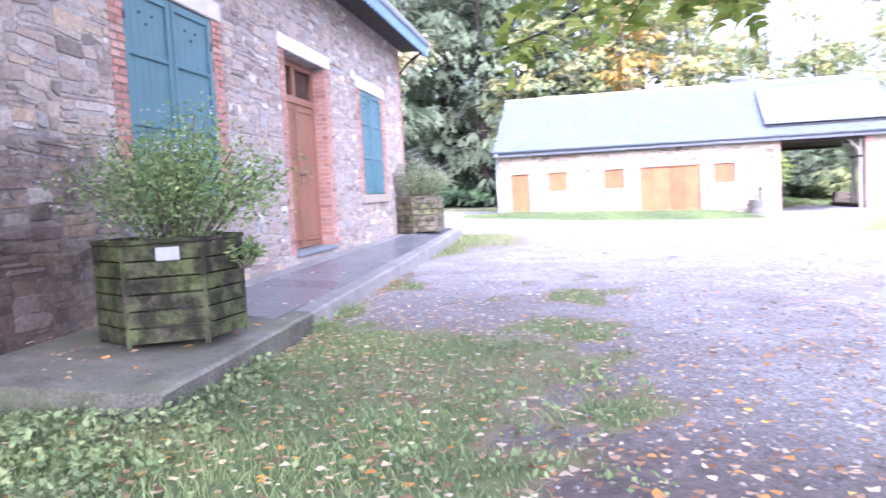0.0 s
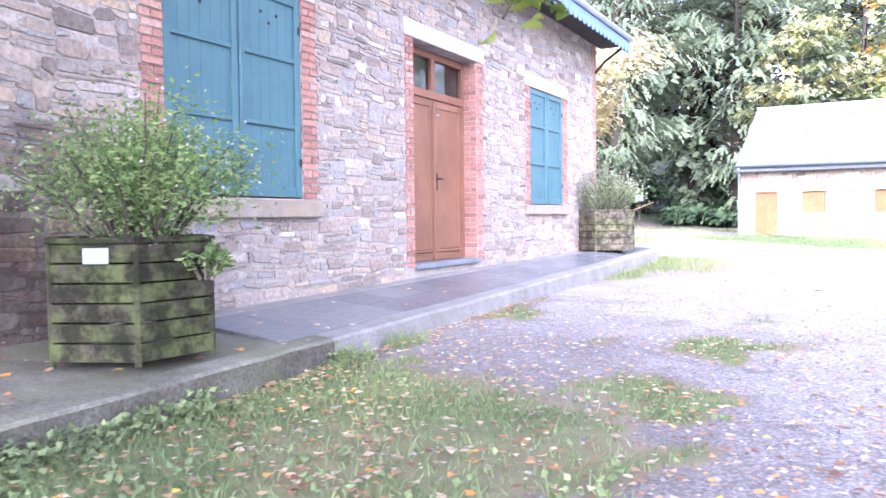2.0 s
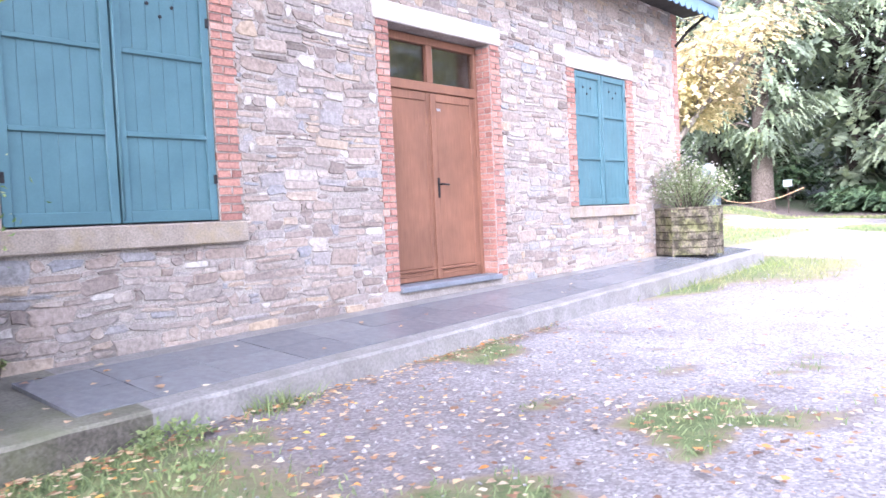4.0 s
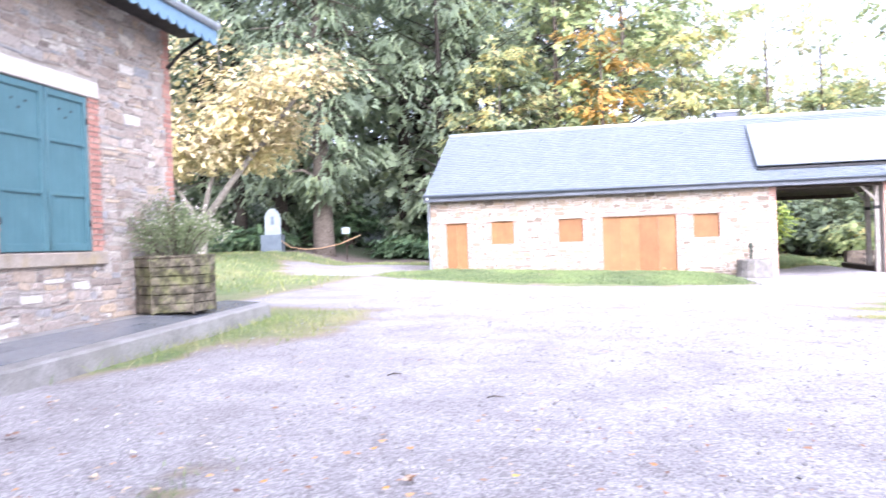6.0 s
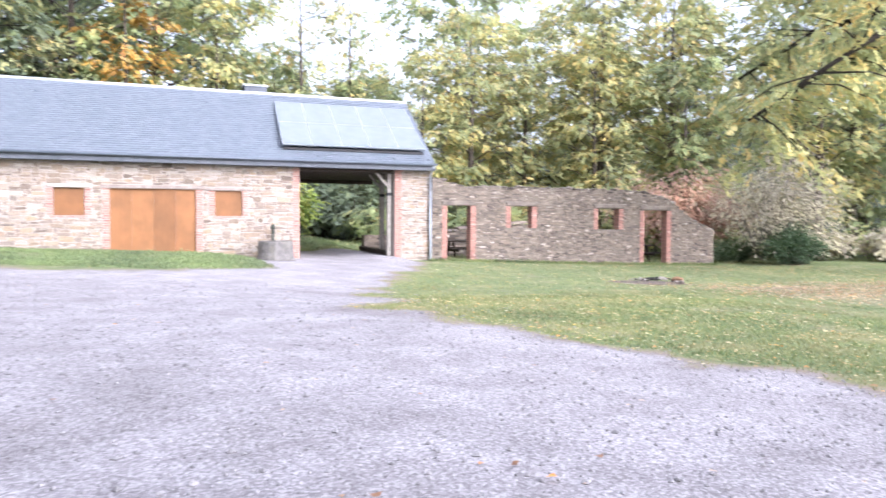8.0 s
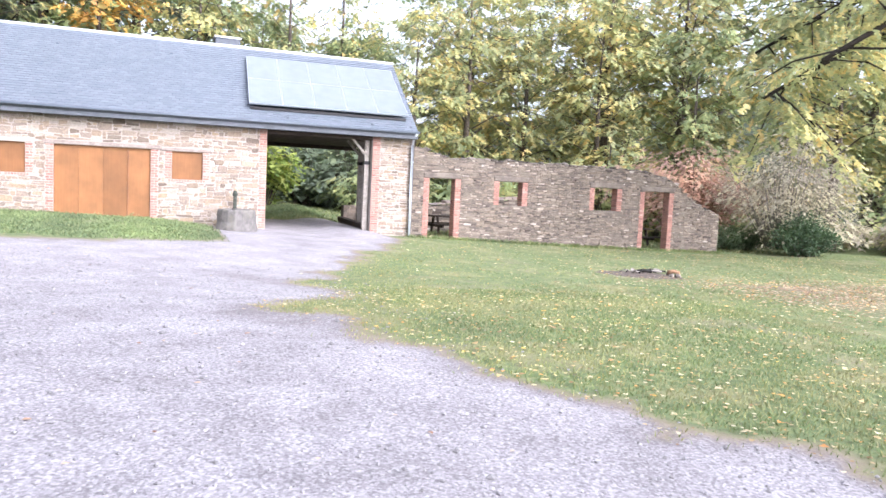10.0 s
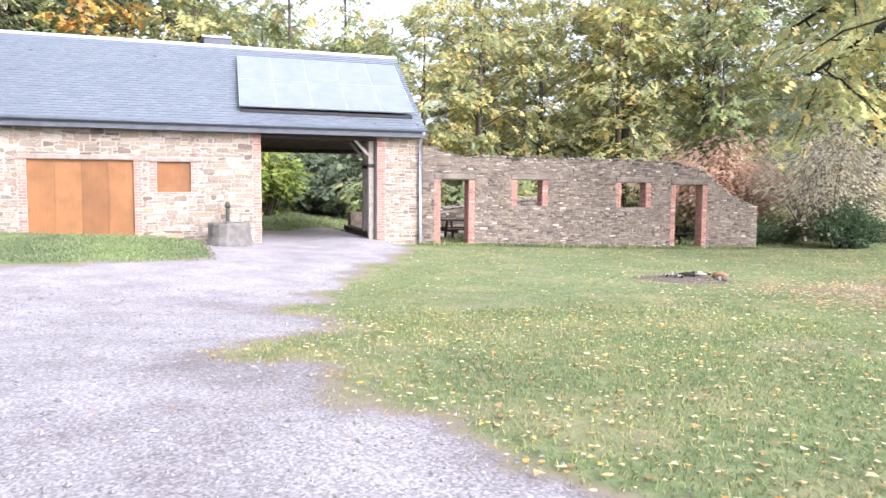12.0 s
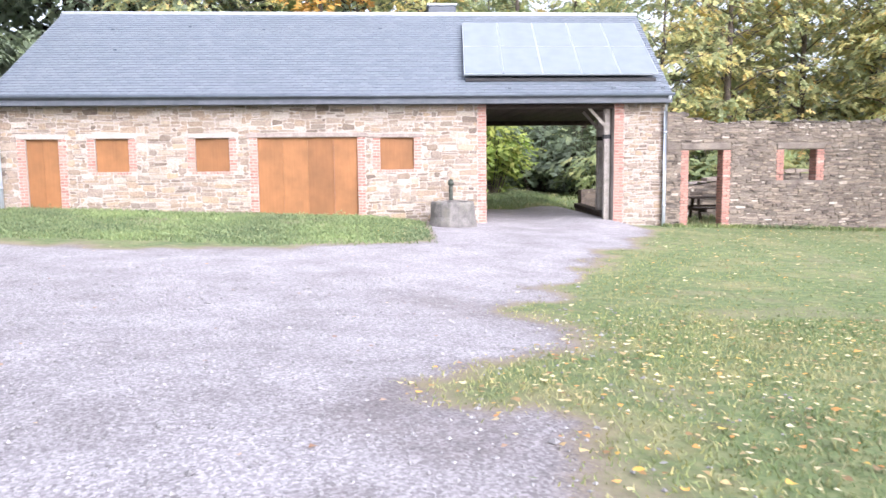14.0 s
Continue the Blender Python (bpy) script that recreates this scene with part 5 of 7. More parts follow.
for i in range(5):
    for j in range(2):
        a, b = S0 + (S1 - S0) * i / 5 + 0.003, S0 + (S1 - S0) * (i + 1) / 5 - 0.003
        c, d = T0 + (T1 - T0) * j / 2 + 0.003, T0 + (T1 - T0) * (j + 1) / 2 - 0.003
        bm = bmesh.new()
        vs = [bm.verts.new(on_roof(u, t, n + lift(t))) for n in (0.10, 0.145) for u, t in ((a, c), (b, c), (b, d), (a, d))]
        for q in ((3, 2, 1, 0), (4, 5, 6, 7), (0, 1, 5, 4), (1, 2, 6, 5), (2, 3, 7, 6), (3, 0, 4, 7)):
            bm.faces.new([vs[k] for k in q])
        fr = part("panel_frame", bm, M["panel_rim"], sp)
        bm = bmesh.new()
        vs = [bm.verts.new(on_roof(u, t, 0.149 + lift(t))) for u, t in ((a + 0.02, c + 0.02), (b - 0.02, c + 0.02), (b - 0.02, d - 0.02), (a + 0.02, d - 0.02))]
        bm.faces.new(vs)
        part("glass", bm, M["solar"], fr)
for t in (T0 + 0.4, T1 - 0.4):
    v, f = [], []
    tube(v, f, [on_roof(S0 + 0.05, t, 0.06), on_roof(S1 - 0.05, t, 0.06)], [0.04, 0.04], 4)
    from_geo("rail", v, f, M["iron"], sp)
# dark strip standing in for the shadow under the array's lower edge
boxpart("bottom_rail", (S0 + 0.1, on_roof(0, T0, 0.06)[1], on_roof(0, T0, 0.03)[2]), (S1, on_roof(0, T0, 0.06)[1] + 0.04, on_roof(0, T0, 0.13)[2]), M["iron"], sp, 0.004)
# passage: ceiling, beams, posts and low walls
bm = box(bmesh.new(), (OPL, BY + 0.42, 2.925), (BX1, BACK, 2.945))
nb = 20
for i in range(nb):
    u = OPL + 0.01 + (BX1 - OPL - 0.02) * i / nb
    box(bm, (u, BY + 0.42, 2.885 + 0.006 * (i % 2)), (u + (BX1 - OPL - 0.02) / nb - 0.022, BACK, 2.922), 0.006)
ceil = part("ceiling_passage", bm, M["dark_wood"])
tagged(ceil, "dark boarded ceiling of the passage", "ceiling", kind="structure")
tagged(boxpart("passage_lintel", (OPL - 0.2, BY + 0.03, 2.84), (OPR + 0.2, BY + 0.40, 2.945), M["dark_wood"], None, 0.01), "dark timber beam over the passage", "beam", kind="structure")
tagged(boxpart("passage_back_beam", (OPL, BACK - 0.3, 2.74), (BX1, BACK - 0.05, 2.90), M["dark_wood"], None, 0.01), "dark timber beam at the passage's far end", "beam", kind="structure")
pz = ground_z(12.1, 35)


def side_x(y):
    """The open side of the passage runs askew, as the roof does."""
    return 11.66 + 0.08 * (y - 33.6)


low = wall_with_holes("wall_passage_low", BY + 0.52, 38.8, -0.9, pz + 0.10, [], lambda u, v, n: (side_x(u) + 0.04 - n, u, v), 0.4, M["ruin_mortar"])
tagged(low, "low stone wall beside the passage", "wall", kind="structure")
bm = box(bmesh.new(), (0, BY + 0.52, pz + 0.10), (0.28, 38.8, pz + 0.25), 0.012)
for vert in bm.verts:
    vert.co.x += side_x(vert.co.y)
sillbeam = part("sill_beam", bm, M["dark_wood"])
tagged(sillbeam, "dark timber sill beam on the low wall", "beam")
for y, foot, dx in ((33.36, pz - 0.2, -0.10), (35.08, pz + 0.25, 0.05)):
    p = thing("timber_post", "silvered timber post with a brace under the passage roof", "post", "passage posts")
    x = side_x(y) + dx
    boxpart("shaft", (x, y - 0.08, foot), (x + 0.16, y + 0.08, 2.88), M["old_wood"], p, 0.012)
    v, f = [], []
    tube(v, f, [(x + 0.06, y - 0.04, 2.35), (x - 0.42, y - 0.06, 2.86)], [0.055, 0.055], 4)
    from_geo("brace", v, f, M["old_wood"], p)
    boxpart("iron_strap", (x - 0.015, y - 0.095, 2.05), (x + 0.175, y + 0.095, 2.16), M["iron"], p, 0.004)
backlow = wall_with_holes("wall_back_low", 12.35, 13.6, -0.9, 0.5, [], lambda u, v, n: (u, 38.9 - n, v), 0.45, M["ruin_mortar"])
tagged(backlow, "low dry stone wall behind the passage", "wall", kind="structure")
lay(rng, stone_cells(rng, 12.35, 13.6, -0.5, 0.52, [], None, 0.07, 0.13, 0.2, 0.5), lambda u, v, n: (u, 38.9 - n, v), "rubble_stones", M["ruin_stone"], backlow)
v, f = [], []
tube(v, f, [(OPL + 0.02, BACK - 0.2, 2.0), (OPL + 0.65, BACK - 0.2, 2.74)], [0.06, 0.06], 4)
tagged(from_geo("brace", v, f, M["dark_wood"]), "dark timber brace at the passage corner", "brace")

# ---- ruined wall ----
WY = 32.95
TOP = [(13.1, 2.80), (13.35, 2.74), (13.8, 2.56), (14.5, 2.46), (17, 2.46), (19.6, 2.44), (21.4, 2.44), (22.3, 2.36), (23.1, 2.22), (23.7, 2.03), (24.1, 1.75), (24.6, 1.38), (25.1, 1.14), (25.6, 0.95), (25.95, 0.84)]
R_HOLES = [(13.71, 14.64, -1.0, 1.72), (16.30, 17.20, 0.90, 1.72), (20.16, 21.14, 0.84, 1.67), (22.37, 23.50, -1.0, 1.62)]


def ruin_top(u):
    return lerp_at(TOP, u) + 0.05 * noise.noise((u * 1.7, 0, 2)) + 0.03 * noise.noise((u * 5, 0, 7))


def on_ruin(u, v, n):
    return (u, WY - n, v)


us = [13.1 + 0.215 * i for i in range(60)] + [25.95]
us = sorted(set([round(u, 3) for u in us] + [h[0] for h in R_HOLES] + [h[1] for h in R_HOLES]))
bm = bmesh.new()
for a, b in zip(us, us[1:]):
    hs = [h for h in R_HOLES if h[0] - 1e-6 <= a and b <= h[1] + 1e-6]
    spans = [(-1.2, None)] if not hs else [(h[3], None) for h in hs] + [(-1.2, h[2]) for h in hs if h[2] > 0]
    for lo, hi in spans:
        za, zb = (ruin_top(a) - 0.06, ruin_top(b) - 0.06) if hi is None else (hi, hi)
        vs = [bm.verts.new(on_ruin(u, z, n)) for n in (0, -0.34) for u, z in ((a, lo), (b, lo), (b, zb), (a, za))]
        for q in ((0, 1, 2, 3), (7, 6, 5, 4), (4, 5, 1, 0), (3, 2, 6, 7), (0, 3, 7, 4), (1, 5, 6, 2)):
            bm.faces.new([vs[i] for i in q])
bmesh.ops.recalc_face_normals(bm, faces=bm.faces[:])
ruin = part("wall_ruin", bm, M["ruin_mortar"])
tagged(ruin, "roofless ruined rubble wall with brick-edged openings", "wall", kind="structure")
rng = random.Random(9)
rh = [(a - 0.2, b + 0.2, c - (0.06 if c > 0 else 1), d + 0.19) for a, b, c, d in R_HOLES]
cells = stone_cells(rng, 13.1, 25.95, -0.9, 2.9, rh, ruin_top, 0.035, 0.085, 0.09, 0.30)
near_ruin = sorted((c for c in cells if c[0] < 19), key=lambda c: abs(c[2] - 1.2) + 0.2 * abs(c[0] - 15))[:260]
kept = set(near_ruin)
lay(rng, [c for c in cells if c not in kept], on_ruin, "rubble_stones", M["ruin_stone"], ruin, (0.002, 0.045), 0.009)
bc = []
for a, b, c, d in R_HOLES:
    lo = c if c > 0 else -0.8
    bc += brick_cells(rng, lo, d, a - 0.2, a) + brick_cells(rng, lo, d, b + 0.2, b)
lay(rng, bc, on_ruin, "jamb_bricks", M["brick_mass"], ruin, (0.012, 0.02), 0.006)
for a, b, c, d in R_HOLES:
    lo = c if c > 0 else -0.8
    lay(rng, brick_cells(rng, lo, d, 0.33, 0.0), (lambda bb: lambda u, v, n: (bb - n, WY + u, v))(b), "reveal_bricks", M["brick_mass"], ruin, (0.006, 0.012), 0.006)
    lay(rng, brick_cells(rng, lo, d, 0.33, 0.0), (lambda aa: lambda u, v, n: (aa + n, WY + u, v))(a), "reveal_bricks", M["brick_mass"], ruin, (0.006, 0.012), 0.006)
    o = boxpart("ruin_lintel", (a - 0.22, WY - 0.03, d + 0.002), (b + 0.22, WY + 0.34, d + 0.185), M["ruin_mortar"], None, 0.03)
    tagged(o, "rough grey stone lintel of the ruin", "lintel", kind="structure")
# loose coping stones along the broken top
V, F = [], []
u = 13.2
while u < 25.8:
    w = rng.uniform(0.12, 0.36)
    h = rng.uniform(0.04, 0.13)
    z = ruin_top(u + w / 2) - 0.07
    for y in (WY + 0.0, WY + 0.15):
        bm = bmesh.new()
        c = (u + w / 2, y + 0.1, z + h / 2)
        r = bmesh.ops.create_icosphere(bm, subdivisions=1, radius=0.5)
        o = len(V)
        for vert in bm.verts:
            p = vert.co
            k = 1 + rng.uniform(-0.15, 0.15)
            V.append((c[0] + p.x * w * k * 1.15, c[1] + p.y * 0.3 * k, c[2] + p.z * h * 1.4 * k))
        bm.verts.index_update()
        F += [tuple(q.index + o for q in f.verts) for f in bm.faces]
        bm.free()
    u += w
o = from_geo("coping_stones", V, F, M["coping"], ruin)
o["kind"] = "stuff"
# the lower ruin wall behind
BACK_TOP = [(13.6, 0.55), (15.5, 0.62), (16.7, 0.80), (18.4, 0.98), (20.0, 1.05), (21.2, 0.8), (22.5, 0.45), (25.9, 0.3)]
V, F = [], []
bu = [13.6 + 12.3 * i / 40 for i in range(41)]
for u in bu:
    z = lerp_at(BACK_TOP, u) - 0.06 + 0.05 * noise.noise((u * 1.8, 3, 3))
    V += [(u, 38.0, -1.2), (u, 38.0, z), (u, 38.5, z), (u, 38.5, -1.2)]
for i in range(40):
    F += [(i * 4 + k, i * 4 + 4 + k, i * 4 + 5 + k, i * 4 + 1 + k) for k in range(3)]
F += [(0, 1, 2, 3), (163, 162, 161, 160)]
back_ruin = from_geo("wall_ruin_back", V, F, M["ruin_mortar"])
tagged(back_ruin, "low ruined stone wall behind the tables", "wall", kind="structure")
lay(rng, stone_cells(rng, 13.6, 25.9, -0.9, 1.15, [], lambda u: lerp_at(BACK_TOP, u), 0.07, 0.14, 0.18, 0.5), lambda u, v, n: (u, 38.0 - n, v), "rubble_stones", M["ruin_stone"], back_ruin, (0.01, 0.04))
V, F = [], []
u = 13.6
while u < 25.8:
    w, h = rng.uniform(0.25, 0.55), rng.uniform(0.07, 0.13)
    z = lerp_at(BACK_TOP, u + w / 2) - 0.02
    v, f = stone_geo(rng, (u, u + w, z, z + h), lambda a, b, n: (a, 38.0 - n, b), 0.01, (0.02, 0.05), -0.45)
    o = len(V)
    V += v
    F += [tuple(k + o for k in g) for g in f]
    u += w
from_geo("cap_stones", V, F, M["stone_mass"], back_ruin)["kind"] = "stuff"


def picnic_table(x, y, label):
    t = thing("picnic_table", label, "picnic table", "picnic tables")
    z = ground_z(x, y)
    for i in range(4):
        boxpart("top_board", (x - 0.9, y - 0.36 + i * 0.185, z + 0.70), (x + 0.9, y - 0.36 + i * 0.185 + 0.175, z + 0.745), M["dark_wood"], t, 0.006)
    for s in (-1, 1):
        boxpart("seat", (x - 0.9, y + s * 0.68 - 0.13, z + 0.40), (x + 0.9, y + s * 0.68 + 0.13, z + 0.445), M["dark_wood"], t, 0.006)
        for e in (-0.6, 0.6):
            v, f = [], []
            tube(v, f, [(x + e, y + s * 0.45, z - 0.03), (x + e, y + s * 0.2, z + 0.70)], [0.05, 0.05], 4)
            from_geo("leg", v, f, M["dark_wood"], t)
    for e in (-0.6, 0.6):
        boxpart("cross_beam", (x + e - 0.04, y - 0.8, z + 0.31), (x + e + 0.04, y + 0.8, z + 0.40), M["dark_wood"], t, 0.006)
    return t


picnic_table(15.85, 36.2, "dark timber picnic table on the grass behind the ruin")
picnic_table(23.6, 35.4, "dark timber picnic table behind the ruined doorway")

# ---- fountain ----
fx, fy = 7.40, 32.12
fz = ground_z(fx, fy) - 0.06
fountain = thing("stone_trough", "round grey stone water trough with iron pump", "fountain")


def octo_ring(r, z, n=16, j=0.0):
    return [(fx + (r + j * noise.noise((k * 3.1, z * 5, r))) * math.cos(2 * math.pi * (k + 0.5) / n), fy + (r + j * noise.noise((k * 3.1, z * 5, r))) * math.sin(2 * math.pi * (k + 0.5) / n), z) for k in range(n)]


prof = [(0.60, fz - 0.1), (0.60, fz + 0.1), (0.56, fz + 0.3), (0.545, fz + 0.62), (0.52, fz + 0.665), (0.40, fz + 0.66), (0.375, fz + 0.62), (0.36, fz + 0.38)]
V, F = [], []
for r, z in prof:
    V += octo_ring(r, z, 16, 0.03)
for i in range(len(prof) - 1):
    for k in range(16):
        F.append((i * 16 + k, i * 16 + (k + 1) % 16, (i + 1) * 16 + (k + 1) % 16, (i + 1) * 16 + k))
F.append(tuple(range((len(prof) - 1) * 16, len(prof) * 16)))
from_geo("basin", V, F, M["trough"], fountain)
boxpart("pump_pillar", (fx - 0.05, fy + 0.44, fz), (fx + 0.05, fy + 0.53, fz + 1.06), M["bronze"], fountain, 0.02)
tubepart("pump_head", [(fx, fy + 0.485, fz + 1.05), (fx, fy + 0.485, fz + 1.10), (fx, fy + 0.485, fz + 1.18), (fx, fy + 0.485, fz + 1.21)], [0.075, 0.082, 0.06, 0.015], M["bronze"], fountain, 10)
tubepart("spout", [(fx, fy + 0.46, fz + 0.98), (fx, fy + 0.26, fz + 0.98), (fx, fy + 0.18, fz + 0.9)], 0.022, M["bronze"], fountain, 8)
boxpart("bridge_stone", (fx - 0.10, fy - 0.5, fz + 0.60), (fx + 0.10, fy + 0.46, fz + 0.675), M["trough"], fountain, 0.02, "worn stone slab across the basin")

# ---- planters ----
HEXA = radians(24)


def planter(cx, cy, side, z0, h, mat, label, name="wooden_planter"):
    """A hexagonal tub of stacked boards with corner posts and a rim."""
    t = thing(name, label, "planter", "planters on the pavement")
    cor = [Vector((cx + side * math.cos(HEXA - 2 * math.pi / 3 + k * math.pi / 3), cy + side * math.sin(HEXA - 2 * math.pi / 3 + k * math.pi / 3), 0)) for k in range(6)]
    rows = 6
    r2 = random.Random(int(cx * 100))
    for k in range(6):
        a, b = cor[k], cor[(k + 1) % 6]
        d = (b - a).normalized()
        nrm = Vector((d.y, -d.x, 0))
        m = Matrix.Translation((a + b) / 2) @ Matrix(((d.x, -nrm.x, 0, 0), (d.y, -nrm.y, 0, 0), (0, 0, 1, 0), (0, 0, 0, 1)))
        w = (b - a).length
        for i in range(rows):
            lo, hi = z0 + 0.03 + (h - 0.06) * i / rows, z0 + 0.03 + (h - 0.06) * (i + 1) / rows
            bm = box(bmesh.new(), (-w / 2 + 0.01, 0.0 + r2.uniform(-0.004, 0.004), lo + 0.005), (w / 2 - 0.01, 0.028, hi - 0.005), 0.005, m)
            part("board", bm, mat, t)
        bm = box(bmesh.new(), (-w / 2 + 0.0, -0.012, z0 + h - 0.03), (w / 2, 0.06, z0 + h + 0.005), 0.006, m)
        part("rim_board", bm, mat, t)
        c = a
        bm = box(bmesh.new(), (-0.02, 0.006, z0), (0.02, 0.03, z0 + h - 0.032), 0.006, Matrix.Translation(a) @ Matrix.Rotation(HEXA - 2 * math.pi / 3 + k * math.pi / 3 + math.pi / 2, 4, "Z"))
        part("corner_post", bm, mat, t)
    V = [(p.x * 0.94 + cx * 0.06, p.y * 0.94 + cy * 0.06, z0 + h - 0.05) for p in cor] + [(cx, cy, z0 + h + 0.0)]
    from_geo("soil", V, [(i, (i + 1) % 6, 6) for i in range(6)], M["soil"], t)
    return t, cor


P1 = (-3.45, 3.67)
P2 = (-3.83, 15.22)
z1p, z2p = slab_z(P1[1], P1[0]) - 0.005, slab_z(P2[1], P2[0]) - 0.01
pl1, cor1 = planter(*P1, 0.55, z1p, 1.13 - z1p, M["planter"], "mossy green hexagonal wooden planter on the pavement")
pl2, cor2 = planter(*P2, 0.55, z2p, 1.36 - z2p, M["planter_dry"], "weathered grey hexagonal wooden planter beside the house corner")
a, b = cor1[0], cor1[1]
d = (b - a).normalized()
nrm = Vector((d.y, -d.x, 0))
m = Matrix.Translation(a + d * 0.31) @ Matrix(((d.x, nrm.x, 0, 0), (d.y, nrm.y, 0, 0), (0, 0, 1, 0), (0, 0, 0, 1)))
part("label_plate", box(bmesh.new(), (-0.08, 0.008, 0.98), (0.08, 0.014, 1.075), 0.002, m), M["paper"], pl1, "small white label")

# ---- plants ----


def leaf_geo(V, F, c, size, r, up=0.0, slim=0.55, face=None):
    """One leaf: a folded diamond with its own turn."""
    d = Vector((r.gauss(0, 1), r.gauss(0, 1), r.gauss(0, 0.55) + up)).normalized()
    s = d.cross(Vector((r.gauss(0, 0.75), r.gauss(0, 0.75), 1.0))).normalized()
    n = d.cross(s) * size * 0.12
    o = len(V)
    c = Vector(c)
    if face is not None:
        n = (face + Vector((r.gauss(0, 0.45), r.gauss(0, 0.45), r.gauss(0, 0.45)))).normalized()
        d = n.cross(d).normalized()
        s = n.cross(d)
        V += [tuple(c - d * size * 0.5), tuple(c + s * size * slim * 0.6 + d * size * 0.2), tuple(c - s * size * slim * 0.5 + d * size * 0.35)]
        F += [(o, o + 1, o + 2)]
        return
    V += [tuple(c - d * size * 0.5), tuple(c + s * size * slim * 0.5 + n), tuple(c + d * size * 0.5), tuple(c - s * size * slim * 0.5 + n)]
    F += [(o, o + 1, o + 2, o + 3)]


def bush(name, cx, cy, z0, rx, ry, rz, n, size, mat, label, category, stems=14, seed=1, blooms=0, bloom=None, stem_mat=None, lean=(0, 0), slim=0.5, sprays=False, twig=1.0):
    r = random.Random(seed)
    t = thing(name, label, category)
    V, F, SV, SF, BV, BF = [], [], [], [], [], []
    tips = []
    for i in range(stems):
        a, e = r.uniform(0, 2 * math.pi), r.random() ** 0.5
        tip = Vector((cx + rx * e * math.cos(a) + lean[0] * r.random(), cy + ry * e * math.sin(a) + lean[1] * r.random(), z0 + rz * (1.0 - 0.55 * e * e) * r.uniform(0.6, 1.08)))
        base = Vector((cx + rx * 0.25 * e * math.cos(a), cy + ry * 0.25 * e * math.sin(a), z0 - 0.04))
        mid = base.lerp(tip, 0.5) + Vector((r.uniform(-0.05, 0.05) * rx, r.uniform(-0.05, 0.05) * ry, rz * 0.12))
        tube(SV, SF, [base, mid, tip], [0.012 * max(1, rz * 0.6) * twig, 0.008 * max(1, rz * 0.6) * twig, 0.003], 4)
        tips.append((base, mid, tip))
    for i in range(n):
        base, mid, tip = tips[r.randrange(stems)]
        f = r.random() ** 0.6
        p = (base.lerp(mid, f * 2) if f < 0.5 else mid.lerp(tip, f * 2 - 1))
        g = 0.16 * min(1.0, 0.35 + f)
        p = p + Vector((r.gauss(0, g * rx), r.gauss(0, g * ry), r.gauss(0, g * rz * 0.6)))
        p.z = max(p.z, z0 + 0.01)
        if sprays:
            out = Vector((p.x - cx, p.y - cy, 0.3 * rz * r.random())) + Vector((r.gauss(0, 0.5), r.gauss(0, 0.5), r.gauss(0, 0.2)))
            spray_geo(V, F, p, out.normalized(), r, size * 2.6 * r.uniform(0.7, 1.3), size * r.uniform(0.8, 1.2), 3, 0.2)
        else:
            leaf_geo(V, F, p, size * r.uniform(0.6, 1.4), r, 0.3, slim)
    for i in range(blooms):
        base, mid, tip = tips[r.randrange(stems)]
        p = tip + Vector((r.gauss(0, 0.13 * rx), r.gauss(0, 0.13 * ry), r.gauss(0.03, 0.1 * rz)))
        for k in range(3):
            leaf_geo(BV, BF, p, size * 0.6, r, 0, 0.9)
    from_geo("stem", SV, SF, stem_mat or M["bark"], t)["kind"] = "stuff"
    from_geo("foliage", V, F, mat, t)["kind"] = "stuff"
    if blooms:
        from_geo("blossom", BV, BF, bloom, t)["kind"] = "stuff"
    return t


bush("planter_shrub", P1[0] + 0.08, P1[1] - 0.02, 1.08, 0.84, 0.78, 0.98, 9000, 0.042, M["shrub"], "leafy green shrub with a few pale blooms in the mossy planter", "shrub", 44, 3, 110, M["petal"])
bush("trailing_plant", P1[0] + 0.56, P1[1] + 0.10, 0.90, 0.16, 0.16, 0.25, 160, 0.07, M["shrub"], "green trailing plant hanging over the planter rim", "plant", 8, 8)
bush("flowering_plant", P2[0] + 0.02, P2[1], 1.3, 0.74, 0.68, 0.9, 5600, 0.06, M["lavender"], "grey-green flowering plant with white heads in the planter", "plant", 50, 5, 280, M["petal"], slim=0.25)
bush("wall_weed", FX + 0.06, 4.62, slab_z(4.6, FX), 0.05, 0.1, 0.16, 60, 0.06, M["blade"], "small grass weed at the foot of the wall", "weed", 6, 9)


def spray_geo(V, F, p, out, r, length, leaf, k=4, droop=0.2, flatness=0.3):
    """A flat spray of leaves along one twig, all joined to it."""
    up = (Vector((0, 0, 1)) + out * 0.45 + Vector((r.gauss(0, flatness), r.gauss(0, flatness), r.gauss(0, flatness)))).normalized()
    side = out.cross(up)
    side = side.normalized() if side.length > 0.01 else Vector((1, 0, 0))
    ax = up.cross(side).normalized()
    if ax.dot(out) < 0:
        ax = -ax
    o = len(V)
    step = length / k
    rach = [p + ax * (step * i) - Vector((0, 0, droop * length * (i / k) ** 2)) for i in range(k + 1)]
    V += [tuple(q) for q in rach]
    for i in range(k):
        for sgn in (-1, 1):
            f = leaf * r.uniform(0.65, 1.3) * (1.0 - 0.25 * abs(i / k - 0.4))
            d = side * sgn * r.uniform(0.7, 1.0) + ax * r.uniform(0.3, 0.9) + up * r.gauss(0, 0.22)
            n = len(V)
            V += [tuple(rach[i] + d * f * 0.5 - ax * f * 0.12), tuple(rach[i] + d * f - Vector((0, 0, f * droop * 0.5)))]
            F.append((o + i, n, n + 1, o + i + 1))


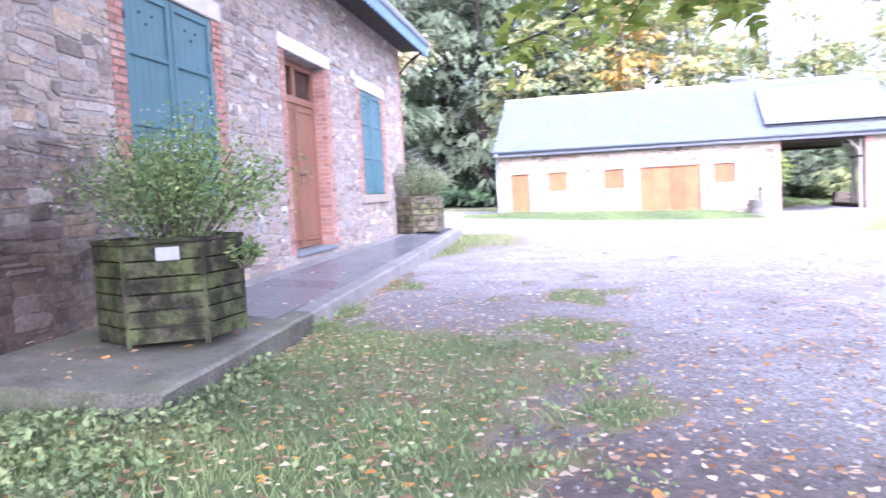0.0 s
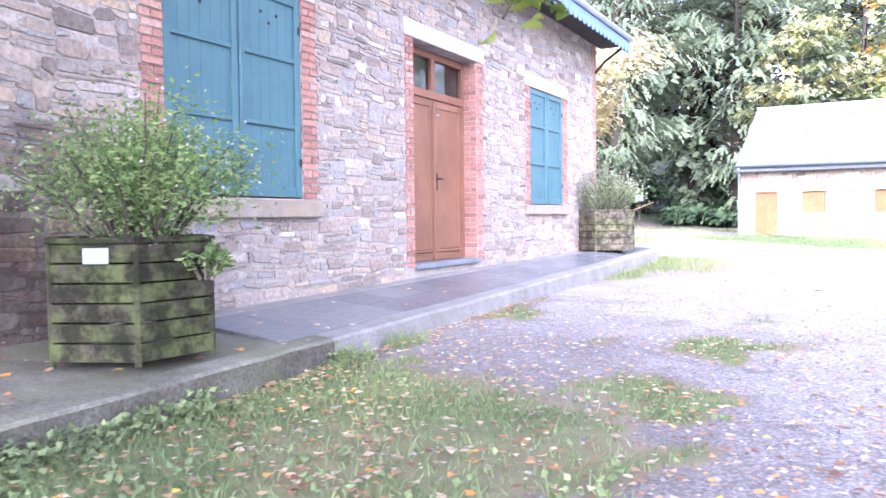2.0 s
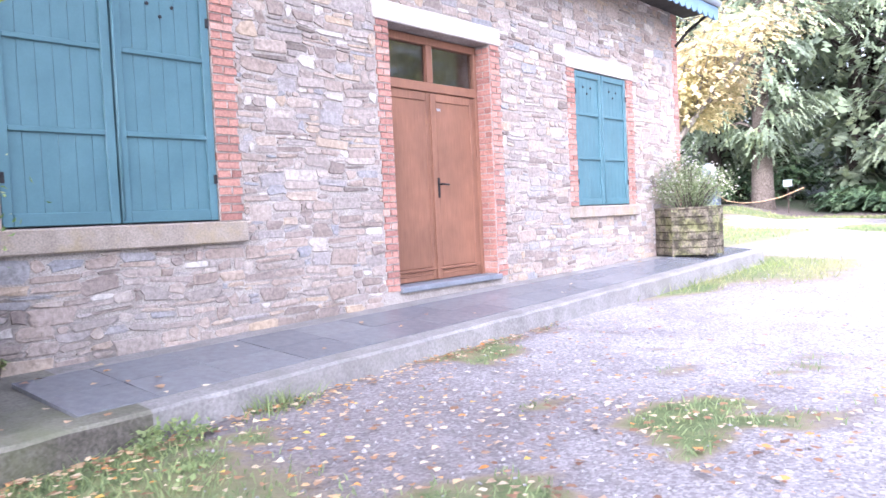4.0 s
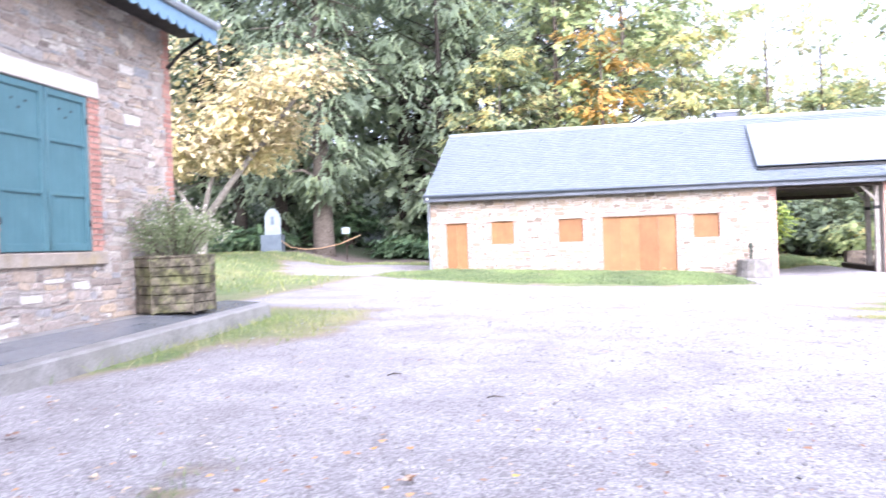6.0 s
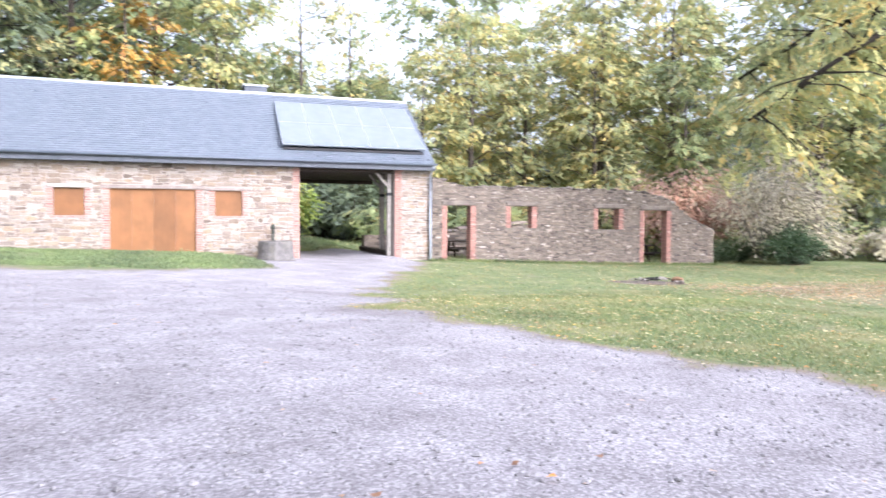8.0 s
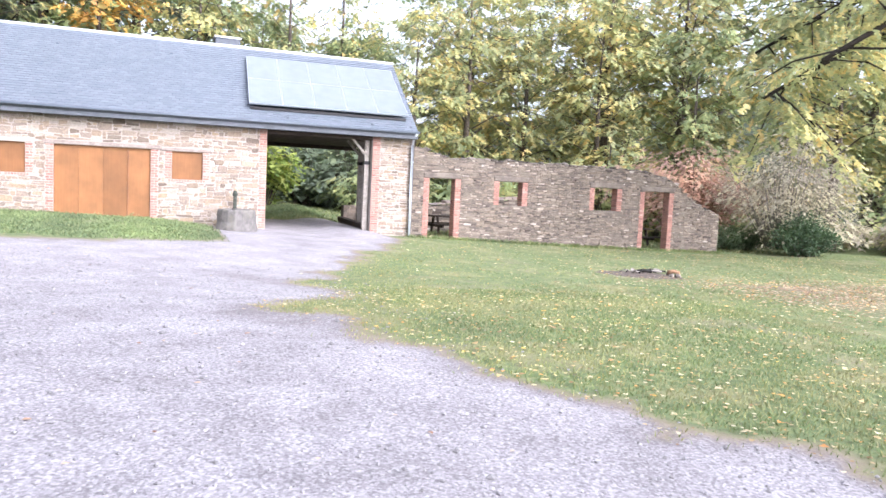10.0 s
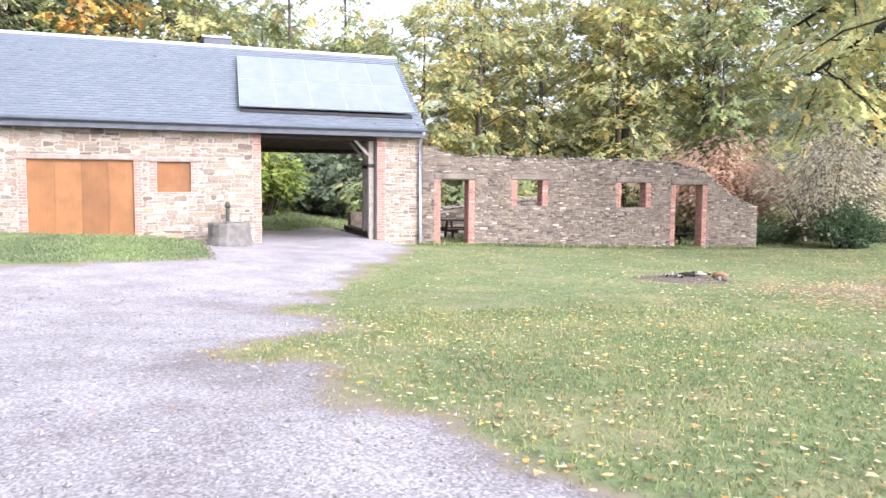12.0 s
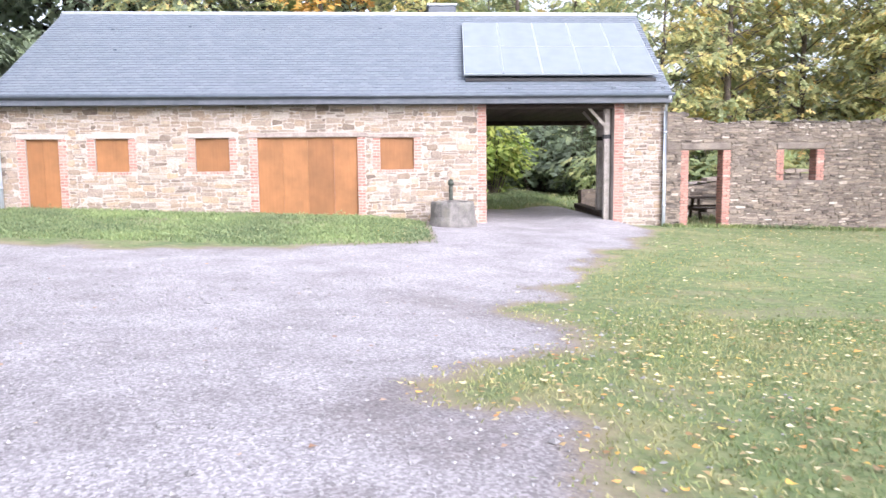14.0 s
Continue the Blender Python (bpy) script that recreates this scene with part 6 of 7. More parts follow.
def tree_meshes(name, seed, height, crown, n_leaf, size, leaf_mat, bark, trunk_r=0.3, first=0.3, droop=0.0, limbs=22, lean=(0, 0), slim=0.6, spread=0.13, pairs=3):
    """A tapered trunk with limbs, and a crown of many leaf sprays along them."""
    r = random.Random(seed)
    V, F, LV, LF = [], [], [], []
    trunk = [Vector((0, 0, -0.5))] + [Vector((lean[0] * f * f + r.uniform(-0.1, 0.1) * f, lean[1] * f * f + r.uniform(-0.1, 0.1) * f, height * f)) for f in (0.02, 0.2, 0.4, 0.6, 0.8, 1.0)]
    tube(V, F, trunk, [trunk_r * 1.35, trunk_r * 1.15, trunk_r * 0.9, trunk_r * 0.7, trunk_r * 0.5, trunk_r * 0.28, 0.03], 9)
    ends = []
    for i in range(limbs):
        f = first + (1 - first) * (i + r.random()) / limbs
        base = Vector((lean[0] * f * f, lean[1] * f * f, height * f))
        a = i * 2.4 + r.uniform(-0.5, 0.5)
        reach = crown * (math.sin(math.pi * min(1, 0.18 + 0.82 * (1 - (f - first) / (1 - first)))) ** 0.6) * r.uniform(0.7, 1.15) + 0.3
        rise = reach * (0.45 - droop) * r.uniform(0.5, 1.3)
        tip = base + Vector((reach * math.cos(a), reach * math.sin(a), rise))
        mid = base.lerp(tip, 0.5) + Vector((0, 0, reach * (0.10 + droop * 0.3)))
        tube(V, F, [base, mid, tip], [trunk_r * 0.3 * (1.1 - f), trunk_r * 0.18 * (1.1 - f), 0.015], 5)
        ends.append((base, mid, tip, reach))
        for s in range(2):
            g = r.uniform(0.35, 0.75)
            b2 = mid.lerp(tip, g * 2 - 1) if g > 0.5 else base.lerp(mid, g * 2)
            t2 = b2 + Vector((r.uniform(-0.6, 0.6) * reach, r.uniform(-0.6, 0.6) * reach, r.uniform(-0.1, 0.45) * reach))
            tube(V, F, [b2, t2], [trunk_r * 0.1, 0.01], 4)
            ends.append((b2, b2.lerp(t2, 0.5), t2, reach * 0.7))
    n_sprays = n_leaf
    clumps = max(20, n_sprays // 9)
    for i in range(clumps):
        base, mid, tip, reach = ends[r.randrange(len(ends))]
        f = 0.4 + 0.62 * r.random() ** 0.6
        c = base.lerp(mid, f * 2) if f < 0.5 else mid.lerp(tip, f * 2 - 1)
        g = spread * reach + 0.1
        c = c + Vector((r.gauss(0, g), r.gauss(0, g), r.gauss(0, g * 0.5)))
        wide = r.uniform(0.5, 1.1)
        for k in range(9):
            p = c + Vector((r.gauss(0, 0.42), r.gauss(0, 0.42), r.gauss(0, 0.20))) * wide
            out = Vector((p.x - base.x * 0.5, p.y - base.y * 0.5, 0)).normalized() + (p - c) * 0.7 + Vector((r.gauss(0, 0.3), r.gauss(0, 0.3), r.gauss(0, 0.15) - droop * 0.6))
            spray_geo(LV, LF, p, out.normalized(), r, size * slim * r.uniform(0.8, 1.3), size * r.uniform(0.8, 1.2), pairs, 0.15 + droop)
    t = thing(name, "tree", "tree")
    from_geo("trunk", V, F, bark, t, smooth=True)
    from_geo("crown", LV, LF, leaf_mat, t)
    return t


def plant(ob, x, y, scale, turn, label, z=None):
    m = pose(x, y, (ground_z(x, y) if z is None else z) - 0.02, 0, 0, turn)
    o = copy_thing(ob, m)
    o.scale = (scale, scale, scale)
    o["label"] = label
    return o


LAB = {"g": "tall broadleaf tree with green and yellowing leaves", "a": "tall broadleaf tree turning yellow in autumn", "s": "tall dark green spruce tree", "o": "broadleaf tree with orange autumn leaves"}
green_a = tree_meshes("broadleaf_tree", 1, 17, 4.6, 2050, 0.225, M["green"], M["bark"], 0.32, 0.12, limbs=34, slim=2.6, spread=0.15)
green_b = tree_meshes("broadleaf_tree", 2, 16, 5.2, 2150, 0.23, M["green"], M["bark"], 0.34, 0.10, limbs=34, slim=2.6, spread=0.15)
autumn_a = tree_meshes("broadleaf_tree", 3, 15, 4.4, 2500, 0.19, M["autumn"], M["bark"], 0.28, 0.14, limbs=34, slim=2.6, spread=0.16)
orange_a = tree_meshes("broadleaf_tree", 6, 13, 1.9, 520, 0.18, M["orange"], M["bark"], 0.2, 0.35, limbs=12, slim=2.4)
thin_a = tree_meshes("sparse_tree", 7, 15, 2.6, 520, 0.16, M["autumn"], M["bark"], 0.16, 0.3, limbs=26, slim=2.4)
spruce_a = tree_meshes("spruce_tree", 4, 20, 4.6, 2150, 0.125, M["spruce"], M["dark_bark"], 0.42, 0.09, 0.22, 56, slim=6.4, spread=0.14, pairs=5)
beech_dark = tree_meshes("beech_tree", 8, 14, 5.0, 1350, 0.26, M["spruce"], M["dark_bark"], 0.5, 0.1, 0.18, 34, slim=3.0)
rt = random.Random(77)
plan = [
    # dark wood to the left and behind
    (spruce_a, "s", -30, 50, 1.0), (spruce_a, "s", -25, 46, 0.95), (spruce_a, "s", -20, 51, 1.05), (spruce_a, "s", -16.5, 49.5, 1.0), (beech_dark, "s", -9, 51, 1.1),
    (spruce_a, "s", -5, 53, 1.0), (beech_dark, "s", -14, 54, 1.15), (spruce_a, "s", -1, 56, 1.1), (beech_dark, "s", -24, 54, 1.1), (spruce_a, "s", -34, 42, 1.0), (spruce_a, "s", -9.5, 58, 1.2),
    (beech_dark, "s", -3.5, 49, 0.75), (spruce_a, "s", -28, 38, 1.0), (spruce_a, "s", -38, 54, 1.2), (beech_dark, "s", -19, 60, 1.3),
]
# green and yellow trees behind the barn
plan += [
    (spruce_a, "s", -6.0, 47.5, 0.85), (green_b, "g", 0.5, 50, 1.02), (green_a, "g", 4.5, 53, 1.1), (orange_a, "o", 3.0, 47.5, 0.98), (green_b, "g", 8, 56, 0.92), (autumn_a, "a", -2.5, 46.5, 0.68),
    (thin_a, "a", 12.0, 50, 0.98), (thin_a, "a", 15.0, 51, 0.95), (autumn_a, "a", 7.5, 50.5, 0.78), (green_a, "g", 11.0, 53.0, 0.55), (green_b, "g", 15.5, 51, 0.5), (green_a, "g", 13, 60, 0.6), (green_b, "g", 19, 62, 0.62),
]
# the wood to the right
plan += [
    (autumn_a, "a", 21.0, 47, 0.80), (autumn_a, "a", 25, 48, 0.78), (autumn_a, "a", 29, 46, 0.95), (autumn_a, "a", 27.4, 44.2, 0.72), (green_b, "g", 31.5, 41.5, 0.6), (autumn_a, "a", 33, 44.5, 1.0), (autumn_a, "a", 36, 49, 1.05), (green_a, "g", 39, 41, 1.0),
    (green_b, "g", 42, 34, 1.1), (autumn_a, "a", 45, 42, 1.2), (autumn_a, "a", 36.5, 37, 0.9), (green_a, "g", 50, 34, 1.25), (green_b, "g", 24, 56, 1.0), (autumn_a, "a", 17.5, 45.5, 0.62), (autumn_a, "a", 31, 52, 0.95), (autumn_a, "a", 23.0, 51, 0.72),
]
# deeper rows that close the wood
plan += [
    (beech_dark, "s", -44, 62, 1.4), (beech_dark, "s", -36, 66, 1.4), (beech_dark, "s", -29, 62, 1.3), (beech_dark, "s", -11, 66, 1.4), (beech_dark, "s", -4, 64, 1.3), (beech_dark, "s", 3, 66, 1.3),
    (autumn_a, "a", 30, 60, 0.8), (autumn_a, "a", 37, 58, 0.9), (autumn_a, "a", 44, 54, 0.9), (green_b, "g", 51, 46, 0.9), (autumn_a, "a", 54, 38, 0.9), (green_b, "g", 53, 28, 1.0), (beech_dark, "s", -30, 30, 1.0), (beech_dark, "s", -26, 42, 0.9),
    (green_b, "g", 10.5, 66, 0.7), (green_a, "g", 17, 54, 0.55),
]
# behind and beside the camera, out of view
plan += [
    (green_a, "g", 20, -16, 1.0), (autumn_a, "a", 8, -22, 1.1), (green_b, "g", -10, -18, 1.0), (spruce_a, "s", -24, 8, 0.9), (spruce_a, "s", -24, 24, 0.9),
]
for ob, key, x, y, s in plan:
    plant(ob, x, y, s, rt.uniform(0, 360), LAB[key])
for ob in (green_a, green_b, autumn_a, orange_a, thin_a, spruce_a, beech_dark):
    for o in (*ob.children_recursive, ob):
        bpy.data.objects.remove(o)

# undergrowth in front of the wood, seen under the crowns
UNDER = [
        (-22, 47, 3.0, 2.0, "ivy", "dark evergreen undergrowth at the wood edge"), (-17.5, 47.5, 2.6, 1.6, "ivy", "dark evergreen undergrowth at the wood edge"), (-6, 48, 2.8, 1.7, "ivy", "dark laurel undergrowth beside the path"), (-8.5, 48.5, 2.2, 1.5, "ivy", "dark laurel undergrowth beside the path"),
        (-24, 56, 5, 5, "ivy", "dark evergreen undergrowth deep in the wood"), (-17, 57, 5, 5, "ivy", "dark evergreen undergrowth deep in the wood"), (-9.5, 56, 5, 5, "ivy", "dark evergreen undergrowth deep in the wood"), (-2.5, 55, 5, 5, "ivy", "dark evergreen undergrowth deep in the wood"), (-13.2, 51, 3, 3, "ivy", "dark evergreen undergrowth behind the conifer"), (-31, 50, 5, 5, "ivy", "dark evergreen undergrowth deep in the wood")]
UNDER += [(-2, 47, 3.0, 2.2, "ivy", "dark evergreen undergrowth at the wood edge"), (10.0, 45.2, 1.9, 3.9, "lime", "bright green leafy shrub beyond the passage"), (12.4, 48.2, 2.4, 4.4, "spruce", "dark evergreen shrub beyond the passage"), (14.4, 46.8, 2.0, 4.2, "spruce", "dark evergreen shrub beyond the passage"), (12.2, 48.5, 2.6, 3.0, "spruce", "dark green leafy shrub beyond the passage"),
        (16, 45, 3.0, 2.6, "green", "green leafy shrub behind the ruin"), (21, 44, 3.0, 2.6, "green", "green leafy shrub behind the ruin"), (34, 36, 3.0, 1.8, "greybush", "grey-green bramble thicket beyond the lawn"), (37.5, 33, 3.0, 1.6, "greybush", "grey-green bramble thicket beyond the lawn"), (32.5, 39, 3.0, 2.2, "green", "green leafy shrub by the meadow"), (40, 29, 4, 4, "green", "tall green shrub at the wood edge"), (41, 36, 4, 4, "green", "tall green shrub at the wood edge"), (37, 41, 4, 4, "autumn", "tall yellowing shrub at the wood edge"), (46, 31, 5, 5, "autumn", "tall yellowing shrub at the wood edge"), (29, 42, 4, 3.5, "green", "tall green shrub at the wood edge"), (24.5, 44, 4, 3.5, "autumn", "tall yellowing shrub at the wood edge"), (27.0, 42, 3.4, 6.0, "autumn", "tall yellowing shrub at the wood edge"), (20.0, 45.5, 3.4, 4.5, "green", "tall green shrub at the wood edge")]
for i, (x, y, w, h, mat, lab) in enumerate(UNDER):
    bush("shrub", x, y, ground_z(x, y), w, w * 0.7, h, 720, 0.185, M[mat], lab, "shrub", 40, 100 + i, sprays=True)

# yellow tree by the track: forked pale stem
yt = thing("yellow_tree", "small forked tree with pale stem and yellow leaves", "tree")
yx, yy = -13.05, 33.0
yz = ground_z(yx, yy)
r = random.Random(21)
V, F = [], []
fork = Vector((yx + 0.05, yy, yz + 1.25))
tube(V, F, [(yx, yy, yz - 0.3), (yx, yy, yz + 0.05), (yx + 0.02, yy, yz + 0.6), fork], [0.36, 0.27, 0.24, 0.26], 9)
limbs = [(fork, Vector((yx + 1.4, yy + 0.1, yz + 3.0)), Vector((yx + 4.5, yy + 0.2, yz + 6.5)), 0.17), (fork, Vector((yx + 0.3, yy + 0.3, yz + 2.8)), Vector((yx + 1.6, yy + 0.5, yz + 6.3)), 0.13), (fork, Vector((yx - 0.7, yy, yz + 2.4)), Vector((yx - 1.8, yy - 0.2, yz + 4.6)), 0.13)]
twigs = []
for p, q, s, w in limbs:
    tube(V, F, [p, q, s], [w, w * 0.75, w * 0.45], 7)
    for k in range(18):
        b = q.lerp(s, r.uniform(0.05, 1.0))
        t = b + Vector((r.uniform(-2.3, 2.4), r.uniform(-2.2, 2.2), r.uniform(-0.4, 3.0)))
        tube(V, F, [b, b.lerp(t, 0.5) + Vector((0, 0, 0.2)), t], [w * 0.3, w * 0.18, 0.015], 5)
        twigs.append((b, t))
from_geo("trunk", V, F, M["pale_bark"], yt, smooth=True)
V, F = [], []
for i in range(7000):
    b, t = twigs[r.randrange(len(twigs))]
    p = b.lerp(t, 0.25 + 0.8 * r.random()) + Vector((r.gauss(0, 0.42), r.gauss(0, 0.42), r.gauss(0, 0.36)))
    if p.z < yz + 3.5 + 0.7 * noise.noise((p.x, p.y, 2)):
        continue
    out = (t - b).normalized() + Vector((r.gauss(0, 0.5), r.gauss(0, 0.5), r.gauss(0, 0.25)))
    spray_geo(V, F, p, out.normalized(), r, 0.30, 0.12, 3, 0.3)
from_geo("crown", V, F, M["yellow"], yt)

# great conifer trunk and its skirts
big = tree_meshes("great_conifer", 31, 22, 5.5, 3800, 0.125, M["spruce"], M["bark"], 0.52, 0.13, 0.28, 66, slim=6.4, spread=0.13, pairs=5)
big["label"] = "great dark conifer with a bare lower trunk and drooping boughs"
big.matrix_basis = pose(-12.3, 45.2, ground_z(-12.3, 45.2))

# information stand and rope at the edge of the wood
stand = thing("information_stand", "grey plinth with an arched white slate plate", "sign")
sx, sy = -14.9, 44.0
sz = ground_z(sx, sy)
boxpart("plinth", (sx - 0.6, sy, sz - 0.1), (sx + 0.6, sy + 0.5, sz + 0.95), M["panel_grey"], stand, 0.02)
bm = bmesh.new()
pts = [(-0.42, 0.95), (0.5, 0.95), (0.5, 1.75)] + [(0.04 + 0.46 * math.cos(a), 1.75 + 0.62 * math.sin(a)) for a in [math.pi * k / 10 for k in range(1, 10)]] + [(-0.42, 1.75)]
a = [bm.verts.new((sx + p, sy + 0.2, sz + q)) for p, q in pts]
b = [bm.verts.new((sx + p, sy + 0.26, sz + q)) for p, q in pts]
bm.faces.new(a)
bm.faces.new(b[::-1])
for i in range(len(pts)):
    bm.faces.new((a[i], b[i], b[(i + 1) % len(pts)], a[(i + 1) % len(pts)]))
bmesh.ops.recalc_face_normals(bm, faces=bm.faces[:])
part("plate", bm, M["white"], stand)
boxpart("emblem", (sx - 0.06, sy + 0.188, sz + 1.5), (sx + 0.14, sy + 0.197, sz + 1.95), M["panel_grey"], stand, 0.01)
ropep = [(-14.3, 44.0, sz + 0.62), (-13.9, 44.2, sz + 0.25), (-13.1, 44.3, sz + 0.1), (-12.2, 44.3, sz + 0.12), (-11.2, 44.4, sz + 0.30), (-10.1, 44.8, sz + 0.75)]
tagged(tubepart("rope_barrier", ropep, 0.024, M["rope"], None, 6), "pale slack rope strung across the woodland path", "rope")
ws = thing("small_sign", "small white sign on a stake by the wood", "sign")
boxpart("plate", (-11.2, 45.0, 2.15), (-10.75, 45.03, 2.5), M["white"], ws, 0.004)
boxpart("stake", (-11.0, 45.03, ground_z(-11, 45) - 0.1), (-10.94, 45.07, 2.3), M["dark_wood"], ws, 0.004)

# bushes at the end of the ruin
bush("red_bush", 28.4, 37.8, ground_z(27, 37.5) + 0.6, 4.2, 1.6, 4.0, 4600, 0.09, M["red"], "spreading bush with dull red autumn leaves", "bush", 70, 41, stem_mat=M["bark"], sprays=True, twig=0.4)
bush("grey_bush", 30.4, 33.9, ground_z(30, 33.6) + 0.3, 4.0, 2.2, 5.2, 5200, 0.065, M["greybush"], "bare grey twiggy bush above the ivy", "bush", 190, 42, stem_mat=M["pale_bark"], sprays=True, twig=0.4)
bush("ivy_mound", 30.0, 32.4, ground_z(30, 32.4) - 0.05, 1.65, 0.9, 1.9, 7000, 0.12, M["ivy"], "dark ivy-covered stump under the bush", "ivy", 70, 43)
bush("hedge", 28.9, 35.2, ground_z(28.9, 35.2) - 0.05, 1.75, 0.8, 1.2, 6500, 0.10, M["shrub_dull"], "low clipped ivy hedge past the ruin", "hedge", 80, 44)

# overhanging limbs: a great tree to the right of the lawn, and one beside the start


def limb_tree(name, label, x, y, height, trunk_r, limbs, leaf_n, size, mat, seed, bark, gauss=0.5, twig=1.3):
    t = thing(name, label, "tree")
    r = random.Random(seed)
    z = ground_z(x, y)
    V, F, LV, LF = [], [], [], []
    tube(V, F, [(x, y, z - 0.4), (x, y, z + 0.1), (x, y, z + height * 0.5), (x + 0.2, y, z + height)], [trunk_r * 1.4, trunk_r * 1.1, trunk_r * 0.85, trunk_r * 0.25], 10)
    tw = []
    for pts, w in limbs:
        pts = [Vector(p) for p in pts]
        tube(V, F, pts, [w * 1.25 * (1 - 0.75 * i / (len(pts) - 1)) for i in range(len(pts))], 6)
        for k in range(26):
            i = r.randrange(1, len(pts))
            b = pts[i - 1].lerp(pts[i], r.random())
            e = b + Vector((r.uniform(-twig, twig), r.uniform(-twig, twig), r.uniform(-twig, twig * 0.7)))
            tube(V, F, [b, b.lerp(e, 0.5) + Vector((0, 0, 0.1 * twig)), e], [w * 0.24, w * 0.16, 0.008], 4)
            tw.append((b, e))
    for i in range(leaf_n):
        b, e = tw[r.randrange(len(tw))]
        p = b.lerp(e, 0.2 + 0.85 * r.random()) + Vector((r.gauss(0, gauss * 0.4), r.gauss(0, gauss * 0.4), r.gauss(0, gauss * 0.3)))
        out = (e - b).normalized() + Vector((r.gauss(0, 0.5), r.gauss(0, 0.5), r.gauss(0, 0.2)))
        if size > 0.12:
            spray_geo(LV, LF, p, out.normalized(), r, size * 3.0, size * r.uniform(0.8, 1.2), 4, 0.25)
        else:
            spray_geo(LV, LF, p, out.normalized(), r, size * 1.1, size * r.uniform(0.8, 1.2), 2, 0.3)
    from_geo("trunk", V, F, bark, t, smooth=True)
    from_geo("crown", LV, LF, mat, t)
    return t


limb_tree("oak_tree", "great spreading tree with dark limbs over the lawn", 31.5, 22, 14, 0.55,
          [([(31.5, 22, 8.5), (28.5, 23.3, 9.2), (25.5, 24.2, 7.6), (22.0, 25.0, 5.4)], 0.2), ([(31.5, 22, 7.5), (28, 24.5, 7.6), (25, 26.5, 6.4), (22.4, 27.5, 4.6)], 0.17),
           ([(31.5, 22, 10), (27, 25, 11.5), (23.5, 27, 11.0), (20.5, 28, 9.4)], 0.18), ([(31.5, 22, 9), (30, 26, 9.5), (28, 30, 8.6), (26.2, 32, 7.0)], 0.16), ([(31.5, 22, 11), (28, 22, 13), (24, 24, 12.6), (21, 26, 11.5)], 0.16)],
          6500, 0.13, M["autumn"], 51, M["dark_bark"], 0.8, 2.4)
limb_tree("lime_tree", "tree beside the yard with low leafy branches", 6.4, 0.6, 9, 0.32,
          [([(6.4, 0.6, 3.6), (3.6, 1.5, 3.5), (1.4, 2.3, 2.85), (0.2, 3.0, 2.5), (-0.4, 3.5, 2.42), (-0.85, 3.9, 2.36)], 0.022), ([(6.4, 0.6, 4.2), (3.6, 1.2, 3.6), (1.8, 1.9, 2.7), (1.15, 2.25, 2.2)], 0.018), ([(3.6, 1.5, 3.5), (1.0, 3.0, 2.75), (0.2, 3.2, 2.45)], 0.018),
           ([(3.6, 1.2, 3.6), (1.8, 1.8, 2.7), (1.0, 2.2, 2.35), (0.4, 2.3, 2.32), (-0.1, 2.4, 2.38), (-0.45, 2.5, 2.34)], 0.014), ([(3.6, 1.2, 3.6), (2.0, 2.1, 2.7), (1.3, 2.3, 2.3)], 0.014),
           ([(6.4, 0.6, 4.6), (6.0, 3.0, 5.0), (5.4, 4.6, 4.6)], 0.08), ([(6.4, 0.6, 5.0), (7.6, -1.2, 6.0), (8.4, -2.6, 6.4)], 0.08)],
          1500, 0.07, M["branch_leaf"], 52, M["bark"], 0.14, 0.26)

# high crowns out of view, added to shade the start of the walk
canopy = tree_meshes("shade_tree", 61, 12, 6.8, 1700, 0.33, M["green"], M["bark"], 0.3, 0.38, 0.05, 40, slim=3.0)
plant(canopy, -4.6, -5.2, 1.0, 80, "unseen green tree added to shade the start of the path")
canopy["label"] = "unseen green tree added to shade the near yard"
canopy.matrix_basis = pose(1.9, -4.3, ground_z(1.9, -4.3))

# ---- fire place ----
fpx, fpy = 16.3, 24.7
fpz = ground_z(fpx, fpy)
fire = thing("fire_place", "burnt-out fire place with ash and charred logs", "fire place")
V, F = [(fpx, fpy, fpz + 0.06)], []
for k in range(24):
    a = 2 * math.pi * k / 24
    q = 1.0 + 0.2 * noise.noise((math.cos(a) * 2, math.sin(a) * 2, 1))
    V.append((fpx + 1.15 * q * math.cos(a), fpy + 0.9 * q * math.sin(a), ground_z(fpx + 1.15 * q * math.cos(a), fpy + 0.9 * q * math.sin(a)) + 0.004))
F = [(0, 1 + k, 1 + (k + 1) % 24) for k in range(24)]
from_geo("ash_bed", V, F, M["ash"], fire)
rf = random.Random(12)
logs = [((0.72, -0.1), (0.98, -0.22), 0.05, "cut_wood")]
for k in range(13):
    a, d = rf.uniform(0, 6.28), rf.uniform(0, 0.6)
    c0, c1, e, h = d * math.cos(a), d * math.sin(a) * 0.6, rf.uniform(0, 6.28), rf.uniform(0.1, 0.42)
    logs.append(((c0 - h * math.cos(e), c1 - h * math.sin(e) * 0.5), (c0 + h * math.cos(e), c1 + h * math.sin(e) * 0.5), rf.uniform(0.014, 0.042), "char" if rf.random() < 0.65 else "old_wood"))
for p, q, w, mt in logs:
    tubepart("log", [(fpx + p[0], fpy + p[1], fpz + 0.09), (fpx + (p[0] + q[0]) / 2, fpy + (p[1] + q[1]) / 2, fpz + 0.12), (fpx + q[0], fpy + q[1], fpz + 0.08)], [w, w * 1.05, w * 0.9], M[mt], fire, 8)
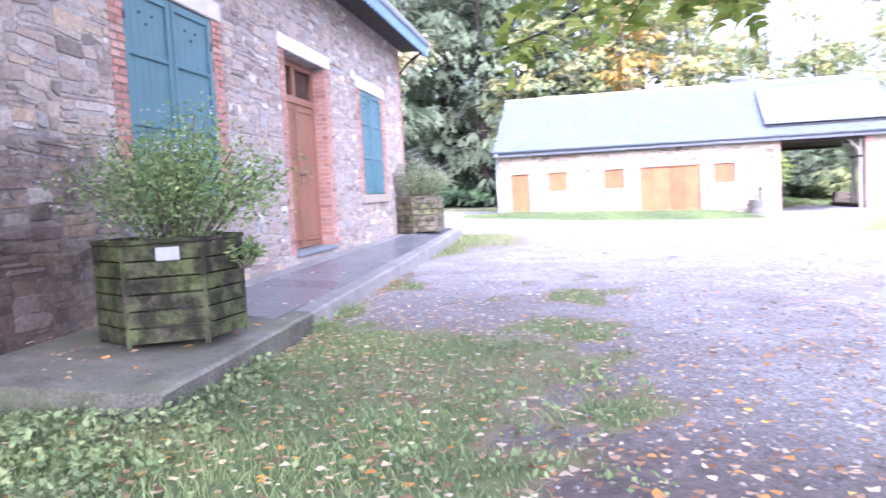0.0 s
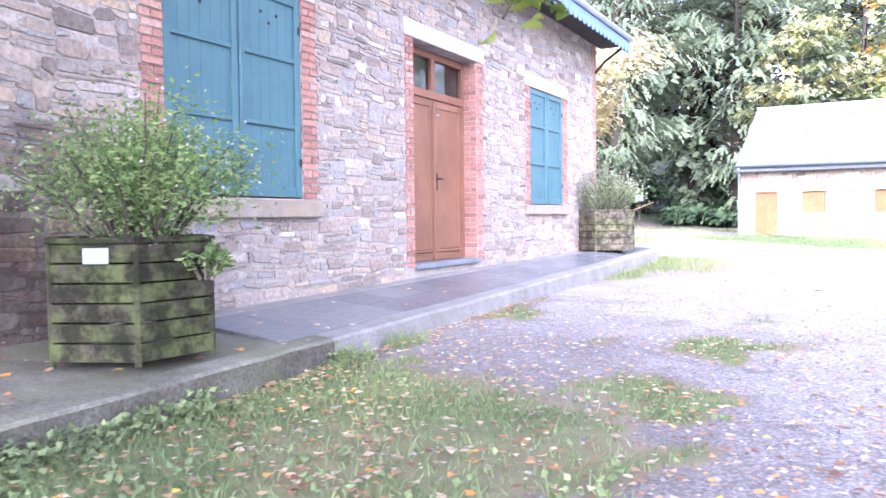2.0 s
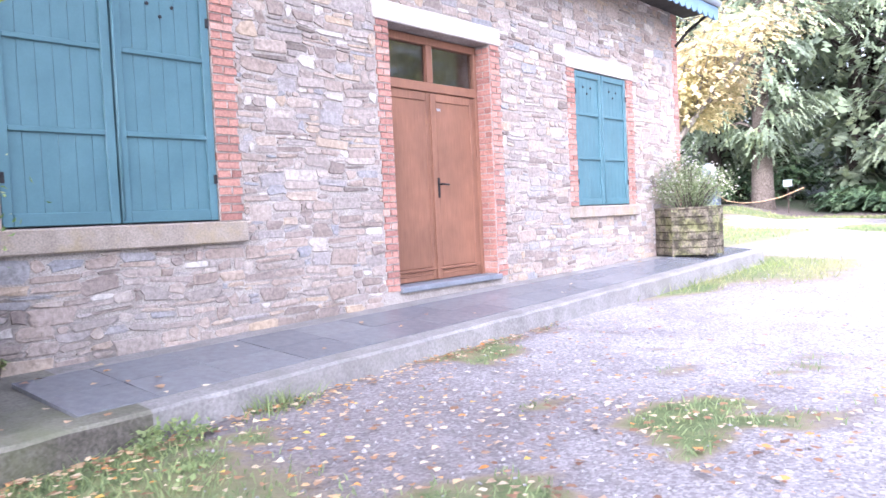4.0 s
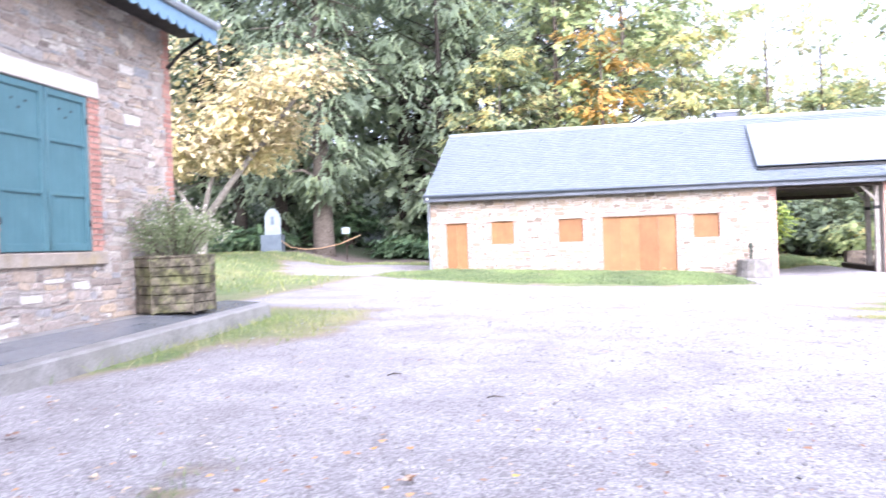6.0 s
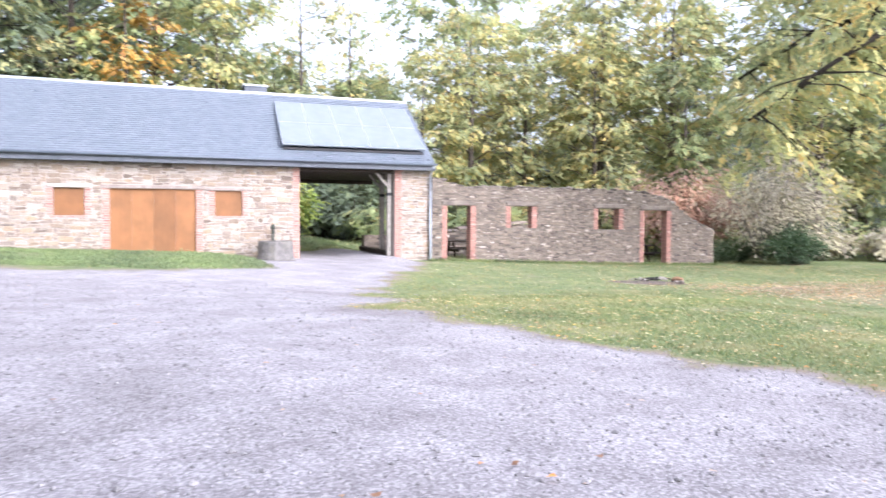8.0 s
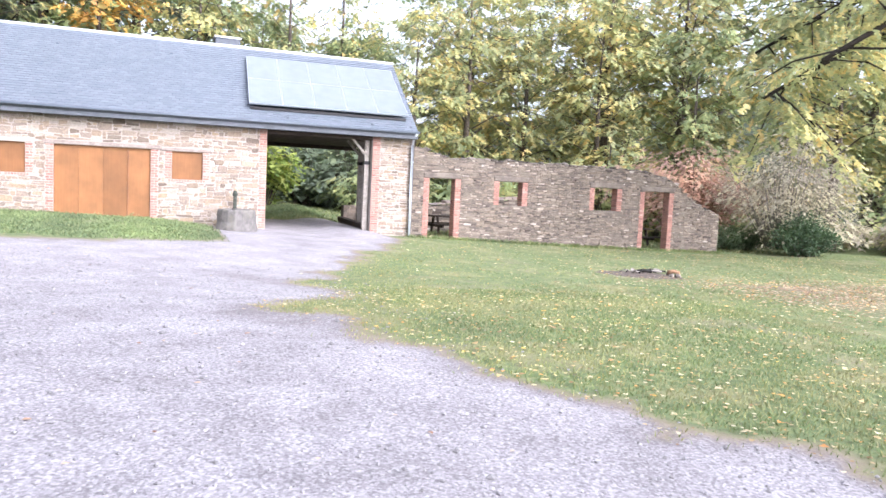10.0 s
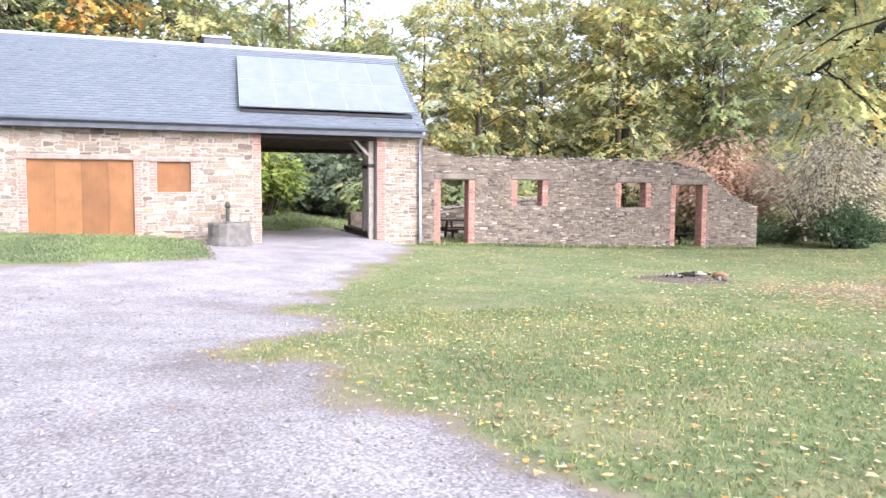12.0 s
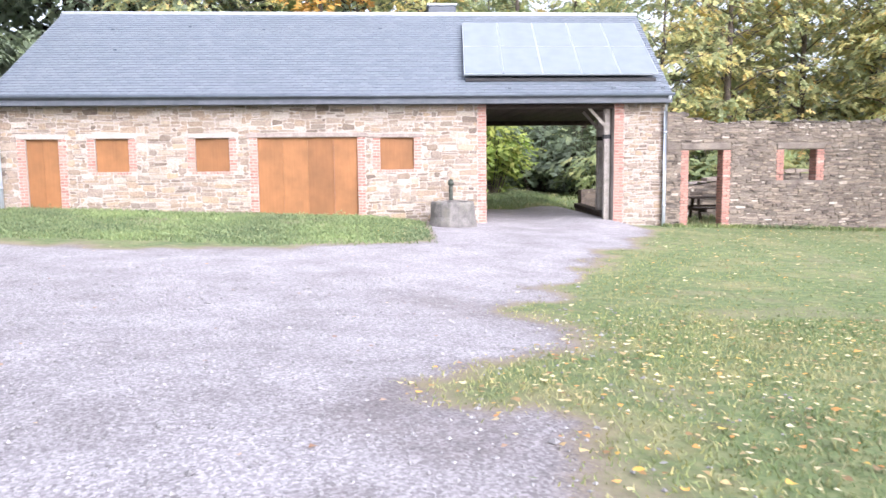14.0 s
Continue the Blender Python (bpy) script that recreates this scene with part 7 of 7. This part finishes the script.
for k in range(16):
    a = r.uniform(0, 6.28)
    bm = bmesh.new()
    bmesh.ops.create_icosphere(bm, subdivisions=1, radius=r.uniform(0.03, 0.07), matrix=pose(fpx + r.uniform(0.7, 1.15) * math.cos(a), fpy + r.uniform(0.5, 0.9) * math.sin(a), fpz + 0.03, r.uniform(0, 90), 0, r.uniform(0, 90)))
    part("hearth_stone", bm, M["ruin_mortar"], fire)

# ---- loose ground cover ----


def scatter(r, n, x0, x1, y0, y1, keep):
    out = []
    for _ in range(n):
        x, y = r.uniform(x0, x1), r.uniform(y0, y1)
        if keep(x, y, r):
            out.append((x, y))
    return out


def off_slab(x, y):
    return not (x < slab_x(y) + 0.05 and SY0 - 0.05 < y < SY1 + 0.05) and not (x < FX + 0.1 and y < 17) and not (BX0 - 0.1 < x < OPL + 0.4 and y > BY - 0.1) and not (x > 13 and WY - 0.05 < y < WY + 0.55)


def grass(name, spots, h0, h1, label, seed, width=0.006, mat="blade", flat=1.0):
    r = random.Random(seed)
    V, F = [], []
    for x, y in spots:
        z = ground_z(x, y)
        h = r.uniform(h0, h1)
        a, b = r.uniform(0, 6.28), r.uniform(0, 6.28)
        dx, dy = math.cos(a) * width, math.sin(a) * width
        lean = h * r.uniform(0.3, 1.7) * flat
        lx, ly = math.cos(b) * lean, math.sin(b) * lean
        o = len(V)
        if flat > 1:
            V += [(x - dx, y - dy, z - 0.01), (x + dx, y + dy, z - 0.01), (x + lx, y + ly, z + h)]
            F.append((o, o + 1, o + 2))
            continue
        V += [(x - dx, y - dy, z - 0.01), (x + dx, y + dy, z - 0.01), (x + dx * 0.7 + lx * 0.4, y + dy * 0.7 + ly * 0.4, z + h * 0.6), (x - dx * 0.7 + lx * 0.4, y - dy * 0.7 + ly * 0.4, z + h * 0.6), (x + lx, y + ly, z + h)]
        F += [(o, o + 1, o + 2, o + 3), (o + 3, o + 2, o + 4)]
    ob = from_geo(name, V, F, M[mat])
    return tagged(ob, label, "grass", kind="stuff")


def turf(p):
    return lambda x, y, r: off_slab(x, y) and r.random() < cover(x, y)[0] ** 1.3 * p


rg = random.Random(3)
grass("grass", scatter(rg, 60000, -5, 0.6, -1, 10, turf(0.8)), 0.015, 0.06, "short worn grass beside the pavement", 1, 0.005, "bank_blade")
grass("grass", scatter(rg, 3500, -3.6, -1.6, 11, 18, turf(1.0)), 0.05, 0.16, "grass strip growing along the pavement edge", 2, 0.006)
grass("grass", scatter(rg, 100000, 5.5, 16, 10, 22, turf(0.85)), 0.008, 0.026, "green lawn strewn with fallen leaves", 3, 0.008, "blade", 2.6)
grass("grass", scatter(rg, 52000, 5.5, 14, 11.5, 21, turf(0.8)), 0.018, 0.05, "tufted green lawn beside the gravel", 11, 0.005, "blade")


def edge_strip(x, y, r):
    d = x - lerp_at(LAWN, y)
    return -0.4 < d < 4.5 and r.random() < cover(x, y)[0] * smooth01((4.5 - d) / 4.0) * (0.35 + 0.9 * max(0.0, noise.noise((x * 0.7, y * 0.7, 40)) + 0.2))


grass("grass", scatter(rg, 46000, 5.5, 16, 10, 27, edge_strip), 0.012, 0.042, "dry yellowing grass along the gravel edge", 12, 0.006, "straw_blade")
grass("grass", scatter(rg, 60000, 7, 34, 20, 33, turf(0.8)), 0.01, 0.035, "green lawn before the ruin", 4, 0.014, "blade", 2.4)
grass("grass", scatter(rg, 34000, -5.5, 7, 27, 33.1, turf(1.0)), 0.02, 0.085, "rough grass bank below the barn", 5, 0.013, "bank_blade")
grass("grass", scatter(rg, 12000, -22, -4, 22, 46, turf(1.0)), 0.05, 0.14, "grass verge along the track", 6, 0.018)
grass("grass", scatter(rg, 9000, 8, 30, 33.4, 46, turf(1.0)), 0.06, 0.16, "grass behind the barn and the ruin", 7, 0.02)
grass("grass", scatter(rg, 17000, -4.6, 0.2, 0.2, 5.2, turf(0.9)), 0.03, 0.09, "tufts of green grass at the pavement corner", 9, 0.004, "bank_blade")
grass("grass", scatter(rg, 7000, 8.4, 12.3, 40.6, 45, turf(1.0)), 0.04, 0.12, "bright grass beyond the passage", 10, 0.018, "bank_blade")
rw = random.Random(8)
grass("grass", [(slab_x(5.8) + 0.04 + abs(rw.gauss(0, 0.09)), 5.8 + rw.gauss(0, 0.13)) for _ in range(130)], 0.06, 0.17, "bright grass tuft at the foot of the kerb", 13, 0.005, "bank_blade")
grass("grass", [(x, WY - 0.05 - abs(rw.gauss(0, 0.12))) for x in [rw.uniform(13, 26) for _ in range(2600)]], 0.04, 0.13, "low weeds along the foot of the ruin", 8, 0.014)


def weeds(name, spots, label, seed):
    """Low broad-leaved weeds."""
    r = random.Random(seed)
    V, F = [], []
    for x, y in spots:
        z, h = ground_z(x, y), r.uniform(0.03, 0.15)
        for k in range(9):
            leaf_geo(V, F, (x + r.gauss(0, 0.035), y + r.gauss(0, 0.035), z + h * r.uniform(0.25, 1)), r.uniform(0.025, 0.06), r, 0.2, 0.75)
    return tagged(from_geo(name, V, F, M["bank_blade"]), label, "weeds", kind="stuff")


rweed = random.Random(5)
weeds("weeds", [(rweed.uniform(-5.2, -2.3), rweed.uniform(0.6, 2.2)) for _ in range(620)] + [(slab_x(y) + abs(rweed.gauss(0.03, 0.13)), y) for y in [2.2 + 1.5 * rweed.random() for _ in range(130)] + [rweed.gauss(5.0, 0.13) for _ in range(26)]]
      + [(rweed.uniform(13.1, 26), WY - 0.06 - abs(rweed.gauss(0, 0.1))) for _ in range(260)] + [(rweed.uniform(-2.6, 0.0), rweed.uniform(0.5, 5)) for _ in range(110)]
      + [(x, lerp_at(BANK, x) + 0.8 + abs(rweed.gauss(0, 2.2))) for x in [rweed.uniform(-4.6, 6.4) for _ in range(700)]], "low broad-leaved green weeds", 6)


def leaf_litter(name, spots, s0, s1, label, seed, lift=0.008, mat="litter"):
    r = random.Random(seed)
    V, F = [], []
    for x, y in spots:
        z = ground_z(x, y) + lift + r.uniform(0, 0.02)
        if SY0 < y < SY1 and x < slab_x(y):
            z = slab_z(y, x) + 0.01
        s, a = r.uniform(s0, s1), r.uniform(0, 6.28)
        o = len(V)
        for k, q in ((0, 1.0), (1, 0.55), (2, 0.75), (3, 0.5), (4, 0.9), (5, 0.55)):
            t = a + k * math.pi / 3
            V.append((x + s * q * math.cos(t), y + s * q * math.sin(t), z + r.uniform(0, 0.35) * s))
        F.append(tuple(range(o, o + 6)))
    ob = from_geo(name, V, F, M[mat])
    return tagged(ob, label, "leaves", kind="stuff")


def thin(p):
    return lambda x, y, r: off_slab(x, y) and r.random() < p(x, y)


rl = random.Random(17)
leaf_litter("fallen_leaves", scatter(rl, 26000, -4.2, 5.5, -1, 11, thin(lambda x, y: smooth01((10.5 - y) / 7) * smooth01((5.4 - x) / 3) * (0.45 + 0.9 * max(0.0, noise.noise((x * 0.8, y * 0.8, 31)))) + 0.04)), 0.013, 0.042, "brown and pink fallen leaves by the house", 1, 0.018)
leaf_litter("fallen_leaves", scatter(rl, 11500, 5.5, 30, 10, 32, thin(lambda x, y: cover(x, y)[0] * (0.4 + 0.6 * smooth01((x - 11) / 8)))), 0.018, 0.05, "yellow and brown fallen leaves on the lawn", 2, 0.02, "pale_litter")
leaf_litter("fallen_leaves", scatter(rl, 5200, 5.5, 13, 11, 21, thin(lambda x, y: 0.8 * cover(x, y)[0] + 1.2 * cover(x, y)[0] * (1 - cover(x, y)[0]))), 0.010, 0.032, "pale and brown fallen leaves along the lawn edge", 6, 0.016, "pale_litter")
leaf_litter("fallen_leaves", scatter(rl, 9000, 13.5, 32, 16, 24.5, thin(lambda x, y: 0.7 * smooth01((x - 12.5) / 7) * smooth01((26.5 - y) / 6))), 0.02, 0.048, "drift of russet fallen leaves under the great tree", 3, 0.03)
leaf_litter("fallen_leaves", [(rl.uniform(-4.25, slab_x(3) - 0.1), rl.uniform(SY0 + 0.05, 5.5)) for _ in range(60)] + [(rl.uniform(-4.2, -3.1), rl.uniform(5, 14)) for _ in range(14)], 0.02, 0.05, "few fallen leaves lying on the pavement", 4)
leaf_litter("fallen_leaves", scatter(rl, 500, -3, 7, 9, 28, thin(lambda x, y: 0.5)), 0.015, 0.035, "scattered leaves on the gravel", 5)
leaf_litter("fallen_leaves", [(slab_x(y) + 0.03 + abs(rl.gauss(0, 0.12)), y) for y in [rl.uniform(3.5, 9.5) for _ in range(420)]], 0.014, 0.04, "brown leaves blown against the kerb", 7)
leaf_litter("fallen_leaves", scatter(rl, 11000, 13.5, 27, 17, 24.5, thin(lambda x, y: smooth01((x - 13.8 + 0.8 * noise.noise((x * 0.6, y * 0.6, 3))) / 4) * smooth01((24.2 - y) / 2.5) * smooth01((y - 17) / 2.5))), 0.022, 0.05, "russet fallen leaves drifted over the lawn", 9, 0.035)
rp2 = random.Random(23)
V, F = [], []
ico_v = [Vector(c) for c in ((1, 0, 0), (0, 1, 0), (-1, 0, 0), (0, -1, 0), (0, 0, 1), (0, 0, -1))]
ico_f = [(0, 1, 4), (1, 2, 4), (2, 3, 4), (3, 0, 4), (1, 0, 5), (2, 1, 5), (3, 2, 5), (0, 3, 5)]
for x, y in scatter(rp2, 17000, -2.6, 9, 0, 24, thin(lambda x, y: (1 - cover(x, y)[0]) * (1.0 if y > 3 else 0.6))):
    s = rp2.uniform(0.006, 0.02) * (1.6 if rp2.random() < 0.06 else 1)
    z = ground_z(x, y) + s * 0.25
    o = len(V)
    k1, k2, k3 = rp2.uniform(0.7, 1.4), rp2.uniform(0.7, 1.4), rp2.uniform(0.4, 0.8)
    V += [(x + c.x * s * k1, y + c.y * s * k2, z + c.z * s * k3) for c in ico_v]
    F += [tuple(i + o for i in f) for f in ico_f]
tagged(from_geo("gravel_stones", V, F, M["pebble"]), "loose grey gravel stones", "gravel", kind="stuff")

# ---- fallen twigs ----
for k, (x, y, a, n) in enumerate(((0.12, 12.3, 0.4, 0.07), (1.2, 11.4, 0.1, 0.07))):
    z = ground_z(x, y) + 0.012
    dx, dy = n * math.cos(a), n * math.sin(a)
    tw = tubepart("fallen_twig", [(x - dx, y - dy, z), (x - dx * 0.2, y - dy * 0.2 + 0.02, z + 0.012), (x + dx, y + dy, z + 0.003)], [0.008, 0.009, 0.004], M["bark"], None, 6)
    tagged(tw, "short dark fallen twig lying on the gravel", "twig", "twigs on the gravel")

# ---- single stones of the house front ----
for c in near:
    v, f = stone_geo(rng, c, on_front)
    from_geo("stone", v, f, M["stone_part"], house_wall)
for c in near_barn:
    v, f = stone_geo(rng, c, on_barn, 0.008, (0.006, 0.024))
    from_geo("stone", v, f, M["barn_stone_part"], barn)
for c in near_ruin:
    v, f = stone_geo(rng, c, on_ruin, 0.009, (0.002, 0.045))
    from_geo("stone", v, f, M["ruin_stone_part"], ruin)
